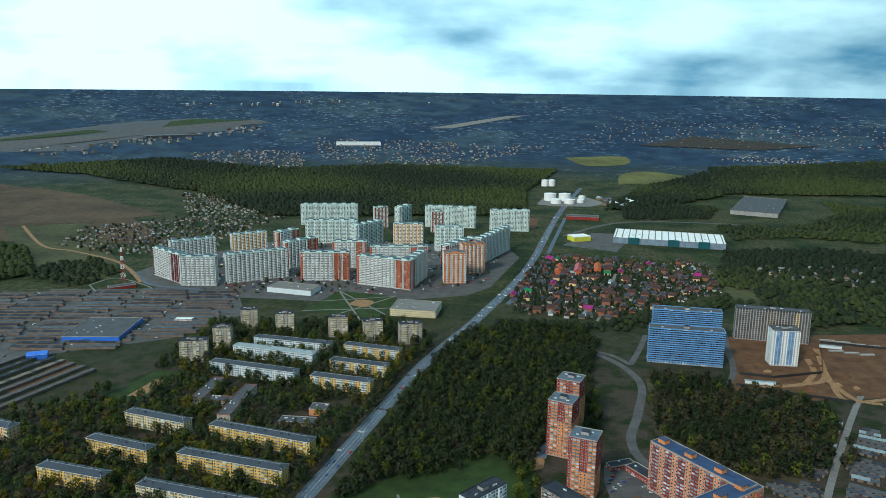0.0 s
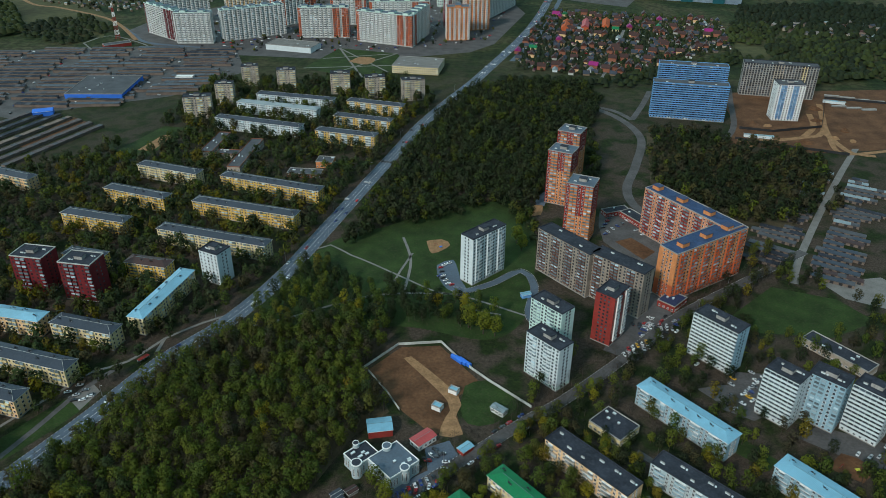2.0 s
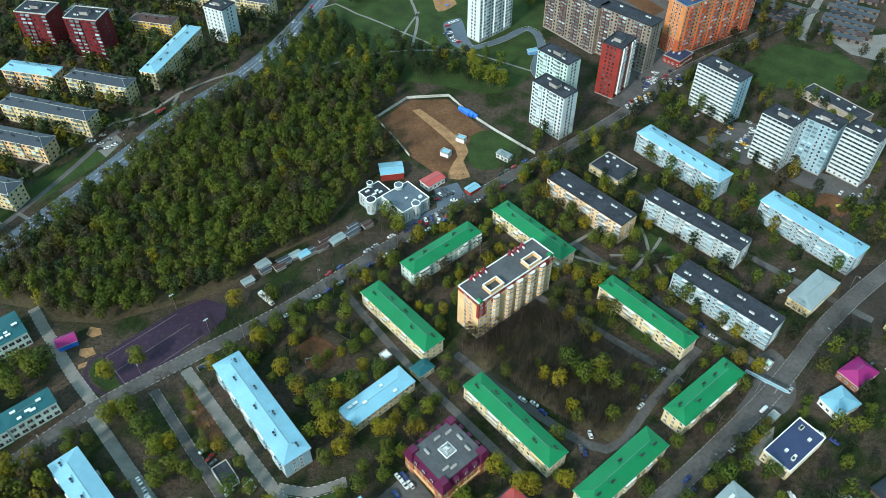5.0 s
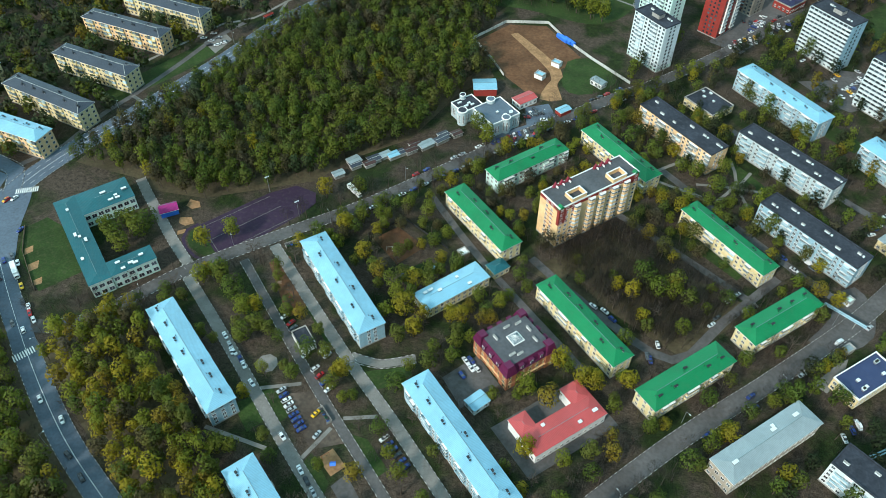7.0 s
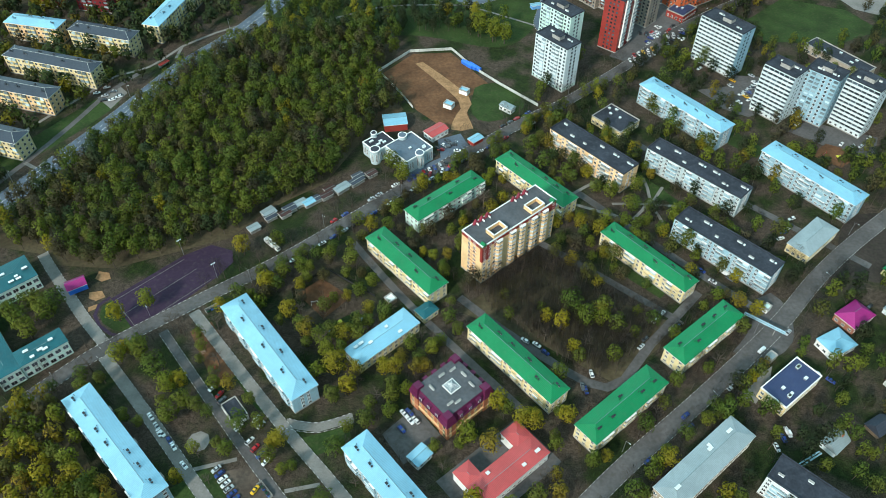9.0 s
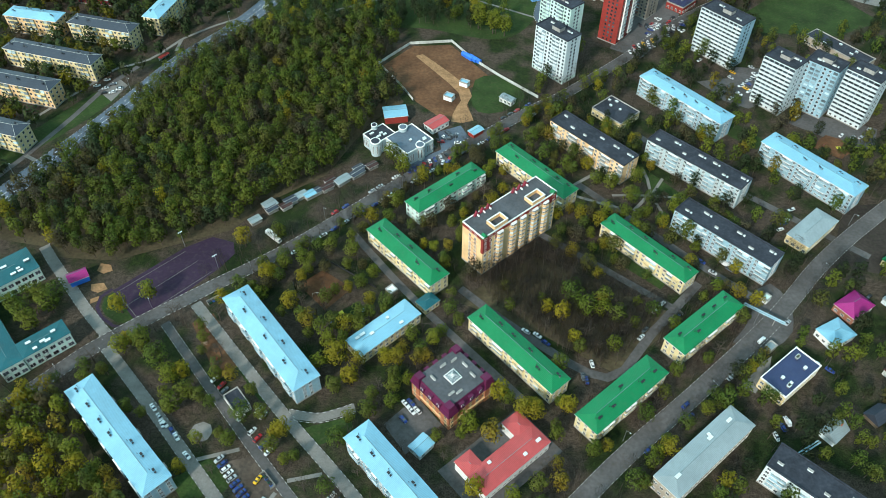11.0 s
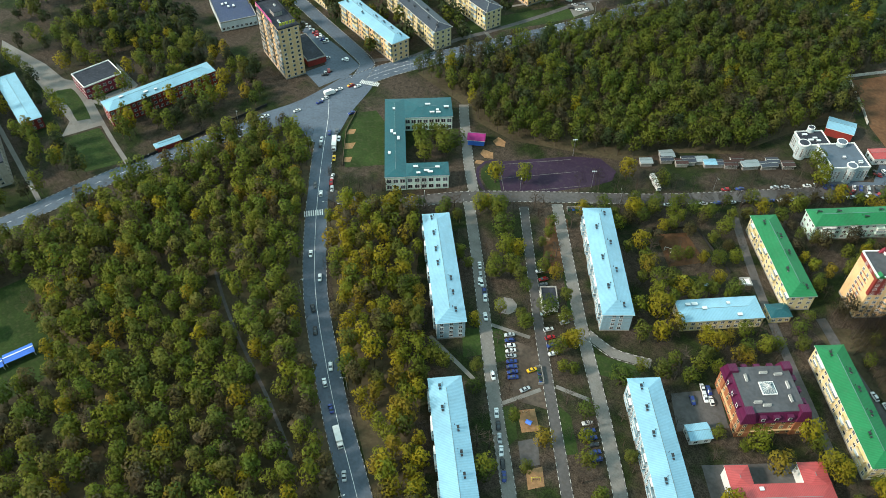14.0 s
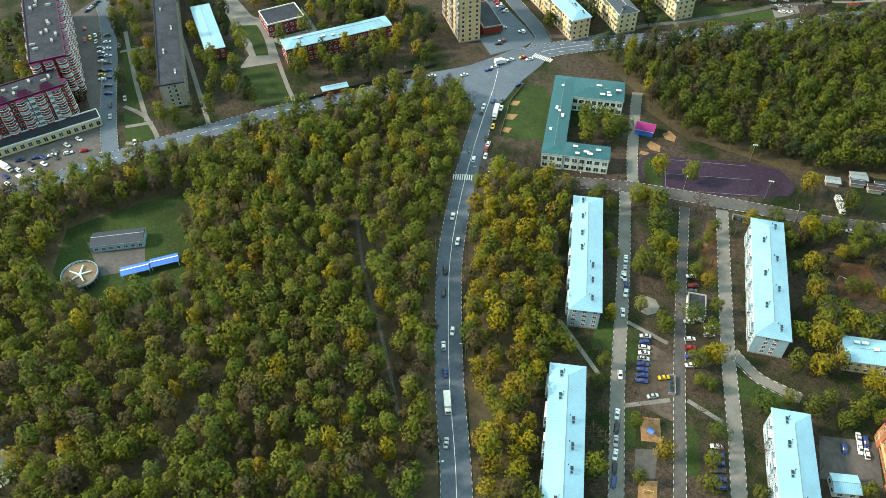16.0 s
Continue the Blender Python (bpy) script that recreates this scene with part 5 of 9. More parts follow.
for pts in ([(-192.5, 184), (-187, 183), (-185, 179), (-189, 177), (-193, 179)], [(-193, 170), (-187, 171), (-184, 167), (-188, 164.5), (-192, 166)], [(-190.5, 160.5), (-186.5, 162.5), (-186.5, 159.5), (-189.5, 157.5)]):
    patch("sand", "trampled orange sand by the playground", pts, 0.035, "sand", rounded=True)
for pts in ([(-262, 137), (-259, 140), (-257, 136), (-260, 133)], [(-255, 127), (-251, 131), (-249, 126), (-252, 123)], [(-247, 118), (-244, 121), (-242, 117), (-245, 115)]):
    patch("sand", "bare sandy strip on a school lawn", pts, 0.04, "sand", rounded=True)
patch("building_plot", "bare orange-brown earth of a fenced building plot", [(-58, 362), (-38, 386), (-12, 388), (3, 366), (15, 348), (-4, 334), (1, 306), (-16, 303), (-34, 322)], 0.03, "dirt")
patch("sand_track", "pale sand track across the building plot", [(-36, 374), (-31, 376), (0, 336), (-2, 318), (2, 303), (-12, 302), (-8, 318), (-7, 332)], 0.05, "sand", rounded=True)
patch("lawn", "green lawn inside a fenced plot", [(4, 346), (18, 352), (36, 330), (20, 312), (5, 312), (1, 326)], 0.045, "lawn", rounded=True)
patch("park_lawn", "green park meadow", [(-150, 440), (-110, 400), (-40, 410), (20, 395), (48, 420), (60, 470), (70, 560), (60, 610), (0, 600), (-60, 560), (-105, 530)], 0.02, "lawn", keep=False, rounded=True)
patch("verge", "grass verge beside the main road", [(-268, 262), (-240, 300), (-225, 330), (-240, 332), (-262, 300), (-285, 262)], 0.02, "lawn", rounded=True)
patch("car_park", "earth car park between two drives", [(-108, 74), (-92, 78), (-74, 56), (-90, 50)], 0.04, "earth")
patch("car_park", "asphalt yard with parked cars", [(-42, 92), (-28, 106), (-17, 92), (-32, 78)], 0.04, "asphalt_old")
patch("forecourt", "asphalt forecourt with parked cars", [(-38, 255), (-12, 267), (0, 284), (-6, 298), (-20, 292), (-18, 275), (-35, 264)], 0.04, "asphalt")
patch("car_park", "asphalt car park between towers", [(98, 384), (133, 447), (151, 464), (162, 459), (155, 425), (133, 390), (118, 372)], 0.04, "asphalt_old")
patch("car_park", "asphalt car park below a tall slab", [(150, 345), (185, 352), (205, 335), (170, 318)], 0.04, "asphalt_old")
patch("meadow", "green meadow among houses", [(199, 426), (242, 465), (285, 448), (300, 420), (261, 400), (209, 405)], 0.02, "lawn")
patch("building_site", "orange-brown earth of a large building site", [(350, 940), (600, 960), (560, 800), (470, 745), (384, 734), (300, 762), (335, 830)], 0.03, "dirt")
patch("building_site", "trodden sand round a new tower", [(330, 830), (440, 860), (470, 790), (400, 770), (340, 780)], 0.05, "dirt", rounded=True)
patch("park", "small park with crossing paths", [(-211, 1040), (-172, 1149), (-81, 1120), (-60, 1060), (-120, 990)], 0.03, "lawn")
patch("field", "bare brown field", [(-1200, 1500), (-560, 1500), (-800, 1850), (-1500, 1900)], 0.1, "plough", keep=False)
patch("school_yard", "pale paved school yard", [(-500, 66), (-453, 68), (-430, 66), (-422, 69), (-412, 66), (-373, 53), (-381, 33), (-390, 44), (-440, 54), (-490, 60)], 0.03, "concrete")
patch("school_yard", "dull paved yard between school buildings", [(-420, 96), (-390, 90), (-380, 66), (-398, 62), (-394, 86), (-414, 92)], 0.03, "concrete")
patch("lawn", "kerbed green island in the school yard", [(-422, 49), (-418, 63), (-383, 53), (-387, 47), (-405, 52)], 0.06, "lawn", rounded=True)
patch("lawn", "green lawn beside the school path", [(-379, 33), (-372, 51), (-336, 41), (-345, 24)], 0.035, "lawn")
patch("lawn", "lawn strip between street and long flats", [(-458, -7), (-454, -2), (-373, -25), (-385, -32)], 0.03, "lawn")
patch("lawn", "small lawn crossed by paths", [(-383, -34), (-361, -26), (-344, -30), (-356, -43), (-370, -39)], 0.03, "lawn")
patch("tiled_place", "small pinkish paved place in the wood", [(-214, -143), (-206, -138), (-199, -143), (-199, -152), (-210, -153)], 0.05, "brickgrey", rounded=True)
patch("yard", "trodden yard before a club house", [(-297, -84), (-282, -63), (-266, -69), (-273, -86)], 0.05, "asphalt_old")
patch("car_park", "asphalt car park beside a tall block", [(-368, 198), (-350, 201), (-316, 193), (-300, 188), (-299, 178), (-304, 156), (-322, 162), (-318, 176), (-340, 188)], 0.04, "asphalt")
patch("yard", "asphalt yard with parked cars beside flats", [(-512, -2), (-497, -28), (-477, -35), (-425, -43), (-379, -51), (-352, -57), (-385, -42), (-440, -21), (-485, -7)], 0.04, "asphalt_old")
patch("yard", "asphalt yard with parked cars before shops", [(-379, -51), (-352, -57), (-352, -125), (-385, -125), (-385, -98), (-378, -76)], 0.04, "asphalt_old")
patch("clearing", "grassy clearing with a playground", [(-311, -88), (-307, -56), (-301, -33), (-276, -45), (-252, -49), (-245, -62), (-249, -84), (-268, -102), (-288, -102)], 0.03, "lawn")
patch("trodden_yard", "trodden earth below the trees of a courtyard", [(-10, 160), (30, 190), (100, 150), (62, 118), (30, 140)], 0.02, "litter", keep=False)


# ---- trees ----
def crown_points(rng, h, r, n, lean=0.0):
    """Leaf quads on the skins of some lumps that make up a rounded crown: centres and outward ways."""
    k = rng.randint(11, 15)
    mid, tall = h * 0.6, h * 0.4
    lumps = []
    for i in range(k):
        a = i * 2.4 + rng.uniform(-0.4, 0.4)
        f = (i + 0.5) / k * 2 - 1
        w = math.sqrt(max(0.05, 1 - f * f))
        d = r * 0.6 * w * rng.uniform(0.75, 1.1)
        lumps.append((Vector((d * math.cos(a), d * math.sin(a), mid + tall * f * 0.72)), r * rng.uniform(0.38, 0.54)))
    out = []
    for i in range(n):
        c, s = lumps[rng.randrange(k)]
        d = Vector((rng.gauss(0, 1), rng.gauss(0, 1), rng.gauss(0.35, 0.8))).normalized()
        p = c + d * s * rng.uniform(0.84, 1.1)
        face = (d + Vector((rng.gauss(0, 0.2), rng.gauss(0, 0.2), rng.gauss(0.1, 0.2)))).normalized()
        whole = Vector((p.x / r, p.y / r, (p.z - mid + 0.15 * h) / tall)).normalized()
        out.append((p, face, (0.4 * d + 0.85 * whole + 0.2 * face).normalized()))
    return out


def crown_arrays(seed, h, r, n, size):
    rng = random.Random(seed)
    vs = []
    for p, d, soft in crown_points(rng, h, r, n):
        a = d.orthogonal().normalized()
        a.rotate(Matrix.Rotation(rng.uniform(0, 6.28), 3, d))
        b = d.cross(a)
        s, t = size * rng.uniform(0.6, 1.25), size * rng.uniform(0.45, 1.0)
        vs += [(*q, *soft) for q in (p + a * s, p - a * s * 0.6 + b * t, p - a * s * 0.6 - b * t)]
    return np.array(vs, np.float32)


def trunk_build(seed, h, r, limbs=6, twigs=0):
    rng = random.Random(seed)
    g = Build()
    top = Vector((rng.uniform(-0.3, 0.3), rng.uniform(-0.3, 0.3), h * 0.8))
    g.tube((0, 0, -0.1), (top.x * 0.4, top.y * 0.4, h * 0.4), 0.028 * h, 0.02 * h, "bark", 6)
    g.tube((top.x * 0.4, top.y * 0.4, h * 0.4), top, 0.02 * h, 0.006 * h, "bark", 5)
    for i in range(limbs):
        a = i * 2.4 + rng.uniform(-0.4, 0.4)
        z = h * (0.32 + 0.45 * i / limbs)
        e = Vector((r * 0.75 * math.cos(a), r * 0.75 * math.sin(a), z + h * 0.2))
        s = Vector((top.x * z / h, top.y * z / h, z))
        g.tube(s, e, 0.01 * h, 0.003 * h, "bark", 4)
        for j in range(twigs):
            q = s.lerp(e, rng.uniform(0.35, 0.95))
            g.tube(q, q + Vector((rng.gauss(0, 0.9), rng.gauss(0, 0.9), rng.uniform(0.4, 1.8))), 0.05, 0.015, "bark", 3)
    return g


def tinted(me, cols):
    """Store a tint on each corner of the mesh."""
    at = me.color_attributes.new("tint", "FLOAT_COLOR", "POINT")
    at.data.foreach_set("color", np.asarray(cols, np.float32).ravel())


def leaves_mesh(name, v, cols, mat="leaf"):
    me = bpy.data.meshes.new(name)
    n = len(v) // 3
    me.vertices.add(len(v))
    me.vertices.foreach_set("co", np.ascontiguousarray(v[:, :3]).ravel())
    me.loops.add(3 * n)
    me.loops.foreach_set("vertex_index", np.arange(3 * n, dtype=np.int32))
    me.polygons.add(n)
    me.polygons.foreach_set("loop_start", np.arange(0, 3 * n, 3, dtype=np.int32))
    me.materials.append(M[mat])
    me.update(calc_edges=True)
    tinted(me, cols)
    me.attributes.new("outward", "FLOAT_VECTOR", "POINT").data.foreach_set("vector", np.ascontiguousarray(v[:, 3:]).ravel())
    return me


TINTS = np.array([(0.115, 0.14, 0.018), (0.128, 0.15, 0.018), (0.145, 0.155, 0.02), (0.096, 0.13, 0.02), (0.118, 0.13, 0.022), (0.15, 0.162, 0.021), (0.128, 0.122, 0.026), (0.1, 0.126, 0.024)])
GOLD = np.array([(0.25, 0.2, 0.014), (0.3, 0.24, 0.015), (0.18, 0.19, 0.018), (0.25, 0.18, 0.02)])
DARK = np.array([(0.03, 0.043, 0.016), (0.038, 0.052, 0.017), (0.042, 0.048, 0.021)])
RUST = np.array([(0.09, 0.072, 0.032), (0.085, 0.068, 0.04), (0.1, 0.082, 0.03)])
GREY = np.array([(0.088, 0.07, 0.064), (0.105, 0.082, 0.07), (0.075, 0.061, 0.058)])
HI = [crown_arrays(s, 12 + s % 3, 4.1 + 0.35 * (s % 4), 560, 0.52) for s in range(7)]
FOR = [crown_arrays(s + 20, 13 + s % 4, 3.3 + 0.3 * (s % 3), 320, 0.56) for s in range(9)]
LO3 = [crown_arrays(s + 70, 11 + s % 3, 4.3, 105, 1.08) for s in range(6)]
LO = [crown_arrays(s + 50, 11 + s % 3, 4.3, 165, 0.86) for s in range(6)]
TRUNKS = [trunk_build(s, 11 + s % 3, 3.9).mesh("trunk") for s in range(4)]


def twig_arrays(seed, h, r, n):
    """Slim twigs fanning up and out of a leafless crown."""
    rng = random.Random(seed)
    vs = []
    for i in range(n):
        a, f = rng.uniform(0, 6.28), rng.random()
        d = r * math.sqrt(rng.random()) * (0.5 + 0.5 * math.sin(3.0 * f))
        p = Vector((d * math.cos(a), d * math.sin(a), h * (0.36 + 0.56 * f)))
        out = Vector((math.cos(a) * 0.6, math.sin(a) * 0.6, rng.uniform(0.3, 1.1))) * rng.uniform(0.7, 1.6)
        w = out.cross(Vector((rng.gauss(0, 1), rng.gauss(0, 1), rng.gauss(0, 1)))).normalized() * rng.uniform(0.05, 0.11)
        soft = Vector((p.x / r, p.y / r, 0.7)).normalized()
        vs += [(*q, *soft) for q in (p - w, p + w, p + out)]
    return np.array(vs, np.float32)


BARE = [twig_arrays(s, 11 + s % 3, 3.9, 250) for s in range(5)]


def scatter(poly, space, seed, jitter=0.42, margin=0.6, thin=None):
    """Jittered places inside a polygon, clear of buildings and roads."""
    rng = np.random.RandomState(seed)
    xs, ys = [p[0] for p in poly], [p[1] for p in poly]
    gx, gy = np.meshgrid(np.arange(min(xs), max(xs), float(space)), np.arange(min(ys), max(ys), float(space)))
    gx[1::2] += space / 2
    px = gx.ravel() + rng.uniform(-jitter, jitter, gx.size) * space
    py = gy.ravel() + rng.uniform(-jitter, jitter, gx.size) * space
    ok = inside(px, py, list(poly)) & free(px, py, margin)
    if thin is not None:
        ok &= rng.uniform(0, 1, px.size) < thin
    return px[ok], py[ok]


def wood(name, label, px, py, seed, shapes, mixes, scale=(0.8, 1.25), trunks=True, mat="leaf"):
    """Many trees joined as one wood."""
    rng = np.random.RandomState(seed)
    vs, cs = [], []
    pal = np.concatenate([p for p, w in mixes])
    wt = np.concatenate([np.full(len(p), w / len(p)) for p, w in mixes])
    g = Build()
    for x, y in zip(px, py):
        v = shapes[rng.randint(len(shapes))]
        a, s, sz = rng.uniform(0, 6.28), rng.uniform(*scale), rng.uniform(0.85, 1.2)
        c, d = math.cos(a) * s, math.sin(a) * s
        t = np.concatenate([v[:, :3] @ np.array([[c, d, 0], [-d, c, 0], [0, 0, s * sz]], np.float32), v[:, 3:] @ np.array([[c / s, d / s, 0], [-d / s, c / s, 0], [0, 0, 1]], np.float32)], 1)
        t[:, 0] += x
        t[:, 1] += y
        t[:, 2] += rise(x, y)
        vs.append(t)
        # the rarer kinds stand together
        near = 1 + 0.95 * math.sin(x * 0.045 + 1.7 * math.sin(y * 0.03)) * math.sin(y * 0.05 + x * 0.013 + seed)
        w2 = np.where(np.arange(len(wt)) < len(mixes[0][0]), wt, wt * near)
        col = pal[rng.choice(len(pal), p=w2 / w2.sum())] * rng.uniform(0.86, 1.14)
        cs.append(np.tile(np.append(col, 1.0), (len(v), 1)))
        if trunks:
            g.tube((x, y, rise(x, y) - 0.1), (x + rng.uniform(-0.3, 0.3), y, rise(x, y) + 8.5 * s), 0.2, 0.07, "bark", 4)
    ob = new(name, leaves_mesh(name, np.concatenate(vs), np.concatenate(cs), mat))
    tagged(ob, label, "forest", kind="stuff")
    if trunks:
        part("trunk", g, ob, kind="stuff")
    return ob


F1 = [(-181, 400), (-120, 410), (-71, 414), (-48, 388), (-62, 362), (-42, 322), (-62, 300), (-70, 283), (-84, 252), (-112, 231), (-130, 208), (-186, 186), (-215, 188), (-228, 196), (-268, 204), (-262, 222), (-243, 250), (-213, 304)]
F2 = [(-338, -76), (-326, -26), (-318, 20), (-309, 60), (-303, 96), (-288, 112), (-270, 118), (-246, 94), (-214, 56), (-184, 28), (-150, 2), (-106, -30), (-130, -90), (-195, -160), (-300, -150), (-345, -120)]
F3 = [(-222, 78), (-213, 92), (-194, 112), (-182, 104), (-162, 76), (-135, 48), (-112, 18), (-84, -12), (-97, -22), (-141, 10), (-180, 41)]
F4 = [(2, 933), (100, 975), (181, 960), (189, 892), (160, 800), (150, 700), (140, 650), (70, 600), (70, 520), (40, 601), (-23, 560), (-54, 560), (-78, 536), (-100, 500), (-70, 640), (-40, 760), (-10, 860)]
F5 = [(222, 793), (301, 780), (388, 713), (360, 600), (290, 560), (240, 575), (194, 653), (206, 710)]
F6 = [(-170, 430), (-130, 408), (-50, 400), (-30, 415), (20, 400), (30, 430), (-5, 445), (-60, 462), (-90, 470), (-100, 500), (-130, 480)]


# far woods
def canopy(name, label, poly, seed, cell=11.0, dark=(0.024, 0.035, 0.018), size=(0.8, 1.25), fresh=0.42):
    """A far wood: one rounded, uneven crown beside another, in broad lighter and darker stands."""
    px, py = scatter(poly, cell, seed, 0.45, 0)
    rng = np.random.RandomState(seed)
    n = len(px)
    ring = np.arange(6) * math.pi / 3
    s = rng.uniform(*size, n)
    h = s * rng.uniform(9, 13, n)
    r = s * cell * 0.62
    base = np.array([rise(x, y) for x, y in zip(px, py)])
    v = np.zeros((n, 13, 3), np.float32)
    turn = rng.uniform(0, 6.28, n)
    v[:, 0] = np.stack([px, py, base + h * 1.12], 1)
    for k, (f, z) in enumerate(((0.62, 0.93), (1.0, 0.42))):
        for i in range(6):
            a = turn + ring[i] + k * 0.5
            w = f * r * rng.uniform(0.8, 1.2, n)
            v[:, 1 + 6 * k + i] = np.stack([px + w * np.cos(a), py + w * np.sin(a), base + h * z * rng.uniform(0.9, 1.1, n)], 1)
    f = [(0, 1 + i, 1 + (i + 1) % 6) for i in range(6)]
    for i in range(6):
        j = (i + 1) % 6
        f += [(1 + i, 7 + i, 7 + j), (1 + i, 7 + j, 1 + j)]
    fs = (np.array(f, np.int32)[None] + 13 * np.arange(n, dtype=np.int32)[:, None, None]).reshape(-1)
    me = bpy.data.meshes.new(name)
    me.vertices.add(13 * n)
    me.vertices.foreach_set("co", v.ravel())
    me.loops.add(len(fs))
    me.loops.foreach_set("vertex_index", fs)
    me.polygons.add(len(fs) // 3)
    me.polygons.foreach_set("loop_start", np.arange(0, len(fs), 3, dtype=np.int32))
    me.polygons.foreach_set("use_smooth", np.ones(len(fs) // 3, bool))
    me.materials.append(M["crown"])
    me.update(calc_edges=True)
    stand = np.sin(px * 0.0071 + 1.3 * np.sin(py * 0.0043)) + np.sin(py * 0.0094 + px * 0.0031 + seed) + rng.normal(0, 0.5, n)
    k = np.clip(stand * 0.45 + fresh, 0, 1)[:, None]
    col = np.array(dark)[None] * (1 - k) + np.array([(0.068, 0.086, 0.024)]) * k
    col = col * rng.uniform(0.8, 1.15, n)[:, None]
    tinted(me, np.repeat(np.concatenate([col, np.ones((n, 1))], 1), 13, 0))
    return tagged(new(name, me), label, "forest", kind="stuff")


LO2 = [crown_arrays(s + 90, 10, 6.0, 34, 2.5) for s in range(4)]


M["hay"] = paint("dry_meadow", (0.13, 0.125, 0.04), 0.95, var=0.35, big=0.01, small=0.05, dirt=(0.06, 0.08, 0.03), dirty=0.5)
# ---- cars ----
CARCOL = {"white": (0.75, 0.76, 0.77), "silver": (0.42, 0.44, 0.46), "black": (0.02, 0.021, 0.025), "navy": (0.015, 0.04, 0.2), "red": (0.42, 0.015, 0.02), "yellow": (0.75, 0.42, 0.01), "graphite": (0.09, 0.1, 0.11)}
for key, col in CARCOL.items():
    M["car_" + key] = paint("car_paint_" + key, col, 0.28, 0.2, var=0.06, dirty=0.08, bump=0)
M["lamp_red"] = paint("tail_light", (0.4, 0.01, 0.01), 0.3, bump=0)


def loft(g, sections, mat):
    """Skin over cross sections (x, half width, z0, z1)."""
    vs, fs = [], []
    for x, w, z0, z1 in sections:
        vs += [(x, -w, z0), (x, -w, z1 - 0.12), (x, -w + 0.14, z1), (x, w - 0.14, z1), (x, w, z1 - 0.12), (x, w, z0)]
    for k in range(len(sections) - 1):
        a, b = k * 6, k * 6 + 6
        fs += [(a + i, b + i, b + i + 1, a + i + 1) for i in range(5)]
    n = len(vs) - 6
    fs += [(5, 4, 3, 2, 1, 0)[::-1], tuple(n + i for i in range(6))[::-1]]
    g.add(vs, fs, mat)


WHEEL = Build()
WHEEL.tube((0, -0.11, 0), (0, 0.11, 0), 0.32, 0.32, "rubber", 10)
WHEEL.tube((0, -0.13, 0), (0, 0.13, 0), 0.17, 0.17, "steel", 8)
WHEEL = WHEEL.mesh("wheel")


def car_model(col, kind):
    label = {"saloon": "%s saloon car with dark windows", "estate": "%s hatchback car with dark windows", "van": "%s delivery van with closed sides"}[kind] % {"navy": "dark blue", "graphite": "dark grey"}.get(col, col)
    top = tagged(new("car"), label, "car", "cars")
    m = "car_" + col
    L = 2.25 if kind != "van" else 2.7
    g = Build()
    loft(g, [(-L, 0.72, 0.4, 0.82), (-L + 0.3, 0.86, 0.28, 0.95), (0.3, 0.88, 0.25, 0.95), (L - 0.7, 0.86, 0.26, 0.88), (L - 0.1, 0.78, 0.34, 0.74), (L, 0.66, 0.4, 0.62)], m)
    for x in (-1.4, 1.4):
        for y in (-0.8, 0.8):
            g.tube((x, y - 0.11, 0.32), (x, y + 0.11, 0.32), 0.32, 0.32, "rubber", 8)
    for y in (-0.55, 0.55):
        g.box(-L - 0.02, -L + 0.06, y - 0.16, y + 0.16, 0.6, 0.76, "lamp_red", True)
        g.box(L - 0.12, L + 0.01, y - 0.15, y + 0.15, 0.46, 0.6, "white", True)
    part("body", g, top)
    g = Build()
    end = -1.35 if kind == "saloon" else -2.05
    tall = 1.42 if kind != "van" else 2.1
    loft(g, [(end, 0.76, 0.9, 0.98), (end + 0.55 if kind != "van" else end + 0.1, 0.68, 0.9, tall), (0.35, 0.68, 0.9, tall), (1.1, 0.76, 0.88, 0.96)], "glass" if kind != "van" else m)
    g.box(end + 0.62, 0.3, -0.6, 0.6, tall - 0.01, tall + 0.035, m)
    part("cabin", g, top, "dark glazed cabin with a painted roof" if kind != "van" else "")
    return top


CARS = [car_model(c, k) for c, k in (("white", "saloon"), ("white", "estate"), ("silver", "saloon"), ("silver", "estate"), ("black", "saloon"), ("graphite", "estate"), ("navy", "saloon"), ("navy", "estate"), ("red", "estate"), ("yellow", "saloon"), ("white", "van"))]
crng = random.Random(9)


def park(places, ang, models=()):
    for i, (x, y) in enumerate(places):
        k = models[i % len(models)] if models else crng.choices(range(11), [7, 6, 4, 3, 5, 4, 4, 3, 3, 0.4, 1])[0]
        copy_thing(CARS[k], pose(x, y, 0.1, 0, 0, ang + crng.choice((0, 180)) + crng.uniform(-3, 3)))


park([(-109.5, 75.3), (-107.7, 73.1), (-106.0, 70.9), (-104.3, 68.8), (-102.6, 66.7), (-100.9, 64.6), (-99.3, 62.5), (-97.6, 60.5), (-96.0, 58.5)], 45, (2, 7, 1, 0, 3, 6, 7, 6, 6))
park([(-103.9, 94.7), (-98.0, 88.2), (-95.1, 85.0), (-92.3, 81.9), (-89.5, 78.8)], 53, (0, 1, 8, 6, 0))
park([(-96.9, 98.8), (-94.5, 95.9)], 53)
park([(-119.4, 114.4), (-115.6, 111.0), (-113.8, 108.2)], 53, (0, 8, 5))
park([(-143.3, 99.7), (-139.4, 95.1), (-136.3, 91.6), (-123.3, 76.9), (-102.9, 54.1)], -46)
park([(-91.5, 40.7), (-87.7, 36.5), (-84.1, 32.4), (-80.5, 28.4), (-77.0, 24.4), (-73.7, 20.6)], -51)
park([(-61.2, 59.2), (-58.9, 56.9), (-56.7, 54.6), (-54.6, 52.4), (-52.4, 50.2), (-50.4, 48.0)], 46, (0, 6, 6, 4, 6, 7))
park([(-88.9, 56.8)], 65)
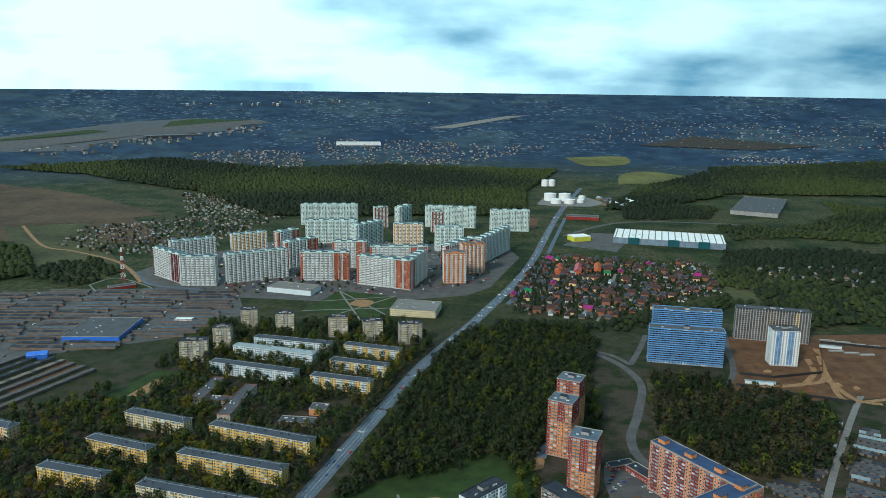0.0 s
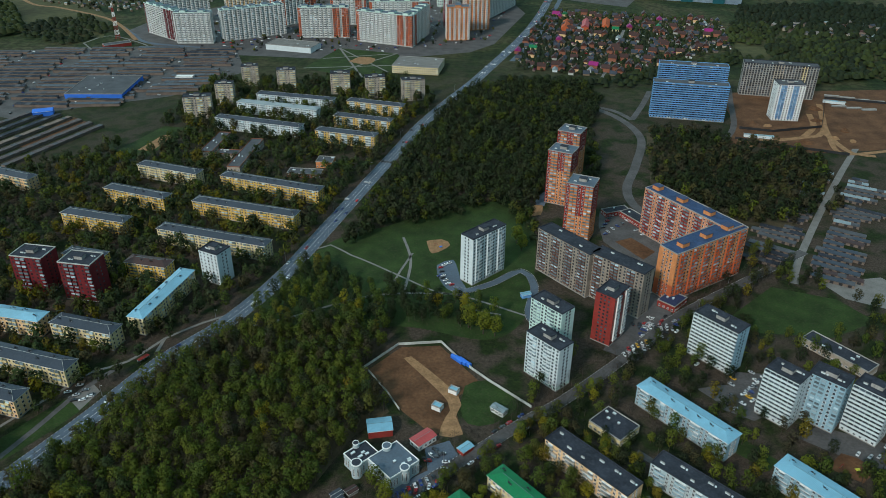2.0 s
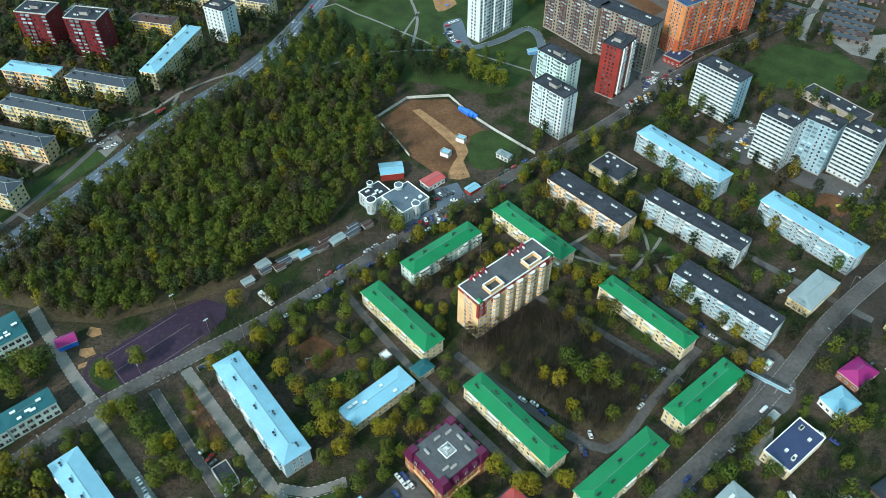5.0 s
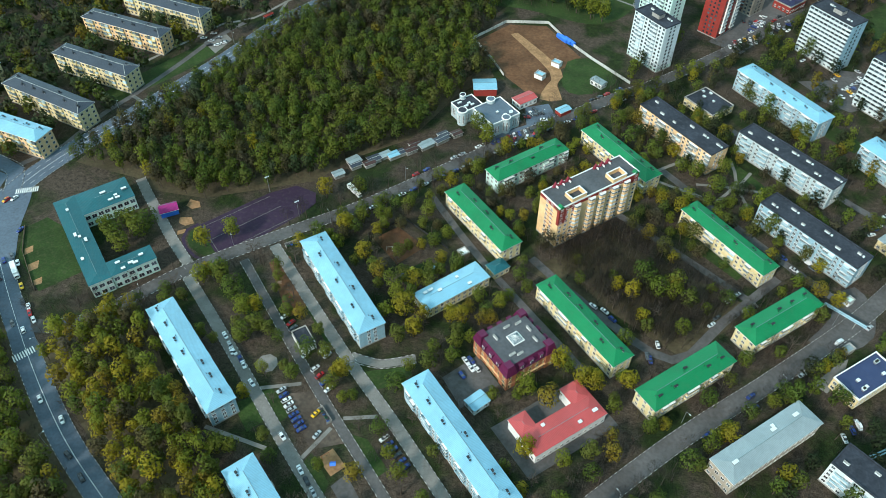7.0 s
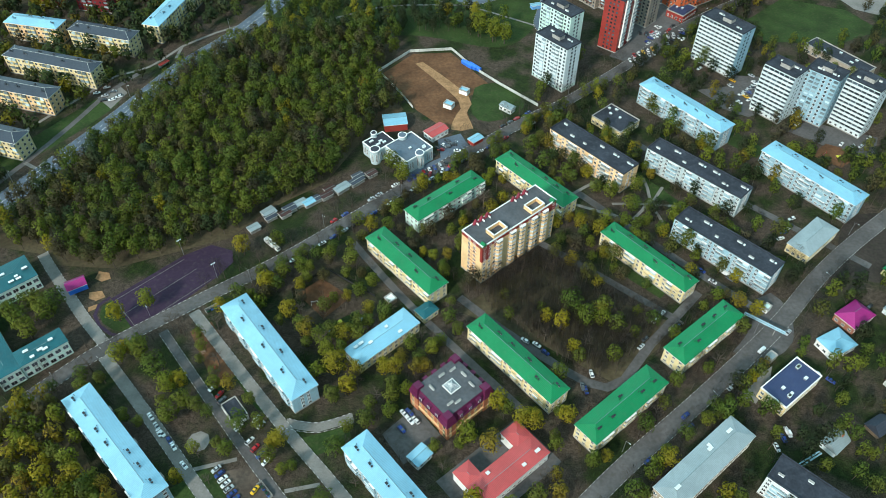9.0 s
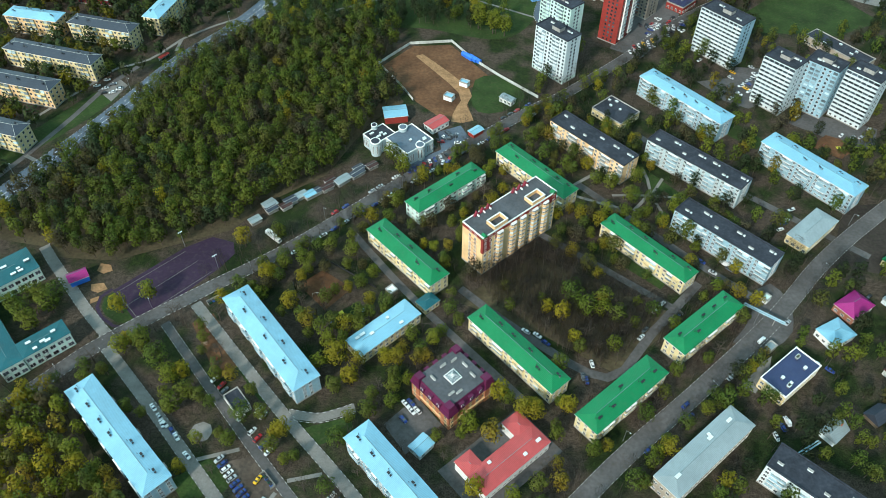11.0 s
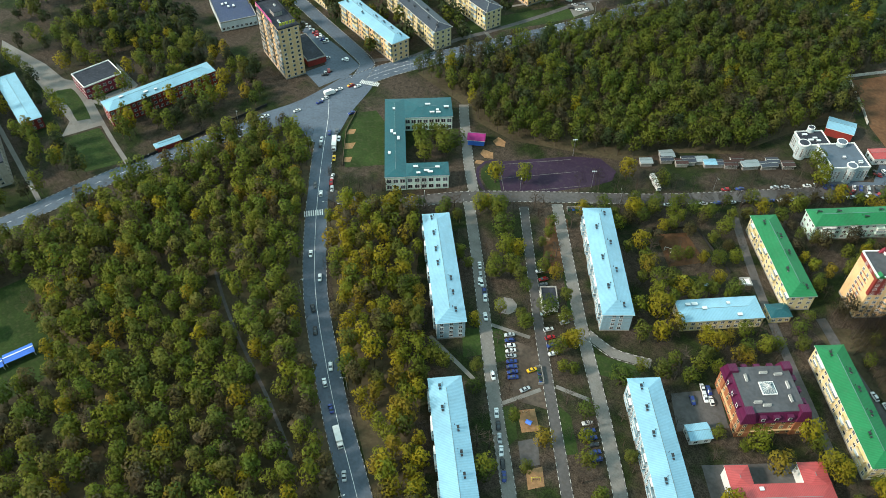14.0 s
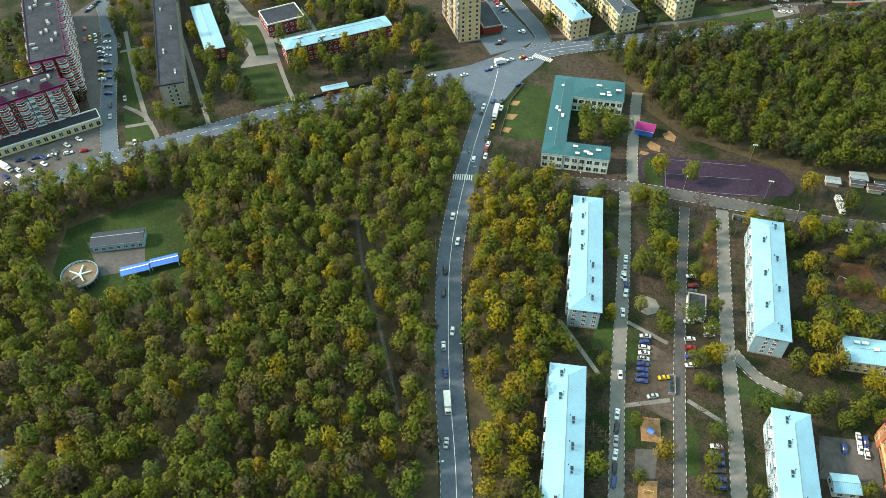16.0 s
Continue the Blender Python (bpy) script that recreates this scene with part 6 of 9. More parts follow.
park([(-185.7, 33.3), (-154.3, 8.7), (-143.8, 1.6)], -33)
park([(-267.0, 120.7), (-267.9, 127.8), (-265.3, 131.2), (-260.1, 127.2), (-256.2, 120.0), (-244.7, 104.5), (-240.7, 102.3), (-238.2, 98.8), (-234.3, 95.2)], -49)
park([(-296.7, 130.9), (-292.4, 144.7), (-290.1, 168.7)], 72)
park([(-32.9, 101.9), (-30.5, 102.6), (-27.6, 98.6), (-30.1, 98.4), (-33.6, 94.2)], -50, (0, 6, 1, 0, 7))
park([(-36.5, 255.4), (-33.3, 257.3), (-30.5, 259.2), (-27.6, 261.1), (-24.4, 263.5), (-21.5, 265.5), (-18.2, 267.4), (-14.9, 269.4)], -69)
park([(-26.6, 274.8), (-23.3, 277.8), (-19.4, 282.9), (-14.0, 290.2), (-16.0, 286.0), (-11.9, 287.6)], -42)
park([(31.8, 134.8), (28.2, 139.1), (22.9, 141.4)], -43)
park([(77.1, 138.2), (79.8, 142.7)], 41)
park([(86.7, 153.9), (90.8, 158.3)], 41)
park([(47.0, 116.1), (48.3, 114.3), (51.9, 123.1)], -82)
park([(114.1, 188.5), (116.5, 186.1), (123.4, 195.9), (124.6, 193.5), (120.6, 178.7), (127.8, 184.7), (127.0, 188.7), (129.7, 180.8)], -45)
park([(166.9, 213.6), (169.3, 216.3), (171.9, 219.0), (174.8, 224.5), (164.1, 209.3)], 22)
park([(125.6, 86.5), (132.6, 93.8), (129.8, 91.0)], -81)
park([(177.6, 339.6), (181.3, 343.1), (185.0, 346.5), (188.7, 350.0), (192.5, 353.5), (196.3, 357.1)], 17)
park([(181.1, 333.7), (189.4, 337.3), (167.4, 326.0)], 38)
park([(141.0, 399.8), (145.6, 404.4), (150.3, 408.9), (155.1, 413.6), (159.9, 418.2)], -38)
park([(111.5, 378.8), (115.1, 380.5), (118.6, 382.1), (122.2, 383.8), (125.8, 385.4), (129.4, 387.1)], -83)
park([(133.8, 414.3), (130.8, 407.0), (138.5, 421.9), (141.0, 405.6)], -31)
park([(-12.8, 477.6), (-10.4, 474.4), (-8.0, 471.2), (-5.6, 468.0), (-3.2, 464.8)], 31)
park([(128.2, 410.8), (132.0, 410.4), (135.8, 410.0), (139.6, 409.5), (143.4, 409.1), (147.2, 408.7), (150.9, 408.2)], -85)
park([(115.4, 384.9), (118.9, 386.9), (122.4, 388.9), (125.9, 391.0), (129.4, 393.0), (133.0, 395.0)], -84)
park([(133.0, 552.2), (138.1, 557.4), (143.3, 562.6), (148.6, 567.9), (153.9, 573.3)], -59)
park([(138.6, 388.4), (146.0, 396.8), (153.5, 405.5)], 47)
park([(146.7, 465.7), (151.7, 468.8), (156.7, 472.0), (161.8, 475.2), (166.9, 478.4)], 39)
park([(-237.7, 344.0), (-232.4, 339.4), (-226.8, 333.8), (-230.3, 330.4), (-236.2, 334.8)], 20)
park([(-465.0, -27.1), (-465.6, -23.7), (-466.2, -20.3), (-466.8, -16.8)], -12)
park([(-450.6, -22.6), (-445.6, -24.2), (-440.7, -25.7), (-435.9, -27.2)], 43)
park([(-426.7, -30.5), (-422.1, -32.0), (-417.6, -33.4)], 43)
park([(-390.8, -38.7), (-380.9, -42.3), (-459.0, -22.4), (-477.9, -22.7)], -20)
park([(-373.4, -91.2), (-370.4, -84.2), (-367.3, -77.1), (-364.2, -70.0), (-361.1, -62.8)], 72)
park([(-495.6, -64.7), (-488.0, -65.1), (-480.6, -65.6), (-473.3, -66.0), (-466.1, -66.4)], 43)
park([(-498.4, -13.9), (-500.7, -11.0), (-502.9, -8.2), (-505.2, -5.3)], 108)
park([(-363.9, 201.6), (-359.9, 200.8), (-355.9, 199.9), (-351.9, 199.1), (-347.9, 198.3), (-344.0, 197.5), (-340.1, 196.7), (-336.3, 195.8)], -39)
park([(-311.0, 168.7), (-311.3, 171.7), (-311.4, 187.7)], -39)
park([(-402.3, 223.5), (-270.8, 148.8), (-289.7, 168.6), (-286.2, 170.4), (-292.5, 161.3), (-292.5, 149.6), (-306.9, 116.0), (-297.8, 121.5)], 70)
park([(-137.5, 91.8), (-132.2, 88.2), (-129.8, 85.5)], -52)
park([(133.5, 136.7), (90.1, 101.5)], 39)
park([(-229.3, 173.2), (-225.7, 179.1)], 18)
park([(-235.5, 329.8), (-232.5, 339.2), (-227.3, 335.1), (-242.3, 337.5)], 19)
park([(124.7, 414.0), (129.4, 413.6), (134.1, 413.2), (138.8, 412.9), (143.6, 412.5), (148.3, 412.2)], -86)
park([(-264, 117), (-243, 92), (-236, 89), (-210, 56), (-196, 48), (-176, 25), (-158, 16), (-120, -16)], -45)
copy_thing(CARS[9], pose(-91.9, 66.3, 0.1, 0, 0, 60))
copy_thing(CARS[9], pose(-250.5, 113.5, 0.1, 0, 0, -49))
park([(-462 + 7.5 * k, -14.5 - 2.6 * k) for k in range(9)], 65)
park([(-470 + 7.5 * k, -33 - 2.4 * k) for k in range(11)], 65)
park([(-366 + 1.5 * k, -70 - 6.2 * k) for k in range(8)], 20)
park([(-372 + 1.2 * k, -62 - 6.4 * k) for k in range(8)], 20)
park([(-352, -40), (-392, -30), (-420, -24), (-446, -13)], -18)
line = smooth([(-97, 606), (-110, 560), (-137, 471), (-164, 412), (-195, 367), (-221, 312), (-251, 256)], 6)
for off in (5, 1.9, -1.9, -5):
    c = sides(line, off)
    i = crng.randint(2, 9)
    while i < len(c) - 2:
        (x0, y0), (x1, y1) = c[i], c[i + 1]
        copy_thing(CARS[crng.randrange(11)], pose(x0, y0, 0.1, 0, 0, math.degrees(math.atan2(y1 - y0, x1 - x0))))
        i += crng.randint(9, 26)


def truck(label, x, y, ang, L=7.5, col="white", cab="white"):
    top = thing("truck", label, "truck", x, y, ang, 0.1)
    g = Build()
    g.box(-L / 2, L / 2 - 2.1, -1.2, 1.2, 0.9, 3.3, col, True)
    part("cargo_box", g, top)
    g = Build()
    loft(g, [(L / 2 - 2.0, 1.1, 0.6, 2.5), (L / 2 - 0.5, 1.1, 0.6, 2.5), (L / 2, 1.05, 0.6, 1.6)], cab)
    part("cab", g, top)
    g = Build()
    g.box(L / 2 - 0.45, L / 2 - 0.05, -0.95, 0.95, 1.65, 2.35, "glass")
    part("windscreen", g, top)
    g = Build()
    g.box(-L / 2, L / 2 - 0.3, -0.5, 0.5, 0.5, 0.9, "dark", True)
    part("chassis", g, top)
    for u in (-L / 2 + 1.3, L / 2 - 1.2):
        for v in (-1.05, 1.05):
            o = part("wheel", WHEEL, top)
            o.matrix_basis = pose(u, v, 0.42) @ Matrix.Diagonal((1.3, 1.3, 1.3, 1))


truck("white box truck on the curving road", -132.2, -6.2, -33, 9)
truck("white bus waiting at the junction", -258, 121.5, -49, 11)
truck("white lorry turning at the junction", -293.5, 154.5, 72, 7)
truck("white lorry with a pale box body parked beside the street", -107.5, 203.2, -40, 7)
truck("white lorry parked beside the street", -104.8, 200.6, -40, 7)
truck("white van-bodied lorry on a side street", -372, -99, 20, 11)


# ---- woods houses and sheds ----
def house_model(wall, roof, L, W, H, pitch, label):
    g = Build()
    g.box(-L / 2, L / 2, -W / 2, W / 2, 0, H, wall)
    b = W / 2
    g.add([(-L / 2, -b, H), (-L / 2, b, H), (-L / 2, 0, H + b * pitch)], [(0, 2, 1)], wall)
    g.add([(L / 2, -b, H), (L / 2, b, H), (L / 2, 0, H + b * pitch)], [(0, 1, 2)], wall)
    top = tagged(new("house", g.mesh("house")), label, "house", "cottages")
    r = Build()
    a, c, h = L / 2 + 0.5, W / 2 + 0.5, H + b * pitch + 0.1
    e = H - 0.5 * pitch + 0.1
    r.add([(-a, -c, e), (a, -c, e), (a, 0, h), (-a, 0, h), (a, c, e), (-a, c, e), (-a, -c, e - 0.15), (a, -c, e - 0.15), (a, c, e - 0.15), (-a, c, e - 0.15)], [(0, 1, 2, 3), (3, 2, 4, 5), (0, 6, 7, 1), (4, 8, 9, 5), (1, 7, 8, 4, 2), (0, 3, 5, 9, 6)], roof)
    r.box(L * 0.2, L * 0.2 + 0.7, -0.9, -0.3, H, h + 0.9, "brown")
    part("roof", r, top)
    return top


def far_cottages(name, label, poly, space, seed, thin=0.8, tall=(3, 6), wide=(7, 13), tones=("roof_zinc", "bitumen_grey", "roof_grey", "roof_brown", "concrete", "bitumen_grey")):
    """Joined far-off small houses with gabled roofs."""
    rng = random.Random(seed)
    px, py = scatter(poly, space, seed, 0.4, 1, thin)
    g = Build()
    for x, y in zip(px, py):
        a = radians(rng.uniform(0, 180))
        L, W, H = rng.uniform(*wide), rng.uniform(wide[0] * 0.7, wide[1] * 0.6), rng.uniform(*tall)
        c, s = math.cos(a), math.sin(a)
        z = rise(x, y)
        P = lambda u, v, w: (x + u * c - v * s, y + u * s + v * c, z + w)
        u, v, h = L / 2, W / 2, H + W * 0.35
        g.add([P(-u, -v, -1), P(u, -v, -1), P(u, v, -1), P(-u, v, -1), P(-u, -v, H), P(u, -v, H), P(u, v, H), P(-u, v, H)], [(0, 1, 5, 4), (1, 2, 6, 5), (2, 3, 7, 6), (3, 0, 4, 7)], rng.choice(("wood", "grey", "brickgrey", "taupe")))
        g.add([P(-u, -v, H), P(u, -v, H), P(u, v, H), P(-u, v, H), P(-u, 0, h), P(u, 0, h)], [(0, 1, 5, 4), (2, 3, 4, 5), (1, 2, 5), (3, 0, 4)], rng.choice(tones))
    return tagged(part(name, g), label, "houses", kind="stuff")


HOUSES = [house_model(w, r, L, W, H, p, lab) for w, r, L, W, H, p, lab in (
    ("tan", "roof_brown", 12, 9, 5, 0.9, "brick cottage with a brown metal roof"), ("stone", "roof_brown", 11, 8, 4, 1.0, "pale cottage with a brown roof"), ("brown", "roof_magenta", 13, 9, 5, 0.9, "brown cottage with a dark magenta roof"),
    ("wood", "roof_grey", 9, 7, 3, 1.0, "wooden cottage with a grey roof"), ("cream", "roof_green", 11, 8, 4.5, 0.9, "cream cottage with a green roof"), ("panel", "roof_zinc", 10, 7, 3.5, 0.8, "pale cottage with a light metal roof"), ("brown", "roof_brown", 12, 9, 6, 0.9, "brown brick cottage with a brown roof"))]
hrng = random.Random(21)
HP = [(188, 1434), (482, 1352), (440, 1155), (211, 1001), (90, 1040), (110, 1177)]
hx, hy = scatter(HP, 18.0, 41, 0.3, 2, thin=0.55)
for x, y in zip(hx, hy):
    copy_thing(HOUSES[hrng.choices(range(7), [2, 2, 0.7, 8, 0.7, 0.8, 6])[0]], pose(x, y, 0, 0, 0, -15 + hrng.choice((0, 90)) + hrng.uniform(-6, 6)))
    footprint(x, y, 0, 11, 11, 1)
for x, y, a, k in ((200, 138, 30, 3), (205, 160, 35, 5), (190, 118, 30, 1), (222, 150, 30, 3), (150, 88, 38, 5), (172, 96, 30, 3), (215, 185, 35, 4), (235, 170, 30, 0)):
    copy_thing(HOUSES[k], pose(x, y, 0, 0, 0, a))
for o in HOUSES:
    for ch in (*o.children, o):
        bpy.data.objects.remove(ch)
road("dirt_lane", "pale dirt lane between cottage gardens", [(297, 1280), (270, 1190), (248, 1127), (222, 1040), (209, 1000)], 5, 0.06, "concrete", kerbs=False)
far_cottages("far_houses", "dark sheds and outbuildings in cottage gardens", HP, 15, 47, 0.7, (2.4, 3.6), (4, 8), ("roof_grey", "roof_brown", "bitumen", "roof_plum", "roof_grey"))
for k, (x, y) in enumerate(((199, 1290), (234, 1296), (270, 1302))):
    top = thing("terrace", "terrace of red brick houses with steep dark red roofs", "terrace", x, y, 78, 0, "brick terraces")
    for i in range(6):
        u = (i - 2.5) * 9
        g = Build()
        g.box(u - 4.4, u + 4.4, -6, 6, 0, 6.5, "rust")
        part("wall", g, top)
        g = Build()
        g.add([(u - 4.6, -6.5, 6.4), (u + 4.6, -6.5, 6.4), (u + 4.6, 6.5, 6.4), (u - 4.6, 6.5, 6.4), (u - 4.6, 0, 10.5), (u + 4.6, 0, 10.5)], [(0, 1, 5, 4), (2, 3, 4, 5), (1, 2, 5), (3, 0, 4)], "rust" if k != 1 else "roof_red")
        part("roof", g, top)
canopy("far_forest", "garden trees between the cottages", HP, 43, cell=9.5, size=(0.3, 0.62), fresh=0.2)


FARL = [(-783, 1470), (-814, 1658), (-701, 1731), (-629, 1807), (-786, 2223), (-585, 2166), (-385, 1822), (-473, 1557), (-448, 1422), (-627, 1382)]
far_cottages("far_houses", "far garden plots with small cottages", FARL, 15, 51, 0.6, (2.5, 4), (4, 8), ("roof_zinc", "roof_grey", "roof_grey", "roof_brown", "wood", "roof_grey"))
wood("far_forest", "garden trees among far cottages", *scatter(FARL, 20, 52, thin=0.5), 52, LO2, [(DARK, 1.0)], (0.4, 0.7), trunks=False)
far_cottages("far_houses", "far cottages by a field", [(535, 1354), (799, 1322), (719, 1184), (575, 1252)], 24, 53)
far_cottages("far_houses", "far town of low pale buildings", [(-938, 2731), (-494, 2656), (-591, 3206), (-814, 3239), (-1034, 3095)], 20, 54, 0.5, (3, 5), (5, 12))
far_cottages("far_houses", "far town of low pale buildings", [(-521, 3070), (-57, 2840), (496, 3431), (-123, 3558), (-602, 3571)], 22, 55, 0.45, (2.5, 5), (5, 11))
far_cottages("far_houses", "far village on the plain", [(1105, 3046), (1436, 2881), (1501, 3017), (1220, 3172)], 20, 56, 0.5, (2.5, 4), (5, 9))
far_cottages("far_houses", "far settlement near the skyline", [(600, 3500), (2000, 3100), (2200, 3600), (900, 4200)], 26, 57, 0.3, (2.5, 4), (5, 10))
far_cottages("far_houses", "far airport sheds and terminals", [(-1700, 2950), (-1250, 3500), (-900, 3900), (-830, 3800), (-1250, 3250), (-1500, 2850)], 34, 58, 0.4, (4, 7), (8, 26))
far_cottages("far_houses", "far towers on the skyline", [(-1446, 4203), (-1073, 4325), (-618, 4501), (-20, 4529), (-20, 4570), (-620, 4560), (-1446, 4290)], 44, 59, 0.4, (10, 16), (8, 14), ("white", "panel"))
def storage_tank(x, y, r, h, z=0.0):
    top = thing("storage_tank", "round white storage tank on a depot", "tank", x, y, 0, z, "storage tanks")
    ring = [(r * math.cos(q * math.pi / 12), r * math.sin(q * math.pi / 12)) for q in range(24)]
    g = Build()
    g.prism(ring, 0, h, "white")
    part("shell", g, top)
    g = Build()
    n = len(ring)
    g.add([(a * 1.03, b * 1.03, h) for a, b in ring] + [(0, 0, h + r * 0.16)], [(i, (i + 1) % n, n) for i in range(n)] + [tuple(range(n - 1, -1, -1))], "white")
    part("roof", g, top)
    g = Build()
    g.tube((r + 0.3, 0, 0), (r + 0.3, 0, h), 0.5, 0.5, "steel", 5)
    part("ladder", g, top)


for x, y, r, h in ((303, 2150, 17, 20), (345, 2150, 17, 20), (312, 2095, 15, 12), (350, 2092, 15, 12), (384, 2110, 10, 10), (330, 2460, 12, 20), (352, 2462, 12, 20), (395, 2150, 10, 14)):
    storage_tank(x, y, r, h, rise(x, y))
patch("depot_yard", "pale paved depot yard", [(255, 2070), (290, 2200), (420, 2220), (460, 2100), (400, 2040), (300, 2040)], 0.3, "concrete")
patch("slope", "orange bare soil slope beside the main road", [(205, 1690), (232, 1840), (205, 1860), (180, 1740)], 0.2, "dirt")
far_cottages("far_houses", "low depot sheds beside storage tanks", [(400, 2060), (420, 2190), (520, 2160), (560, 2050), (460, 2010)], 26, 60, 0.7, (5, 9), (12, 26), ("roof_zinc", "panel", "bitumen_grey"))
patch("runway", "pale airport runway", [(-84, 3894), (40, 3904), (453, 4252), (359, 4252)], 1.5, "concrete", keep=False)
patch("runway", "pale airport runway and aprons", [(-1881, 3209), (-1700, 3330), (-995, 3996), (-893, 3931), (-1305, 3560), (-1734, 2946)], 1.5, "asphalt_old", keep=False)
patch("field", "sunlit yellow-green field", [(581, 2499), (754, 2539), (880, 2632), (765, 2797), (643, 2725)], 1.2, "hay", keep=False, rounded=True)
patch("field", "pale dry field", [(502, 3140), (742, 3160), (722, 2973), (558, 2932)], 1.5, "hay", keep=False, rounded=True)
patch("field", "bare brown ploughed field", [(-1381, 2320), (-1044, 2160), (-700, 1840), (-838, 1714), (-1008, 1668), (-1500, 1900)], 0.6, "plough", keep=False)
patch("grass_field", "dull green field with dirt tracks", [(-1000, 1660), (-830, 1710), (-600, 1330), (-560, 1200), (-720, 1230), (-840, 1440)], 0.3, "moor", keep=False)
road("dirt_track", "pale dirt track across a field", [(-958, 1671), (-806, 1463), (-721, 1415), (-596, 1325), (-502, 1188)], 7, 0.4, "sand", kerbs=False)
hall("far_hall", "large white hall on the plain", -390, 3440, 8, 200, 60, 12, "white", "white", win=False)
bpy.data.objects["far_hall"].location.z = rise(-390, 3440) - 2
road("highway", "far highway crossing the plain", [(279, 1861), (330, 2050), (380, 2220), (440, 2420)], 12, 0.15, "asphalt", kerbs=False)
road("highway", "far highway crossing the plain", [(260, 1620), (420, 1790), (640, 1800), (900, 1700), (1400, 1650)], 12, 0.15, "asphalt_old", kerbs=False)
patch("car_park", "asphalt car park before the shopping hall", [(240, 1520), (330, 1660), (420, 1640), (340, 1460)], 0.1, "asphalt_old")
hall("filling_station", "white and yellow shop beside the highway", 285, 1575, 20, 40, 30, 10, "curtain_sign", "white", win=False, edge="white")
hall("car_dealer", "low red showroom beside the highway", 340, 1840, -10, 80, 30, 8, "red", "bitumen_grey", win=False)


# ---- market rows, garages and sheds ----
def shed_row(name, label, x, y, ang, L, W, H, wall, roof, category="sheds"):
    top = thing(name, label, category, x, y, ang)
    g = Build()
    g.box(-L / 2, L / 2, -W / 2, W / 2, 0, H, wall)
    part("wall", g, top)
    g = Build()
    n = max(1, int(L / 6))
    for i in range(n):
        u = -L / 2 + i * L / n
        z = H + (0.15 if i % 3 else 0.3)
        g.box(u, u + L / n - 0.08, -W / 2 - 0.4, W / 2 + 0.4, H, z, roof if (i * 7 + int(x)) % 5 else "bitumen_grey", True)
    part("roof", g, top, kind="stuff")
    if y > 700:
        return
    g = Build()
    for i in range(n):
        u = -L / 2 + (i + 0.5) * L / n
        g.box(u - 1.3, u + 1.3, -W / 2 - 0.05, -W / 2, 0.05, 2.2, "dark")
    part("door_front", g, top, kind="stuff")


mrng = random.Random(33)
MARKET = [(-690, 1112), (-612, 1132), (-340, 1170), (-290, 1020), (-358, 911), (-452, 866), (-525, 825), (-700, 900)]
patch("market_ground", "dusty dark ground of a market", MARKET, 0.02, "asphalt_old", keep=False)
for k in range(19):
    for j in range(5):
        x, y = -670 + j * 78 + mrng.uniform(-12, 12), 860 + k * 14.5 + j * 4
        if inside(np.array([x]), np.array([y]), MARKET)[0]:
            shed_row("market_row", "long low row of market sheds with patched metal roofs", x, y, 2 + mrng.uniform(-4, 4), mrng.uniform(50, 72), mrng.uniform(6, 9), 3.5, "taupe", mrng.choice(("roof_grey", "bitumen", "roof_brown", "bitumen_grey", "bitumen")))
hall("market_hall", "large grey market hall with a blue front", -452, 935, 1, 72, 80, 7, "tarp", "bitumen_grey", win=False, units=8, seed=44)
hall("tent", "bright blue tarpaulin market tent", -488, 838, 20, 22, 14, 6, "tarp", "tarp", "gable", win=False)
for k in range(7):
    x, y = -430 - 16 * k, 740 + 9 * k
    shed_row("garage_row", "long row of low garages", x, y, 66, 130, 6, 2.8, "taupe", mrng.choice(("bitumen", "roof_brown", "taupe")))
patch("sports_field", "worn grass pitch with an orange centre", [(-364, 716), (-333, 803), (-298, 796), (-324, 703)], 0.05, "lawn")
patch("sports_field", "orange sand of a worn pitch", [(-338, 730), (-325, 775), (-312, 772), (-322, 728)], 0.08, "sand")
road("dirt_lane", "pale dirt lane between garage rows", [(262, 470), (277, 501), (334, 591), (401, 691), (450, 760)], 6, 0.05, "concrete", kerbs=False)
for k in range(25):
    f = k / 24
    x, y = 270 + 118 * f, 488 + 182 * f
    for s in (-1, 1):
        L = mrng.uniform(14, 40)
        if mrng.random() < 0.12:
            continue
        gap = 5 + L / 2 + mrng.uniform(0, 6)
        shed_row("garage_row", "row of garages with patched metal roofs", x + s * math.cos(radians(-33)) * gap, y + s * math.sin(radians(-33)) * gap, -33 + mrng.uniform(-4, 4), L, mrng.uniform(4.5, 6), 2.6, "taupe", mrng.choice(("roof_zinc", "bitumen", "roof_grey", "bitumen_grey", "roof_brown")))
patch("yard", "pale dusty yard", [(283, 471), (334, 480), (350, 450), (316, 436), (292, 449)], 0.04, "concrete")
for k, (x, y) in enumerate(((-112, 226), (-101, 229), (-91, 234), (-82, 240), (-74, 246), (-66, 252))):
    hall("shed", "small weathered shed with a metal roof", x, y, 42 + mrng.uniform(-6, 6), mrng.uniform(6, 9), mrng.uniform(4, 6), 2.6, "grey", ("roof_zinc", "roof_grey", "roof_blue", "roof_brown", "roof_zinc", "roof_grey")[k], "gable", win=False, pitch=0.16)
for k in range(9):
    hall("shed", "small shed at the forest edge", -118 + 7.5 * k, 214 + 5.6 * k + (k % 2) * 3, 40, 6, 4, 2.5, "grey", ("roof_zinc", "roof_grey", "roof_brown")[k % 3], "gable", win=False, pitch=0.16)


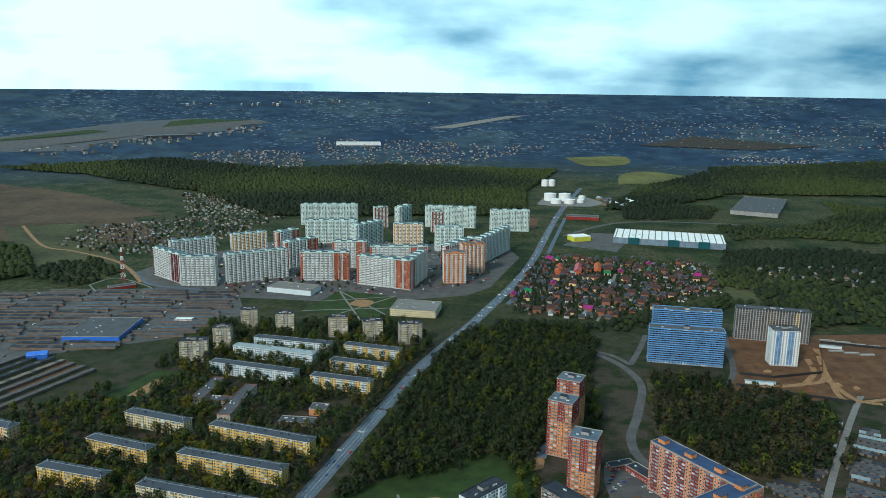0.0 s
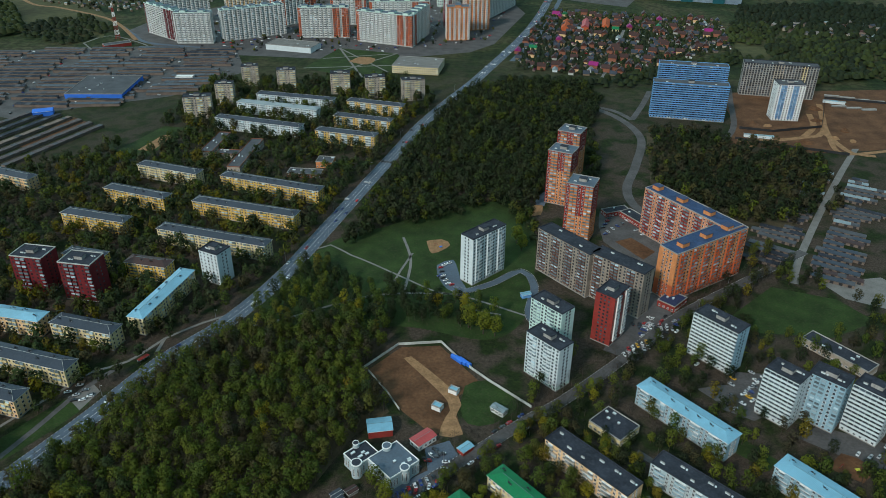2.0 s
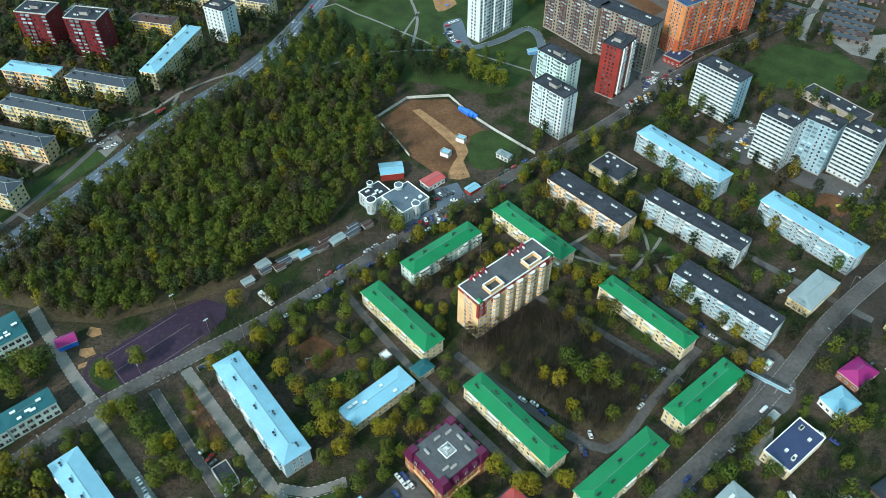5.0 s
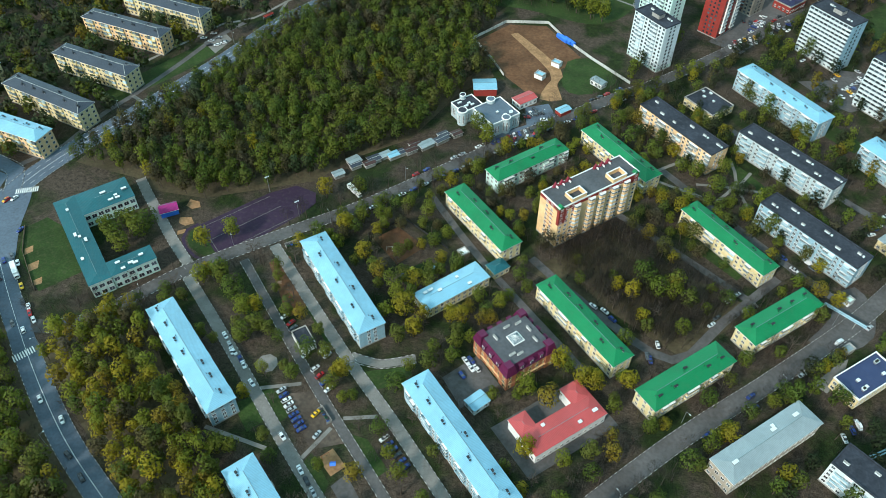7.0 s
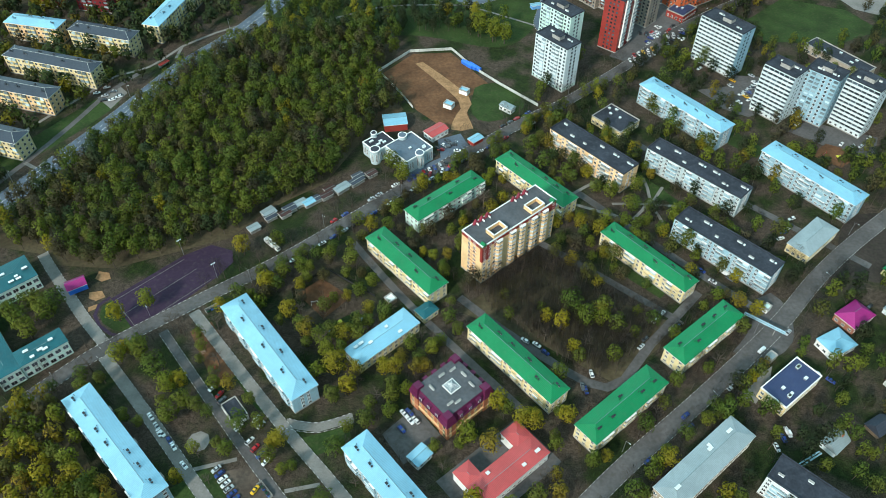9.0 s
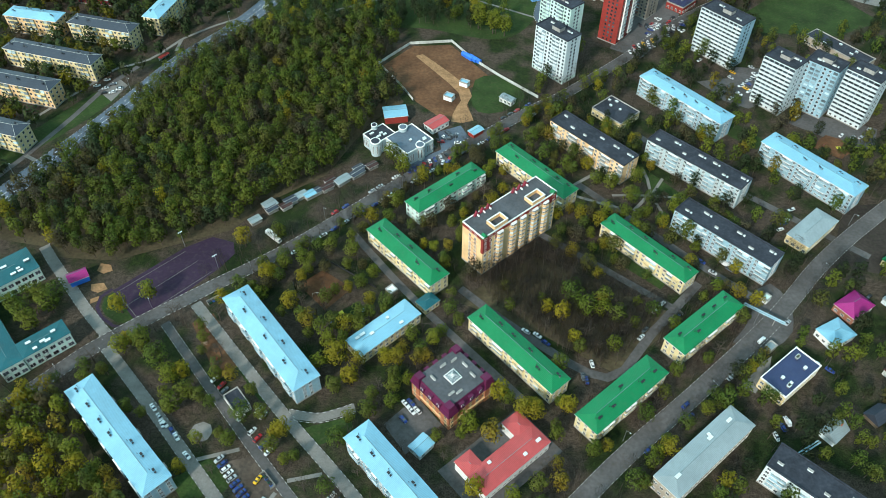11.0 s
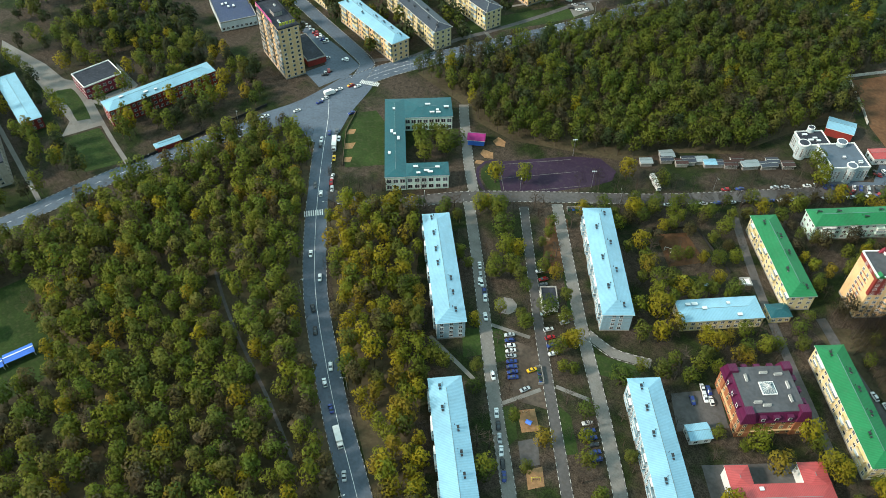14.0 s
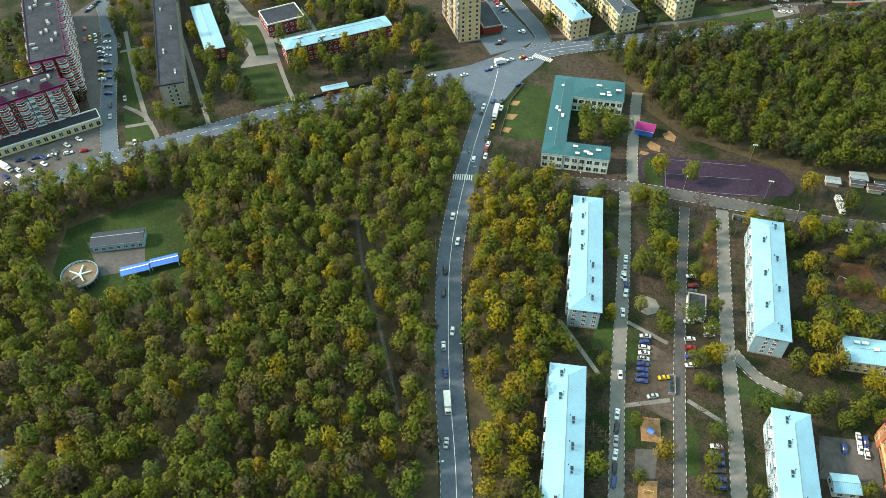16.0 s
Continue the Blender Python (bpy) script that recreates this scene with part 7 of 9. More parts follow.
# ---- fences and small things ----
def fence(label, pts, h=2.0, step=3.4, mat="stone", post="grey"):
    top = thing("fence", label, "fence", pts[0][0], pts[0][1])
    for (x0, y0), (x1, y1) in zip(pts, pts[1:]):
        n = max(1, round(math.dist((x0, y0), (x1, y1)) / step))
        a = math.atan2(y1 - y0, x1 - x0)
        l = math.dist((x0, y0), (x1, y1)) / n
        key = ("panel", round(l, 2), h, mat)
        if key not in WIN:
            g = Build()
            g.box(0.08, l - 0.08, -0.05, 0.05, 0.1, h, mat, True)
            WIN[key] = g.mesh("panel")
            g = Build()
            g.box(-0.09, 0.09, -0.09, 0.09, 0, h + 0.1, post)
            WIN[key, 1] = g.mesh("post")
        for i in range(n):
            m = Matrix.Translation((x0 - pts[0][0] + (x1 - x0) * i / n, y0 - pts[0][1] + (y1 - y0) * i / n, 0)) @ Matrix.Rotation(a, 4, "Z")
            o = part("panel", WIN[key], top)
            o.matrix_basis = m
            o = part("post", WIN[key, 1], top)
            o.matrix_basis = m


fence("pale concrete fence round a building plot", [(-62, 362), (-40, 388), (-11, 391), (4, 368), (20, 350), (44, 326)], 2.2)
fence("pale concrete fence round a building plot", [(-58, 360), (-44, 338), (-36, 323)], 2.2)
fence("dark metal fence beside the street", [(-332, 41), (-322, 86), (-314, 124)], 1.8, 3.0, "dark", "dark")
fence("low fence round the school lawn", [(-243, 112), (-262, 135), (-270, 152)], 1.2, 3.0, "wood", "wood")
for k in range(3):
    top = thing("container", "bright blue tarpaulin-covered container", "container", -0.5 + 2.6 * k, 372 - 1.6 * k, -48)
    g = Build()
    g.box(-5, 5, -1.2, 1.2, 0, 2.2, "tarp")
    part("body", g, top)
    g = Build()
    g.add([(-5.1, -1.3, 2.2), (5.1, -1.3, 2.2), (5.1, 1.3, 2.2), (-5.1, 1.3, 2.2), (-5.1, 0, 2.9), (5.1, 0, 2.9)], [(0, 1, 5, 4), (2, 3, 4, 5), (1, 2, 5), (3, 0, 4)], "tarp")
    part("cover", g, top)
hall("site_hut", "white and blue site cabin", -3, 340, -30, 6, 4, 3, "white", "roof_blue", win=False)
hall("site_hut", "white and blue site cabin", -13, 325, -30, 6, 4.5, 3, "white", "roof_blue", win=False)
hall("kiosk", "small kiosk with a blue roof", 3, 290, 42, 8, 5, 3, "red", "roof_blue", "gable", win=False)
hall("play_house", "purple-roofed play house with blue walls", -199.7, 172.9, 32, 9, 6.5, 3.4, "tarp", "roof_magenta", "gable", win=False, pitch=0.7)
hall("gazebo", "white square canopy in the kindergarten garden", -42, 165, 42, 4.5, 4.5, 2.8, "wood", "white", win=False)
hall("kiosk", "long red kiosk with a light blue roof", -328, 65, 72, 14, 4, 3.2, "red", "roof_blue", "hip", win=False)
hall("bank_building", "low pale building with a dark blue roof", -408, 180, -28, 36, 24, 6, "panel", "roof_navy", units=4, seed=61)
hall("shop", "low dark-roofed shop with a red front", -336, 178, -20.7, 30, 12, 4, "red", "bitumen", win=False)
# recreation clearing in the wood
hall("club_house", "long pale club house with a grey roof", -287, -72, 62, 22, 8, 4, "sky", "roof_grey", "gable", pitch=0.3)
for x, y in ((-265.5, -73), (-262.5, -61)):
    top = thing("shelter", "open shelter with a bright blue roof", "shelter", x, y, 72)
    g = Build()
    g.add([(-6, -2.6, 2.8), (6, -2.6, 2.8), (6, 2.6, 2.8), (-6, 2.6, 2.8), (-6, 0, 3.6), (6, 0, 3.6)], [(0, 1, 5, 4), (2, 3, 4, 5), (1, 2, 5), (3, 0, 4), (3, 2, 1, 0)], "tarp")
    part("roof", g, top)
    g = Build()
    g.box(-6, 6, -0.25, 0.25, 3.55, 3.68, "white")
    part("ridge_cap", g, top, "white ridge strip")
    for u in (-5.6, 5.6):
        for v in (-2.3, 2.3):
            g = Build()
            g.box(u - 0.1, u + 0.1, v - 0.1, v + 0.1, 0, 2.8, "white")
            part("post", g, top)
top = thing("carousel", "round blue-railed amusement ride with a brown deck", "carousel", -276, -93)
ring = [(7.5 * math.cos(k * math.pi / 12), 7.5 * math.sin(k * math.pi / 12)) for k in range(24)]
g = Build()
g.prism(ring, 2.6, 3.0, "wood")
part("deck", g, top)
for k in range(24):
    (x0, y0), (x1, y1) = ring[k], ring[(k + 1) % 24]
    g = Build()
    g.tube((x0, y0, 0), (x0, y0, 4.2), 0.12, 0.12, "tarp", 5)
    part("post", g, top)
    g = Build()
    g.tube((x0, y0, 4.2), (x1, y1, 4.2), 0.12, 0.12, "sky", 5)
    g.tube((x0, y0, 3.6), (x1, y1, 3.6), 0.08, 0.08, "sky", 5)
    part("rail", g, top)
for k in range(5):
    g = Build()
    a = k * 1.25
    g.tube((0, 0, 3.2), (5 * math.cos(a), 5 * math.sin(a), 3.8), 0.5, 0.25, "mint", 5)
    part("arm", g, top)
# maroon block with rounded bays and a shop base
def bay_stack(r, floors, fh=2.85):
    """A stack of rounded bays: brick parapets, glazing, white slab edges."""
    g = Build()
    for f in range(floors):
        for z0, z1, k, m in ((0, 1.15, 1.0, "red"), (1.15, 1.35, 1.03, "white"), (1.35, 2.55, 0.94, "glass_blue" if f % 3 else "glass"), (2.55, fh, 1.03, "white")):
            g.prism([(r * k * math.cos(q * math.pi / 7), r * k * math.sin(q * math.pi / 7)) for q in range(14)], f * fh + z0, f * fh + z1, m)
        for q in range(0, 14, 2):
            x, y = r * 0.96 * math.cos(q * math.pi / 7), r * 0.96 * math.sin(q * math.pi / 7)
            g.tube((x, y, f * fh + 1.3), (x, y, f * fh + 2.6), 0.1, 0.1, "white", 4)
    g.prism([(r * 1.06 * math.cos(q * math.pi / 7), r * 1.06 * math.sin(q * math.pi / 7)) for q in range(14)], floors * fh, floors * fh + 0.4, "roof_plum")
    return g.mesh("bay")


def mat_line(top, L, W, H, seed):
    """White ducts and dark hatches strewn over a flat roof."""
    rng = random.Random(seed)
    for i in range(int(L / 5)):
        u, v = rng.uniform(-0.46, 0.46) * L, rng.uniform(-0.36, 0.36) * W
        a, b = rng.choice(((1.4, 0.5), (0.5, 1.4), (0.8, 0.8)))
        g = Build()
        g.box(u - a, u + a, v - b, v + b, H + 0.12, H + 1.1, rng.choice(("panel", "panel", "stone", "sky")))
        g.box(u - a - 0.1, u + a + 0.1, v - b - 0.1, v + b + 0.1, H + 1.1, H + 1.2, "grey", True)
        part("roof_duct", g, top)


upper = flats("apartment_tower", "maroon and cream brick block with rounded glazed bays", -455, -45.5, -13.4, 96, 18, 27, 9, "red", "bitumen", detail=1, seed=190, balcony="white", bay=2.9, edge="roof_plum", vents=False)
lower = flats("apartment_tower", "maroon brick block with rounded white bays above shops", -399, -86, 87, 60, 17, 22, 7, "red", "bitumen", detail=1, seed=191, balcony="white", bay=2.9, edge="roof_plum", vents=False)
mat_line(upper, 96, 18, 27, 5)
mat_line(lower, 60, 17, 22, 6)
BAY9, BAY7 = bay_stack(2.5, 9), bay_stack(2.5, 7)
for k in range(11):
    o = part("bay", BAY9, upper, "rounded red and white glazed bay")
    o.matrix_basis = pose(-43 + 8.4 * k, 9.2, 0.8)
for v in (-6.5, 0, 6.5):
    o = part("bay", BAY9, upper, "rounded red and white glazed bay")
    o.matrix_basis = pose(48.2, v, 0.8)
for k in range(7):
    o = part("bay", BAY7, lower, "rounded red and white glazed bay")
    o.matrix_basis = pose(-26 + 8.6 * k, -8.7, 1.6)
for u in (30, 24):
    o = part("bay", BAY7, lower, "rounded red and white glazed bay")
    o.matrix_basis = pose(u, 5.0 if u < 30 else -4, 1.6)
for k in range(5):
    g = Build()
    u = -22 + 11 * k
    g.add([(u - 3, -8.6, 22), (u + 3, -8.6, 22), (u + 2.2, -6.0, 25), (u - 2.2, -6.0, 25), (u - 3, -3.4, 22), (u + 3, -3.4, 22)], [(0, 1, 2, 3), (5, 4, 3, 2), (1, 5, 2), (4, 0, 3)], "roof_plum")
    part("roof_gable", g, lower, "plum metal roof gable")
hall("shop_building", "cream shop building with arched windows and a dark roof", -384.5, -79, 84, 64, 9, 4.5, "cream", "bitumen", win=True, edge="white", pane=(1.9, 2.4), bay=3.6)
# small courtyard things
patch("plaza", "grey octagonal paved place", [(-120 + 5 * math.cos(k * math.pi / 4), 88 + 5 * math.sin(k * math.pi / 4)) for k in range(8)], 0.05, "concrete")
patch("sand", "orange sand of a play area", [(-86, 47), (-81, 52), (-74, 45), (-79, 40)], 0.045, "sand", rounded=True)
patch("sand", "orange sand of a small play area", [(-69, 28), (-65, 33), (-60, 27), (-64, 22)], 0.045, "sand", rounded=True)
patch("sports_pad", "small dark asphalt play pad", [(-78, 36), (-73, 42), (-66, 33), (-71, 28)], 0.045, "asphalt_old")
patch("lawn", "small lawn beside a drive", [(-118, 73), (-112, 75), (-103, 64), (-106, 60)], 0.037, "lawn", keep=False)
patch("lawn", "small lawn beside a drive", [(-92, 43), (-89, 49), (-79, 37), (-80, 30)], 0.03, "lawn", keep=False)
patch("lawn", "small lawn between drives", [(-79, 60), (-68, 58), (-57, 46), (-62, 41)], 0.03, "lawn", keep=False)
patch("lawn", "lawn before a blue-roofed house", [(-76, 90), (-57, 96), (-54, 88), (-69, 82)], 0.03, "lawn", keep=False)
patch("lawn", "lawn in a kindergarten garden", [(-76.4, 147.1), (-59, 158.6), (-50.6, 154.3), (-66.6, 141.9)], 0.035, "lawn")
patch("lawn", "green lawn between flats", [(62, 196), (92, 168), (98, 174), (70, 203)], 0.03, "lawn", keep=False)
patch("lawn", "green lawn between flats", [(88, 258), (112, 230), (118, 236), (96, 264)], 0.03, "lawn", keep=False)
patch("lawn", "green lawn between eastern flats", [(146, 300), (170, 276), (178, 284), (158, 308)], 0.03, "lawn", keep=False)
for pts in ([(-93, 45), (-84, 61)], [(-136, 54), (-108, 48)], [(-120, 75), (-102, 80)], [(-80, 66), (-66, 69)], [(-174, 137), (-190, 153.5), (-206, 172), (-218, 186), (-226, 196)]):
    road("footpath", "narrow paved footpath", pts, 1.8 if len(pts) < 3 else 5, 0.05, "concrete", kerbs=len(pts) > 2, category="path")
for pts in ([(-178.5, 165), (-163.5, 148.2)], [(-178.5, 165), (-151, 192.5)], [(-163.5, 148.2), (-134, 179)], [(-171, 157), (-143, 186)], [(-174.5, 160), (-170, 155)]):
    road("pitch_line", "pale worn boundary line of a sports pitch", pts, 0.22, 0.062, "concrete", kerbs=False, category="line")
patch("yard_earth", "bare brown earth between drives", [(-137, 146), (-128, 152), (-108, 124), (-118, 114)], 0.03, "dirt", keep=False)
patch("lawn", "lawn strip beside flats", [(-112, 122), (-98, 104), (-90, 100), (-100, 118)], 0.03, "lawn", keep=False)
patch("lawn", "lawn before blue-roofed flats", [(-128, 66), (-114, 76), (-106, 68), (-118, 54)], 0.03, "lawn", keep=False)
patch("play_ground", "bare earth play ground", [(-89, 170), (-78, 180), (-62, 168), (-74, 154)], 0.03, "dirt", keep=False)
road("footpath", "crossing paths over a worn green", [(30, 250), (56, 236), (80, 226)], 2.0, 0.04, "concrete", kerbs=False, category="path")
road("footpath", "crossing paths over a worn green", [(40, 226), (52, 240), (76, 258)], 2.0, 0.045, "concrete", kerbs=False, category="path")


def play_thing(label, x, y, ang, mat, kind):
    """Small play equipment: a hut with a roof, a table with benches or a bow frame."""
    top = thing("play_equipment", label, "play equipment", x, y, ang)
    g = Build()
    if kind == "hut":
        for u in (-0.9, 0.9):
            for v in (-0.7, 0.7):
                g.box(u - 0.06, u + 0.06, v - 0.06, v + 0.06, 0, 1.9, "wood")
        part("post_frame", g, top)
        g = Build()
        g.add([(-1.2, -1, 1.9), (1.2, -1, 1.9), (1.2, 1, 1.9), (-1.2, 1, 1.9), (-1.2, 0, 2.6), (1.2, 0, 2.6)], [(0, 1, 5, 4), (2, 3, 4, 5), (1, 2, 5), (3, 0, 4), (3, 2, 1, 0)], mat)
        part("roof", g, top)
    elif kind == "table":
        g.box(-1.1, 1.1, -0.45, 0.45, 0.65, 0.75, mat, True)
        g.box(-0.9, -0.8, -0.3, 0.3, 0, 0.65, "wood")
        g.box(0.8, 0.9, -0.3, 0.3, 0, 0.65, "wood")
        part("tabletop", g, top)
        for v in (-0.9, 0.9):
            g = Build()
            g.box(-1.1, 1.1, v - 0.16, v + 0.16, 0.38, 0.46, mat, True)
            g.box(-0.1, 0.1, v - 0.1, v + 0.1, 0, 0.38, "wood")
            part("bench", g, top)
    else:
        for u in (-1.6, 1.6):
            g.tube((u, -0.8, 0), (u, 0, 2.2), 0.06, 0.06, mat, 5)
            g.tube((u, 0.8, 0), (u, 0, 2.2), 0.06, 0.06, mat, 5)
        g.tube((-1.7, 0, 2.2), (1.7, 0, 2.2), 0.07, 0.07, mat, 5)
        part("frame", g, top)
        for u in (-0.8, 0.6):
            g = Build()
            g.box(u - 0.25, u + 0.25, -0.12, 0.12, 0.5, 0.56, "dark", True)
            g.tube((u - 0.22, 0, 0.55), (u - 0.22, 0, 2.2), 0.02, 0.02, "steel", 4)
            g.tube((u + 0.22, 0, 0.55), (u + 0.22, 0, 2.2), 0.02, 0.02, "steel", 4)
            part("swing", g, top)


for x, y, a, m, k, lab in ((-65.9, 151, 42, "curtain_sign", "hut", "small play hut with a yellow roof"), (-63, 149.5, 42, "curtain_sign", "table", "yellow play table with benches"), (-69.8, 146.4, 30, "tarp", "hut", "small play hut with a blue roof"), (-55.5, 154.3, 42, "sky", "table", "pale blue play table with benches"), (-79.4, 163.3, 10, "white", "swing", "white steel swing frame"), (-72, 168, 50, "red", "swing", "red steel swing frame"), (-83, 48, 40, "red", "swing", "red steel swing frame on sand"), (-79, 44.5, 10, "tarp", "hut", "small play hut with a blue roof"), (-64, 27, 40, "curtain_sign", "swing", "yellow steel swing frame on sand"), (-128, 134, 20, "wood", "table", "wooden table with benches"), (-120, 124, 50, "red", "hut", "small play hut with a red roof"), (211, 279, 40, "red", "swing", "red steel swing frame"), (218, 276, 10, "curtain_sign", "hut", "small play hut with a yellow roof"), (-16, 526, 20, "red", "swing", "red steel swing frame"), (-12, 521, 20, "tarp", "hut", "small play hut with a blue roof")):
    play_thing(lab, x, y, a, m, k)
for x, y in ((-152, 196), (-131, 180)):
    top = thing("floodlight_mast", "tall grey floodlight mast beside a sports pitch", "lamp", x, y, 42)
    g = Build()
    g.tube((0, 0, 0), (0, 0, 11), 0.14, 0.08, "steel", 6)
    part("pole", g, top)
    g = Build()
    g.box(-1.2, 1.2, -0.15, 0.15, 10.8, 11.1, "steel", True)
    part("cross_bar", g, top)
    for u in (-0.9, 0, 0.9):
        g = Build()
        g.box(u - 0.25, u + 0.25, -0.4, -0.15, 10.6, 11.1, "panel", True)
        part("floodlight", g, top)
fence("dark green metal fence round a kindergarten garden", [(-86, 150), (-92, 172), (-76, 186), (-50, 168)], 1.5, 3.0, "dark", "dark")
road("service_lane", "worn asphalt lane between old houses and the main road", [(-302.6, 192.5), (-281.5, 217.3), (-277.4, 232.4), (-271.8, 250.4), (-262.3, 269.9), (-247.9, 304.3), (-235.0, 339.1), (-221.2, 361.4)], 3.6, 0.05, "asphalt_old", kerbs=False)
for pts in [[(-263.0, 268.5), (-245.3, 257.7)], [(-270.8, 233.6), (-260.3, 239.1), (-256.6, 238.9)]]:
    road("footpath", "pale paved path from a lane to the main road", pts, 2.4, 0.056, "concrete", kerbs=False, category="path")
patch("car_park", "pale gravel car park beside the main road", [(-240.9, 333.2), (-229.1, 345.0), (-222.8, 338.8), (-228.4, 321.3)], 0.046, "concrete")
# rubbish yards with bins
for x, y, a in ((-128.5, 160, 38), (-88, 66, -48), (8, 214, 41), (96, 150, 40)):
    top = thing("bin_shelter", "low concrete bin shelter with waste containers", "bin shelter", x, y, a)
    for u0, u1, v0, v1 in ((-4, 4, 1.2, 1.35), (-4.15, -4, -1.2, 1.35), (4, 4.15, -1.2, 1.35)):
        g = Build()
        g.box(u0, u1, v0, v1, 0, 1.6, "grey")
        part("wall", g, top)
    for k in range(4):
        g = Build()
        u = -2.8 + 1.8 * k
        g.box(u - 0.6, u + 0.6, -0.5, 0.6, 0.1, 1.2, "tarp" if k % 2 else "roof_green", True)
        g.box(u - 0.65, u + 0.65, -0.55, 0.65, 1.2, 1.3, "dark", True)
        part("waste_container", g, top)
# bus stops on the main road
for x, y, a, m in ((-206.4, 369.7, 58, "red"), (-147.4, 436.3, 66, "stone")):
    top = thing("bus_stop", "roadside bus shelter with a %s roof" % ("red" if m == "red" else "pale"), "bus stop", x, y, a)
    g = Build()
    g.box(-4, 4, -1.4, 1.4, 2.5, 2.75, m, True)
    part("roof", g, top)
    g = Build()
    g.box(-3.8, 3.8, 1.1, 1.25, 0, 2.5, "panel")
    part("back_wall", g, top)
    for u in (-3.7, 0, 3.7):
        g = Build()
        g.box(u - 0.08, u + 0.08, -1.2, -1.04, 0, 2.5, "steel")
        part("post", g, top)
for pts in ([(-200.4, 394.1), (-216.7, 368.5), (-235.6, 357.7), (-246, 343)], [(-200.4, 394.1), (-180, 412.4), (-160, 425)], [(-200.4, 394.1), (-201, 379)], [(-245, 343), (-262, 318), (-280, 290)]):
    road("footpath", "trodden dirt path beside the main road", pts, 2.2, 0.05, "concrete", kerbs=False, category="path")


def lamp_model():
    top = tagged(new("street_lamp"), "grey steel street lamp on a tall pole", "lamp", "street lamps")
    g = Build()
    g.tube((0, 0, 0), (0, 0, 9), 0.11, 0.07, "steel", 6)
    part("pole", g, top)
    g = Build()
    g.tube((0, 0, 9), (1.7, 0, 9.4), 0.05, 0.04, "steel", 5)
    part("arm", g, top)
    g = Build()
    g.box(1.6, 2.3, -0.15, 0.15, 9.3, 9.45, "panel", True)
    part("head", g, top)
    return top


lamp = lamp_model()
for pts, w in list(STRIPS)[:5]:
    for s in (1, -1):
        c = smooth(sides(pts, s * (w / 2 + 1.2)), 200)[::5]
        for i in range(1, len(c) - 1):
            if c[i][1] < 1000 and (i + (s > 0)) % 2:
                (x0, y0), (x1, y1) = c[i], c[i + 1]
                copy_thing(lamp, pose(*c[i], 0, 0, 0, math.degrees(math.atan2(y1 - y0, x1 - x0)) - 90 * s))
for ch in (*lamp.children, lamp):
    bpy.data.objects.remove(ch)
top = thing("radio_mast", "red and white lattice mast on a fenced mound", "mast", -535, 1198)
for k in range(8):
    g = Build()
    r0, r1 = 4.2 - 0.4 * k, 4.2 - 0.4 * (k + 1)
    for q in range(4):
        a, b = q * math.pi / 2 + 0.8, (q + 1) * math.pi / 2 + 0.8
        p = lambda r, t, z: (r * math.cos(t), r * math.sin(t), z)
        m = "white" if k % 2 else "red"
        g.tube(p(r0, a, k * 7), p(r1, a, k * 7 + 7), 0.3, 0.3, m, 4)
        g.tube(p(r0, a, k * 7), p(r1, b, k * 7 + 7), 0.18, 0.18, m, 4)
        g.tube(p(r0, a, k * 7), p(r0, b, k * 7), 0.18, 0.18, m, 4)
    part("lattice_section", g, top)


# ---- airport and further open land ----
patch("airport_apron", "grey airport apron on the far plain", [(-1718, 2920), (-1443, 3051), (-1492, 3193), (-1276, 3499), (-995, 3716), (-1039, 3959), (-1288, 3946), (-1540, 3765), (-1895, 3235)], 1.0, "bitumen_grey", keep=False)
patch("airport_grass", "green strip along a runway", [(-1863, 3177), (-1505, 3675), (-1280, 3920), (-1006, 3969), (-1439, 3590), (-1836, 3130)], 3.0, "lawn", keep=False)
hall("far_hall", "dark long terminal hall on the far plain", -1240, 3480, 35, 260, 50, 9, "bitumen_grey", "roof_grey", win=False)
bpy.data.objects["far_hall.001"].location.z = rise(-1240, 3480) - 2
patch("field", "dull dark garden plots on the plain", [(880, 3437), (1193, 3626), (1636, 3299), (1346, 3255)], 2.0, "mud", keep=False)
patch("meadow", "rough green scrub land", [(470, 1239), (529, 1350), (609, 1457), (691, 1424), (584, 1272), (706, 1173), (606, 988), (551, 1081), (430, 1097)], 0.1, "moor", keep=False)
patch("building_site", "red-brown earth of a levelled building plot", [(482, 917), (556, 895), (477, 748), (430, 748), (435, 819)], 0.08, "dirt")
road("dirt_track", "pale sand track through a building site", [(447, 846), (430, 790), (420, 735), (474, 742), (540, 760)], 6, 0.12, "sand", kerbs=False)
road("driveway", "asphalt access road beside blue flats", [(305, 770), (331, 818), (356, 906), (372, 960)], 7, 0.09, "asphalt_old", kerbs=False)
road("driveway", "asphalt road from the cottages to blue flats", [(160, 892), (198, 868), (215, 835)], 7, 0.07, "asphalt_old", kerbs=False)
road("driveway", "asphalt road before blue flats", [(215, 835), (240, 890), (262, 945)], 7, 0.075, "asphalt_old", kerbs=False)
fence("dark hoarding round a building site", [(318, 775), (361, 753), (404, 737), (425, 728)], 3.0, 9.0, "dark", "dark")
fence("dark hoarding round a building site", [(334, 808), (369, 797), (432, 813), (450, 850), (482, 920), (556, 898)], 3.0, 9.0, "dark", "dark")
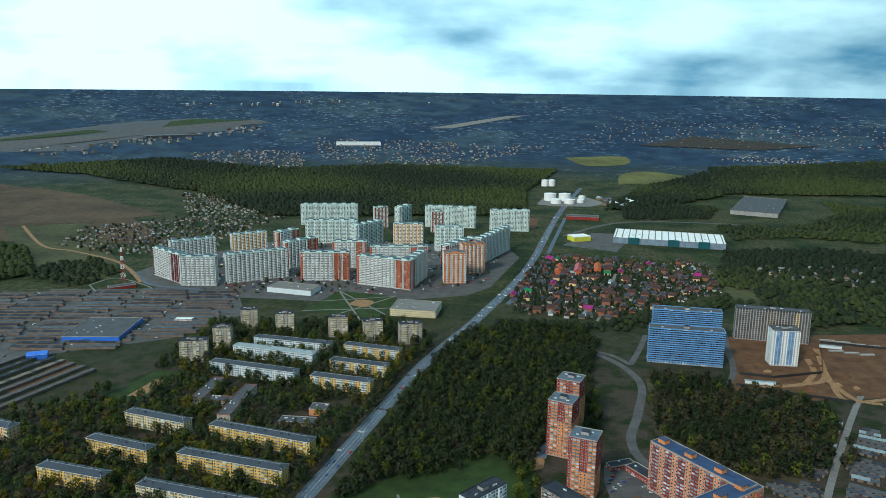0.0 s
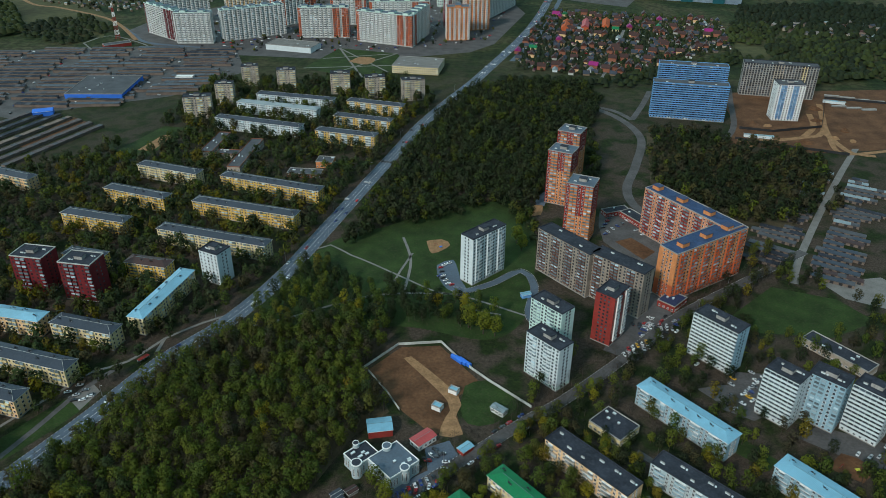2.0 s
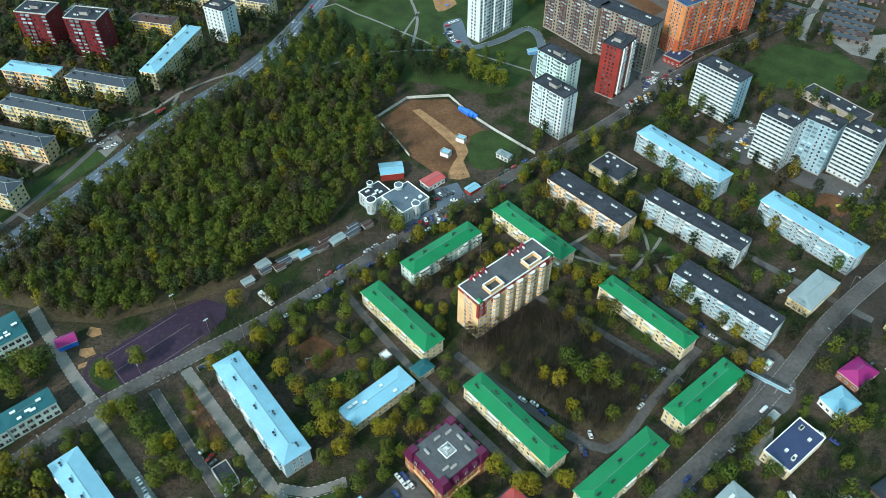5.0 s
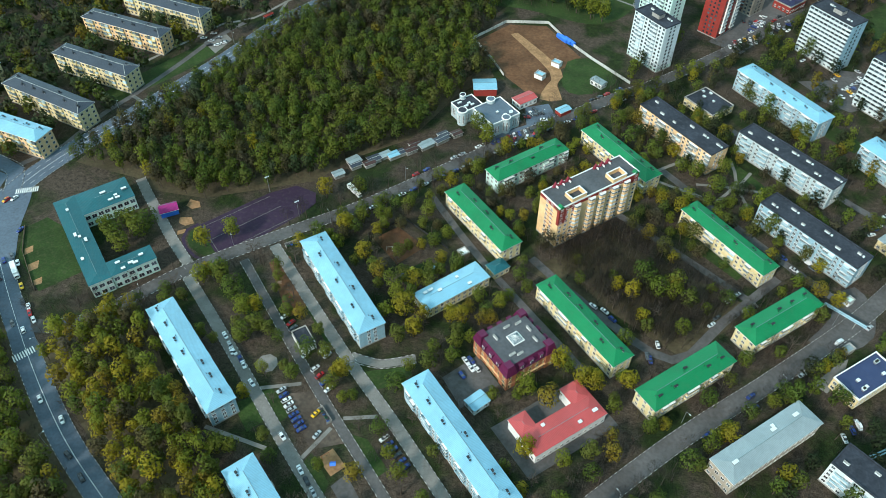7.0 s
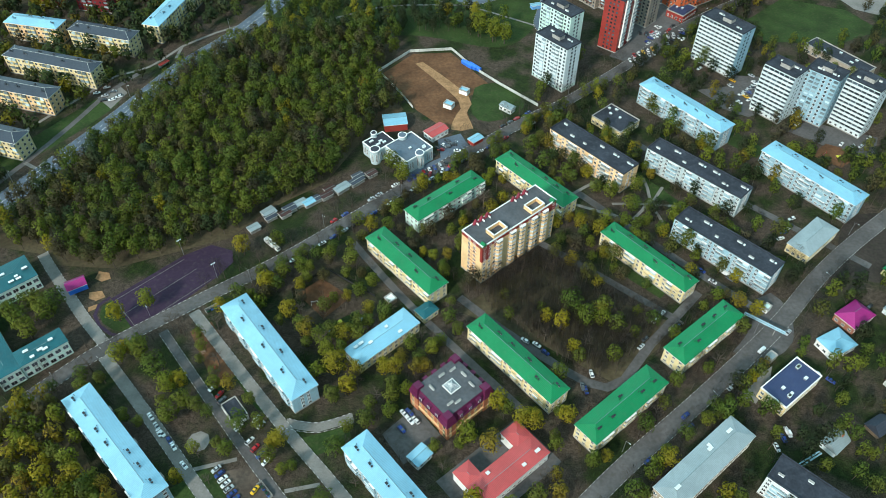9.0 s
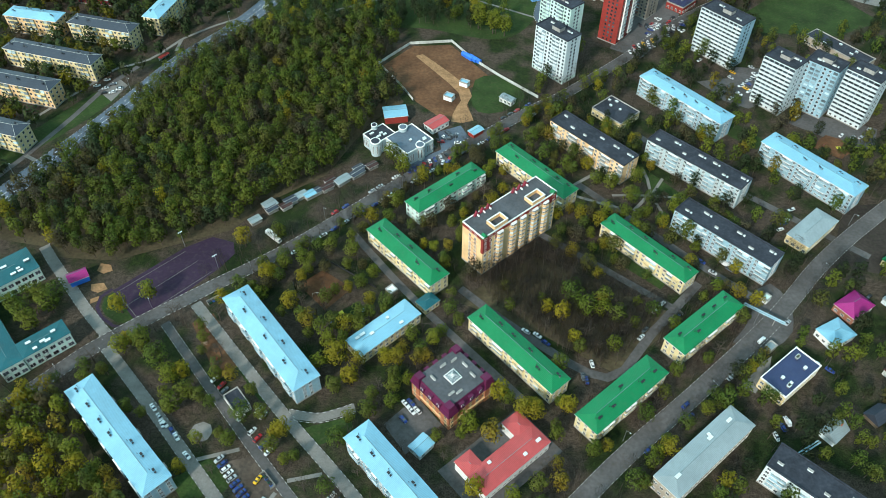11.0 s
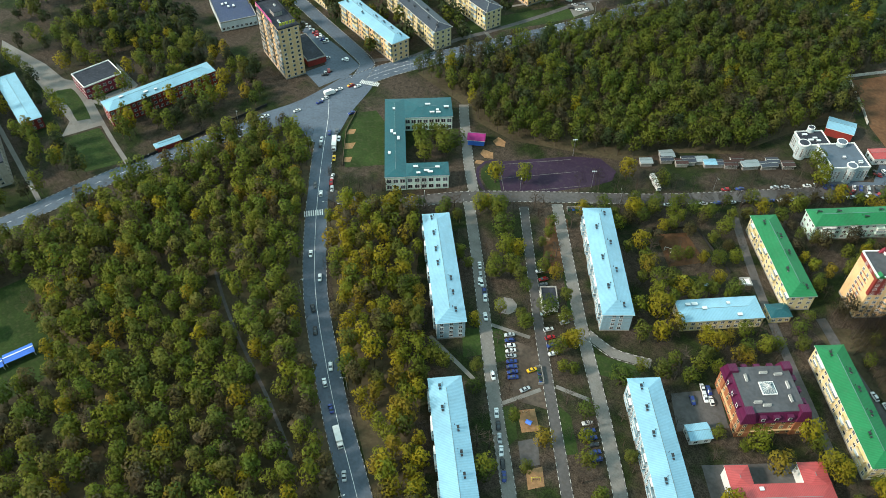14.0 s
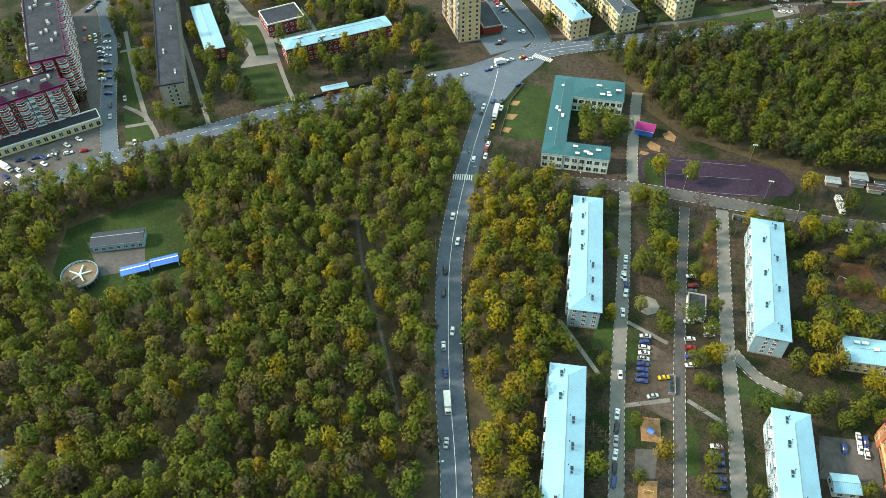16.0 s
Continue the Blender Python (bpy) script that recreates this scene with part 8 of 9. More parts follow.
# ---- the large building site ----
for pts in [[(319, 770), (360, 772), (397, 781), (428, 799), (466, 898)], [(428, 799), (428, 760), (432, 735), (453, 727)], [(298, 740), (318, 734), (338, 730)], [(397, 781), (424, 816), (437, 860)]]:
    road("dirt_track", "pale sand track through a building site", pts, 7, 0.13, "sand", kerbs=False)
for k, (x, y) in enumerate([(335, 782), (342, 780), (350, 779), (357, 777), (478, 904), (486, 901), (494, 899)]):
    hall("site_hut", "white site cabin with a blue roof on a building site", x, y, -14, 9, 4, 3.2, "panel", "roof_blue" if k % 2 else "roof_zinc", "gable", win=False, pitch=0.12)


def soil_heap(x, y, r, seed, mat):
    """A rough heap of dug soil."""
    rng = random.Random(seed)
    vs, n = [(0, 0, r * 0.55)], 12
    for f, h in ((0.35, 0.42), (0.7, 0.2), (1.0, 0.0)):
        for i in range(n):
            a, w = 2 * math.pi * i / n, f * r * rng.uniform(0.8, 1.25)
            vs.append((1.5 * w * math.cos(a), w * math.sin(a), r * h * rng.uniform(0.7, 1.3)))
    fs = [(0, 1 + i, 1 + (i + 1) % n) for i in range(n)]
    for j in range(2):
        b = 1 + j * n
        fs += [(b + i, b + n + i, b + n + (i + 1) % n, b + (i + 1) % n) for i in range(n)]
    g = Build()
    g.add(vs, fs, mat)
    ob = part("soil_heap", g)
    ob.matrix_basis = pose(x, y, 0, 0, 0, rng.uniform(0, 360))
    tagged(ob, "rough heap of dug orange-brown soil", "soil heap", "soil heaps")


for k, (x, y) in enumerate([(331, 756), (436, 837), (393, 765), (433, 780), (455, 804), (356, 745), (371, 818), (356, 826), (451, 879), (449, 770)]):
    soil_heap(x, y, 4 + k % 3 * 1.6, k, "dirt" if k % 3 else "sand")
for k, (x, y) in enumerate([(495, 928), (512, 921), (527, 912), (543, 906), (486, 888), (502, 881), (518, 875)]):
    top = thing("panel_stack", "stack of grey concrete panels on a building site", "panels", x, y, -14 + 3 * k)
    for j in range(4):
        g = Build()
        g.box(-9, 9, -2.2 + 0.15 * j, 2.2 - 0.1 * j, 0.5 * j, 0.5 * j + 0.38, "grey" if j % 2 else "concrete", True)
        part("panel", g, top)
patch("soil", "orange bare soil beside garages", [(-474, 736), (-450, 831), (-419, 809), (-452, 737)], 0.04, "dirt")
patch("plaza", "grey paved ground before shops and high-rise flats", [(-538, 1250), (-476, 1172), (-440, 1120), (-120, 1080), (30, 1130), (70, 1180), (140, 1400), (120, 1520), (-350, 1540), (-520, 1330)], 0.015, "asphalt_old", keep=False)
GARDEN = [(-500, 1330), (-330, 1120), (-100, 1130), (60, 1200), (110, 1420), (100, 1540), (-300, 1560)]
wood("forest", "young trees between far high-rise flats", *scatter(GARDEN, 22, 91, thin=0.6), 91, LO2, [(DARK, 0.7), (TINTS, 0.3)], (0.4, 0.6), trunks=False)
hall("mast_base", "low red building beside a radio mast", -518, 1150, 35, 40, 14, 5, "red", "bitumen_grey", win=False)
hall("market_hall", "long low pale market hall", -362, 981, 0, 24, 10, 5, "white", "white", win=False)
road("ring_road", "pale kerbed road round a mast", [(-578, 1168), (-556, 1214), (-500, 1180), (-469, 1140), (-531, 1117), (-578, 1168)], 3, 0.06, "concrete", kerbs=False)
road("street", "street curving round far flats", [(-560, 1280), (-520, 1225), (-476, 1172), (-377, 1144), (-330, 1120)], 8, 0.07, "asphalt", kerbs=False)

for pts in ([(-211, 1040), (-60, 1060)], [(-172, 1149), (-120, 990)], [(-190, 1090), (-81, 1120)], [(-165, 1015), (-81, 1120)], [(-172, 1149), (-90, 1025)]):
    road("footpath", "pale path crossing a small park", pts, 3, 0.1, "concrete", kerbs=False, category="path")
patch("sand", "orange bare centre of a small park", [(-150, 1075), (-135, 1100), (-112, 1090), (-122, 1060)], 0.12, "sand", rounded=True)
# ---- paths, lawns and cars of the western estate ----
road("street", "asphalt street beside long grey flats", [(-520, 0), (-485, -7), (-440, -21), (-385, -42), (-349, -54)], 8, 0.08, "asphalt")
for pts in ([(-480, 33), (-411, 15), (-337, -5)], [(-411, 67), (-360, 50), (-329, 41)], [(-386, -33), (-369, -27), (-344, -30)], [(-460, -4), (-405, -19), (-366, -28)], [(-440, -15), (-436, -1)], [(-368, -39), (-363, -26)], [(-355, -44), (-342, -29), (-339, -17), (-334, 2), (-337, 18), (-330, 33)]):
    road("footpath", "trodden pale footpath between lawns", pts, 2.4, 0.05, "concrete", kerbs=False, category="path")
for pts in ([(-237, 21), (-208, 6), (-166, -11), (-140, -23)], [(-190, -76), (-180, -92), (-171, -111)], [(-224, -132), (-217, -143)]):
    road("footpath", "narrow earth footpath through the wood", pts, 1.4, 0.05, "asphalt_old", kerbs=False, category="path")
# ---- paths and cars between the eastern flats ----
for pts in ([(78, 236), (96, 236), (117, 234)], [(99, 258), (100, 240), (88, 224)], [(109, 250), (100, 236), (104, 220)]):
    road("footpath", "trodden paths crossing on a worn green", pts, 1.8, 0.055, "concrete", kerbs=False, category="path")
park([(-364, 201), (-349, 198), (-346, 197), (-343, 196), (-339, 195), (-336, 194), (-322, 181), (-311, 171), (-312, 187), (-310, 167)], 55)
park([(-18, 282), (-14, 285), (-10, 287), (-8, 281), (-9, 276)], 0)
park([(-27, 258), (-24, 260), (-20, 261), (-17, 263), (-13, 266)], 80)
R = Matrix.Rotation(radians(40.2), 2)
patch("yard", "asphalt yard round a red-roofed house", [tuple(R @ Vector(p) + Vector((10.7, 73.1))) for p in ((-24, -10), (22, -10), (22, 17), (-24, 17))], 0.03, "asphalt_old")
# cars parked along the narrow street
line = smooth([(-100, 193), (-62, 227), (-21, 264), (40, 315), (62, 331)], 5.8)
for off in (4.9, -4.9):
    c = sides(line, off)
    for i in range(1, len(c) - 1):
        if crng.random() < 0.45:
            (x0, y0), (x1, y1) = c[i], c[i + 1]
            park([c[i]], math.degrees(math.atan2(y1 - y0, x1 - x0)))
# yards of the orange towers and the park
patch("car_park", "asphalt car park beside a white tower", [(-15, 494), (-2, 503), (4, 472), (8, 456), (-6, 458), (-14, 478)], 0.045, "asphalt", rounded=True)
road("driveway", "asphalt drive past a white tower", [(-4, 460), (8, 457), (29, 468), (52, 486), (60, 464), (52, 425), (60, 408)], 6, 0.05, "asphalt")
patch("court", "asphalt court with parked cars between tall slabs", [(127, 564), (133, 592), (151, 592), (166, 549), (178, 522), (165, 485), (150, 489), (126, 535)], 0.045, "asphalt_old")
patch("flower_bed", "brown garden beds in a court", [(136, 535), (151, 542), (166, 518), (153, 505)], 0.06, "dirt")
patch("car_park", "asphalt yard below orange towers", [(75, 595), (77, 619), (90, 637), (96, 650), (84, 603)], 0.045, "asphalt")
patch("sand", "bare sand beside orange towers", [(67, 580), (74, 604), (82, 604), (78, 584)], 0.05, "sand", rounded=True)
patch("play_ground", "orange rubber play ground in a park", [(-24, 534), (-11, 537), (-4, 527), (-19, 513)], 0.05, "sand", rounded=True)
for pts in ([(-165, 404), (-115, 519), (-85, 509), (-37, 472), (-15, 455), (6, 449), (50, 424)], [(-35, 513), (-44, 484), (-48, 468)], [(-3, 457), (15, 430), (32, 425)]):
    road("footpath", "pale footpath across the park meadow", pts, 1.8, 0.05, "concrete", kerbs=False, category="path")
hall("kiosk", "small blue kiosk beside a drive", 52, 449, 20, 7, 4, 3, "blue", "roof_blue", "gable", win=False)
hall("shop", "low red brick shop with a blue-grey roof", 159, 440, 45, 18, 14, 5, "red", "roof_navy", units=2, seed=81)
hall("shop", "low red brick annex with a dark roof", 161, 573, -60, 28, 12, 5, "red", "bitumen", units=2, seed=82)
hall("shop", "low red brick annex with a dark roof", 146, 588, 20, 24, 9, 4, "red", "bitumen", units=1, seed=83)
for k, (x, y, a, z) in enumerate(((170, 551, -58, 42), (184, 528, -58, 42), (199, 505, -58, 42), (165, 456, 33, 41), (186, 470, 33, 41), (206, 483, 33, 41))):
    top = thing("roof_housing", "square brick roof housing with a blue-grey roof", "roof housing", x, y, a, z + 0.12)
    g = Build()
    g.box(-3.5, 3.5, -3, 3, 0, 3.2, "orange")
    part("wall", g, top)
    g = Build()
    g.box(-3.8, 3.8, -3.3, 3.3, 3.2, 3.45, "roof_navy", True)
    part("roof", g, top)
park([(-12, 490), (-9, 494), (-5, 497), (-11, 484), (-10, 478), (-8, 472), (-6, 466)], 20)
park([(130, 560), (133, 566), (136, 572), (139, 578), (143, 583), (130, 548), (158, 555), (162, 547)], 20)
park([(140, 452), (146, 456), (152, 455), (128, 402), (132, 408), (136, 414)], -30)
patch("car_park", "asphalt car park between eastern flats", [(160, 326), (178, 362), (200, 360), (192, 324), (176, 316)], 0.045, "asphalt_old")
patch("car_park", "asphalt yard behind tall slabs", [(196, 302), (212, 312), (250, 296), (240, 276), (222, 282)], 0.045, "asphalt_old")
patch("play_ground", "bare orange earth of a play ground", [(205, 278), (216, 290), (228, 280), (218, 268)], 0.05, "dirt", rounded=True)
patch("yard", "dark trodden yard with sheds", [(183, 185), (205, 228), (226, 230), (240, 205), (207, 178)], 0.03, "mud")
park([(190, 353), (187, 347), (183, 342), (180, 337), (174, 331), (176, 355), (173, 349), (189, 332), (190, 361), (166, 331), (170, 338)], -48)
park([(204, 308), (225, 289), (231, 287), (236, 287), (237, 298), (244, 295)], 42)
park([(157, 369), (143, 413), (140, 421), (136, 415), (132, 408), (128, 400), (124, 392), (146, 418), (150, 424), (155, 418)], 40)
park([(114, 116), (91, 96), (194, 163), (149, 147), (62, 218), (70, 80)], 40)
park([(150, 128), (155, 124), (160, 120)], -45)
def heating_pipe(label, a, b, z, step=6.0):
    """Twin overground heating pipes on low concrete posts, or raised on a frame over a street."""
    top = thing("heating_pipe", label, "pipe", a[0], a[1], math.degrees(math.atan2(b[1] - a[1], b[0] - a[0])))
    L = math.dist(a, b)
    for v in (-0.55, 0.55):
        g = Build()
        g.tube((0, v, z), (L, v, z), 0.34, 0.34, "sky", 8)
        for k in range(int(L / 4)):
            g.tube((4 * k + 2, v, z), (4 * k + 2.15, v, z), 0.37, 0.37, "steel", 8)
        part("pipe", g, top)
    for k in range(int(L / step) + 1):
        g = Build()
        u = min(k * step, L - 0.3)
        g.box(u - 0.2, u + 0.2, -0.9, 0.9, z - 0.6, z - 0.34, "grey", True)
        g.box(u - 0.15, u + 0.15, -0.2, 0.2, 0, z - 0.6, "grey")
        part("support", g, top)


heating_pipe("pale blue heating pipes raised over a street on posts", (129, 155), (145, 143), 5.2, 15.5)
heating_pipe("pale blue overground heating pipes on posts", (143, 84), (115, 68), 1.4)
heating_pipe("pale blue overground heating pipes on posts", (115, 68), (128, 54), 1.4)
hall("kiosk", "small white kiosk with a pale roof", 142.3, 160.9, 42, 4, 3, 2.8, "white", "mint", win=False)
hall("kiosk", "small grey kiosk beside an office", 136, 132, 38, 4.5, 3.5, 2.8, "grey", "roof_zinc", win=False)
patch("junction", "worn asphalt street junction", [(120, 136), (132, 150), (140, 168), (148, 172), (154, 160), (150, 142), (138, 132), (128, 128)], 0.105, "asphalt_old", "road", rounded=True)
patch("pavement", "pale paved strip before an office", [(118, 112), (130, 124), (136, 128), (133, 121), (123, 108)], 0.05, "concrete")
for o in CARS:
    for ch in (*o.children, o):
        bpy.data.objects.remove(ch)


# far-off cars, too small to tell apart
def far_cars(label, places, seed):
    rng = random.Random(seed)
    g = Build()
    for x, y in places:
        a = radians(rng.choice((-16, 74)) + rng.uniform(-5, 5))
        c, s = math.cos(a), math.sin(a)
        m = "car_" + rng.choice(("white", "white", "silver", "black", "navy", "graphite", "red"))
        b = Build()
        b.box(-2.2, 2.2, -0.88, 0.88, 0.3, 0.95, m, True)
        b.box(-1.5, 0.9, -0.75, 0.75, 0.95, 1.45, m)
        g.add([(x + u * c - v * s, y + u * s + v * c, w + 0.1) for u, v, w in b.v], b.f, m)
    tagged(part("far_cars", g), label, "cars", kind="stuff")


far_cars("parked cars round far high-rise flats", zip(*scatter(GARDEN, 13, 201, thin=0.6, margin=-1)), 1)
far_cars("parked cars before far shops", zip(*scatter([(240, 1520), (330, 1660), (420, 1640), (340, 1460)], 8, 202, thin=0.6, margin=-9)), 2)
far_cars("cars and vans among market rows", zip(*scatter(MARKET, 15, 203, thin=0.5, margin=-1)), 3)
far_cars("parked cars among garden cottages", zip(*scatter(HP, 22, 204, thin=0.5, margin=-2)), 4)
line = smooth([(330, 2050), (279, 1861), (217, 1604), (140, 1293), (46, 1021), (-3, 900), (-36, 812), (-58, 738), (-84, 650), (-97, 606)], 9)
far_cars("traffic on the far main road", [sides(line, o)[i] for o in (-5, -1.8, 1.8, 5) for i in range(2, len(line), 5 + int(abs(o)))], 5)
road("service_road", "grey service road beside the main road", sides([(279, 1861), (217, 1604), (140, 1293), (70, 1090)], 22), 8, 0.09, "asphalt", kerbs=False)


# ---- woods and courtyard trees ----
for k, poly in enumerate((F1, F2, F3, F5)):
    patch("forest_floor", "brown leaf-strewn forest floor", poly, 0.012 + 0.002 * k, "litter", keep=False)
wood("forest", "spring woodland of green broad-leaved trees", *scatter(F1, 6.1, 1), 1, FOR, [(TINTS, 0.68), (DARK * 1.5, 0.1), (GOLD, 0.02), (RUST, 0.2)])
wood("forest", "dense spring woodland beside the curving road", *scatter(F2, 5.9, 2, thin=0.96), 2, FOR, [(TINTS * 1.12, 0.78), (GOLD, 0.07), (RUST * 1.2, 0.15)])
wood("forest", "strip of yellow-green maples between road and flats", *scatter(F3, 6.2, 3), 3, FOR, [(TINTS, 0.3), (GOLD, 0.6), (RUST, 0.1)])
wood("forest", "dark woodland right of the main road", *scatter(F4, 7.6, 4), 4, LO3, [(DARK * 1.15, 0.8), (TINTS * 0.7, 0.2)], trunks=False)
wood("forest", "dark leafless woodland behind orange flats", *scatter(F5, 7.6, 5), 5, LO3, [(DARK, 0.6), (RUST, 0.3), (TINTS, 0.1)], trunks=False)
wood("forest", "loose park trees on a meadow", *scatter(F6, 7.4, 6, thin=0.9), 6, FOR, [(DARK, 0.5), (TINTS, 0.42), (GOLD, 0.08)])
EST = [(-440, 190), (-300, 190), (-230, 320), (-180, 420), (-130, 500), (-70, 720), (-20, 900), (-60, 980), (-320, 980), (-340, 760), (-450, 660)]
wood("forest", "trees between the old yellow houses", *scatter(EST, 8.4, 7, thin=0.75), 7, LO3, [(DARK * 1.5, 0.5), (TINTS * 0.75, 0.28), (GOLD * 0.6, 0.12), (RUST, 0.1)])
WEST = [(-360, -120), (-350, -40), (-335, 40), (-310, 100), (-330, 150), (-380, 140), (-480, 120), (-500, -60)]
wood("forest", "loose trees round the school and long flats", *scatter(WEST, 8.6, 8, thin=0.75), 8, FOR, [(DARK, 0.2), (TINTS, 0.6), (GOLD, 0.2)])
for k, poly in enumerate(([(-520, 84), (-440, 104), (-400, 108), (-352, 132), (-345, 142), (-400, 150), (-452, 168), (-560, 190)], [(-600, 130), (-470, 175), (-445, 215), (-470, 240), (-455, 330), (-600, 330)])):
    wood("forest", "garden trees beyond the school", *scatter(poly, 9.0, 71 + k, thin=0.7), 71 + k, LO, [(DARK, 0.5), (TINTS, 0.4), (GOLD, 0.1)])
EAST = [(60, 20), (260, 20), (330, 260), (330, 420), (250, 520), (150, 430), (100, 360), (40, 340), (30, 300), (120, 130)]
wood("forest", "loose trees among the eastern flats", *scatter(EAST, 8.6, 9, thin=0.7), 9, FOR, [(DARK, 0.3), (TINTS, 0.5), (GOLD, 0.1), (RUST, 0.1)], (0.75, 1.15))


# leafless trees along streets and in courtyards
bx, by = [], []
for pts, w in (STRIPS[3], STRIPS[4]):
    for off in (5.2, 9.5, -5.2, -9.0):
        c = smooth(sides(pts, off * w / 7.5), 6.5)
        bx += [p[0] for p in c]
        by += [p[1] for p in c]
bx, by = np.array(bx), np.array(by)
brng = np.random.RandomState(3)
bx, by = bx + brng.uniform(-1.2, 1.2, len(bx)), by + brng.uniform(-1.2, 1.2, len(by))
ok = free(bx, by, -0.9) & (brng.uniform(0, 1, len(bx)) < 0.72) & (bx < 260)
wood("bare_trees", "leafless grey-brown trees lining a street", bx[ok], by[ok], 21, BARE, [(GREY, 1.0)], (0.7, 1.05), mat="twig")
COURT = [(-12, 164), (25, 202), (108, 155), (62, 112), (25, 140)]
wood("bare_trees", "leafless brown trees in a courtyard", *scatter(COURT, 4.0, 22, margin=0.2), 22, BARE, [(GREY, 0.8), (RUST, 0.2)], (0.7, 1.0), mat="twig")
YARDS = [(-205, 110), (-150, 158), (-100, 205), (-55, 240), (20, 300), (100, 330), (150, 270), (200, 200), (170, 120), (120, 60), (40, 20), (-30, -30), (-90, -20), (-140, 40), (-175, 90)]
wood("bare_trees", "leafless trees and brush between flats", *scatter(YARDS, 9.0, 23, thin=0.55), 23, BARE, [(GREY, 0.8), (RUST, 0.2)], (0.5, 0.9), mat="twig")
for k, poly in enumerate((F1, F2, F3)):
    wood("bare_trees", "leafless trees among the woodland", *scatter(poly, 12.0, 24 + k, thin=0.5), 24 + k, BARE, [(GREY, 0.6), (RUST, 0.4)], (0.9, 1.2), mat="twig")


# courtyard trees, one by one
def tree_model(name, label, s, pal, bare=False):
    col = pal
    ob = tagged(new(name, TRUNKS[s % 4] if not bare else trunk_build(70 + s, 12, 4.4, 10, 13).mesh("trunk")), label, "tree", "courtyard trees")
    if not bare:
        v = HI[s % 6]
        part("crown", leaves_mesh("crown", v, np.tile((*col, 1.0), (len(v), 1))), ob)
    return ob


MODELS = [tree_model("tree", "fresh green broad-leaved tree in a courtyard", k, tuple(TINTS[k % 8])) for k in range(5)]
MODELS += [tree_model("tree", "yellow-green maple in spring leaf", k + 5, tuple(GOLD[k % 4])) for k in range(4)]
MODELS += [tree_model("tree", "bare grey-brown tree not yet in leaf", k, None, True) for k in range(3)]
YARD = [(-205, 110), (-150, 158), (-100, 205), (-55, 240), (20, 300), (60, 320), (110, 270), (160, 160), (100, 90), (40, 40), (-30, -30), (-90, -20), (-140, 40), (-175, 90)]
trng = random.Random(5)
tx, ty = scatter(YARD, 7.2, 11, thin=0.7)
order = sorted(zip(ty, tx))
COURT = [(-10, 165), (25, 200), (105, 155), (62, 112), (25, 140)]
hit = inside(np.array([x for y, x in order]), np.array([y for y, x in order]), COURT)
order = [p for k, p in enumerate(order) if k < 250 or not hit[k] or k % 5 == 0]
wood("courtyard_trees", "broad-leaved trees between flats", np.array([x for y, x in order[250:]]), np.array([y for y, x in order[250:]]), 77, HI, [(TINTS, 0.55), (GOLD, 0.25), (RUST, 0.2)], (0.6, 1.0))
for y, x in order[:250]:
    court = inside(np.array([x]), np.array([y]), [(-10, 165), (25, 200), (105, 155), (62, 112), (25, 140)])[0]
    pick = trng.choices(range(12), [3, 3, 3, 3, 3, 2, 2, 2, 2] + ([3, 3, 3] if not court else [18, 18, 18]))[0]
    s = trng.uniform(0.6, 1.05)
    copy_thing(MODELS[pick], pose(x, y, 0, 0, 0, trng.uniform(0, 360)) @ Matrix.Diagonal((s, s, s * trng.uniform(0.9, 1.1), 1)))
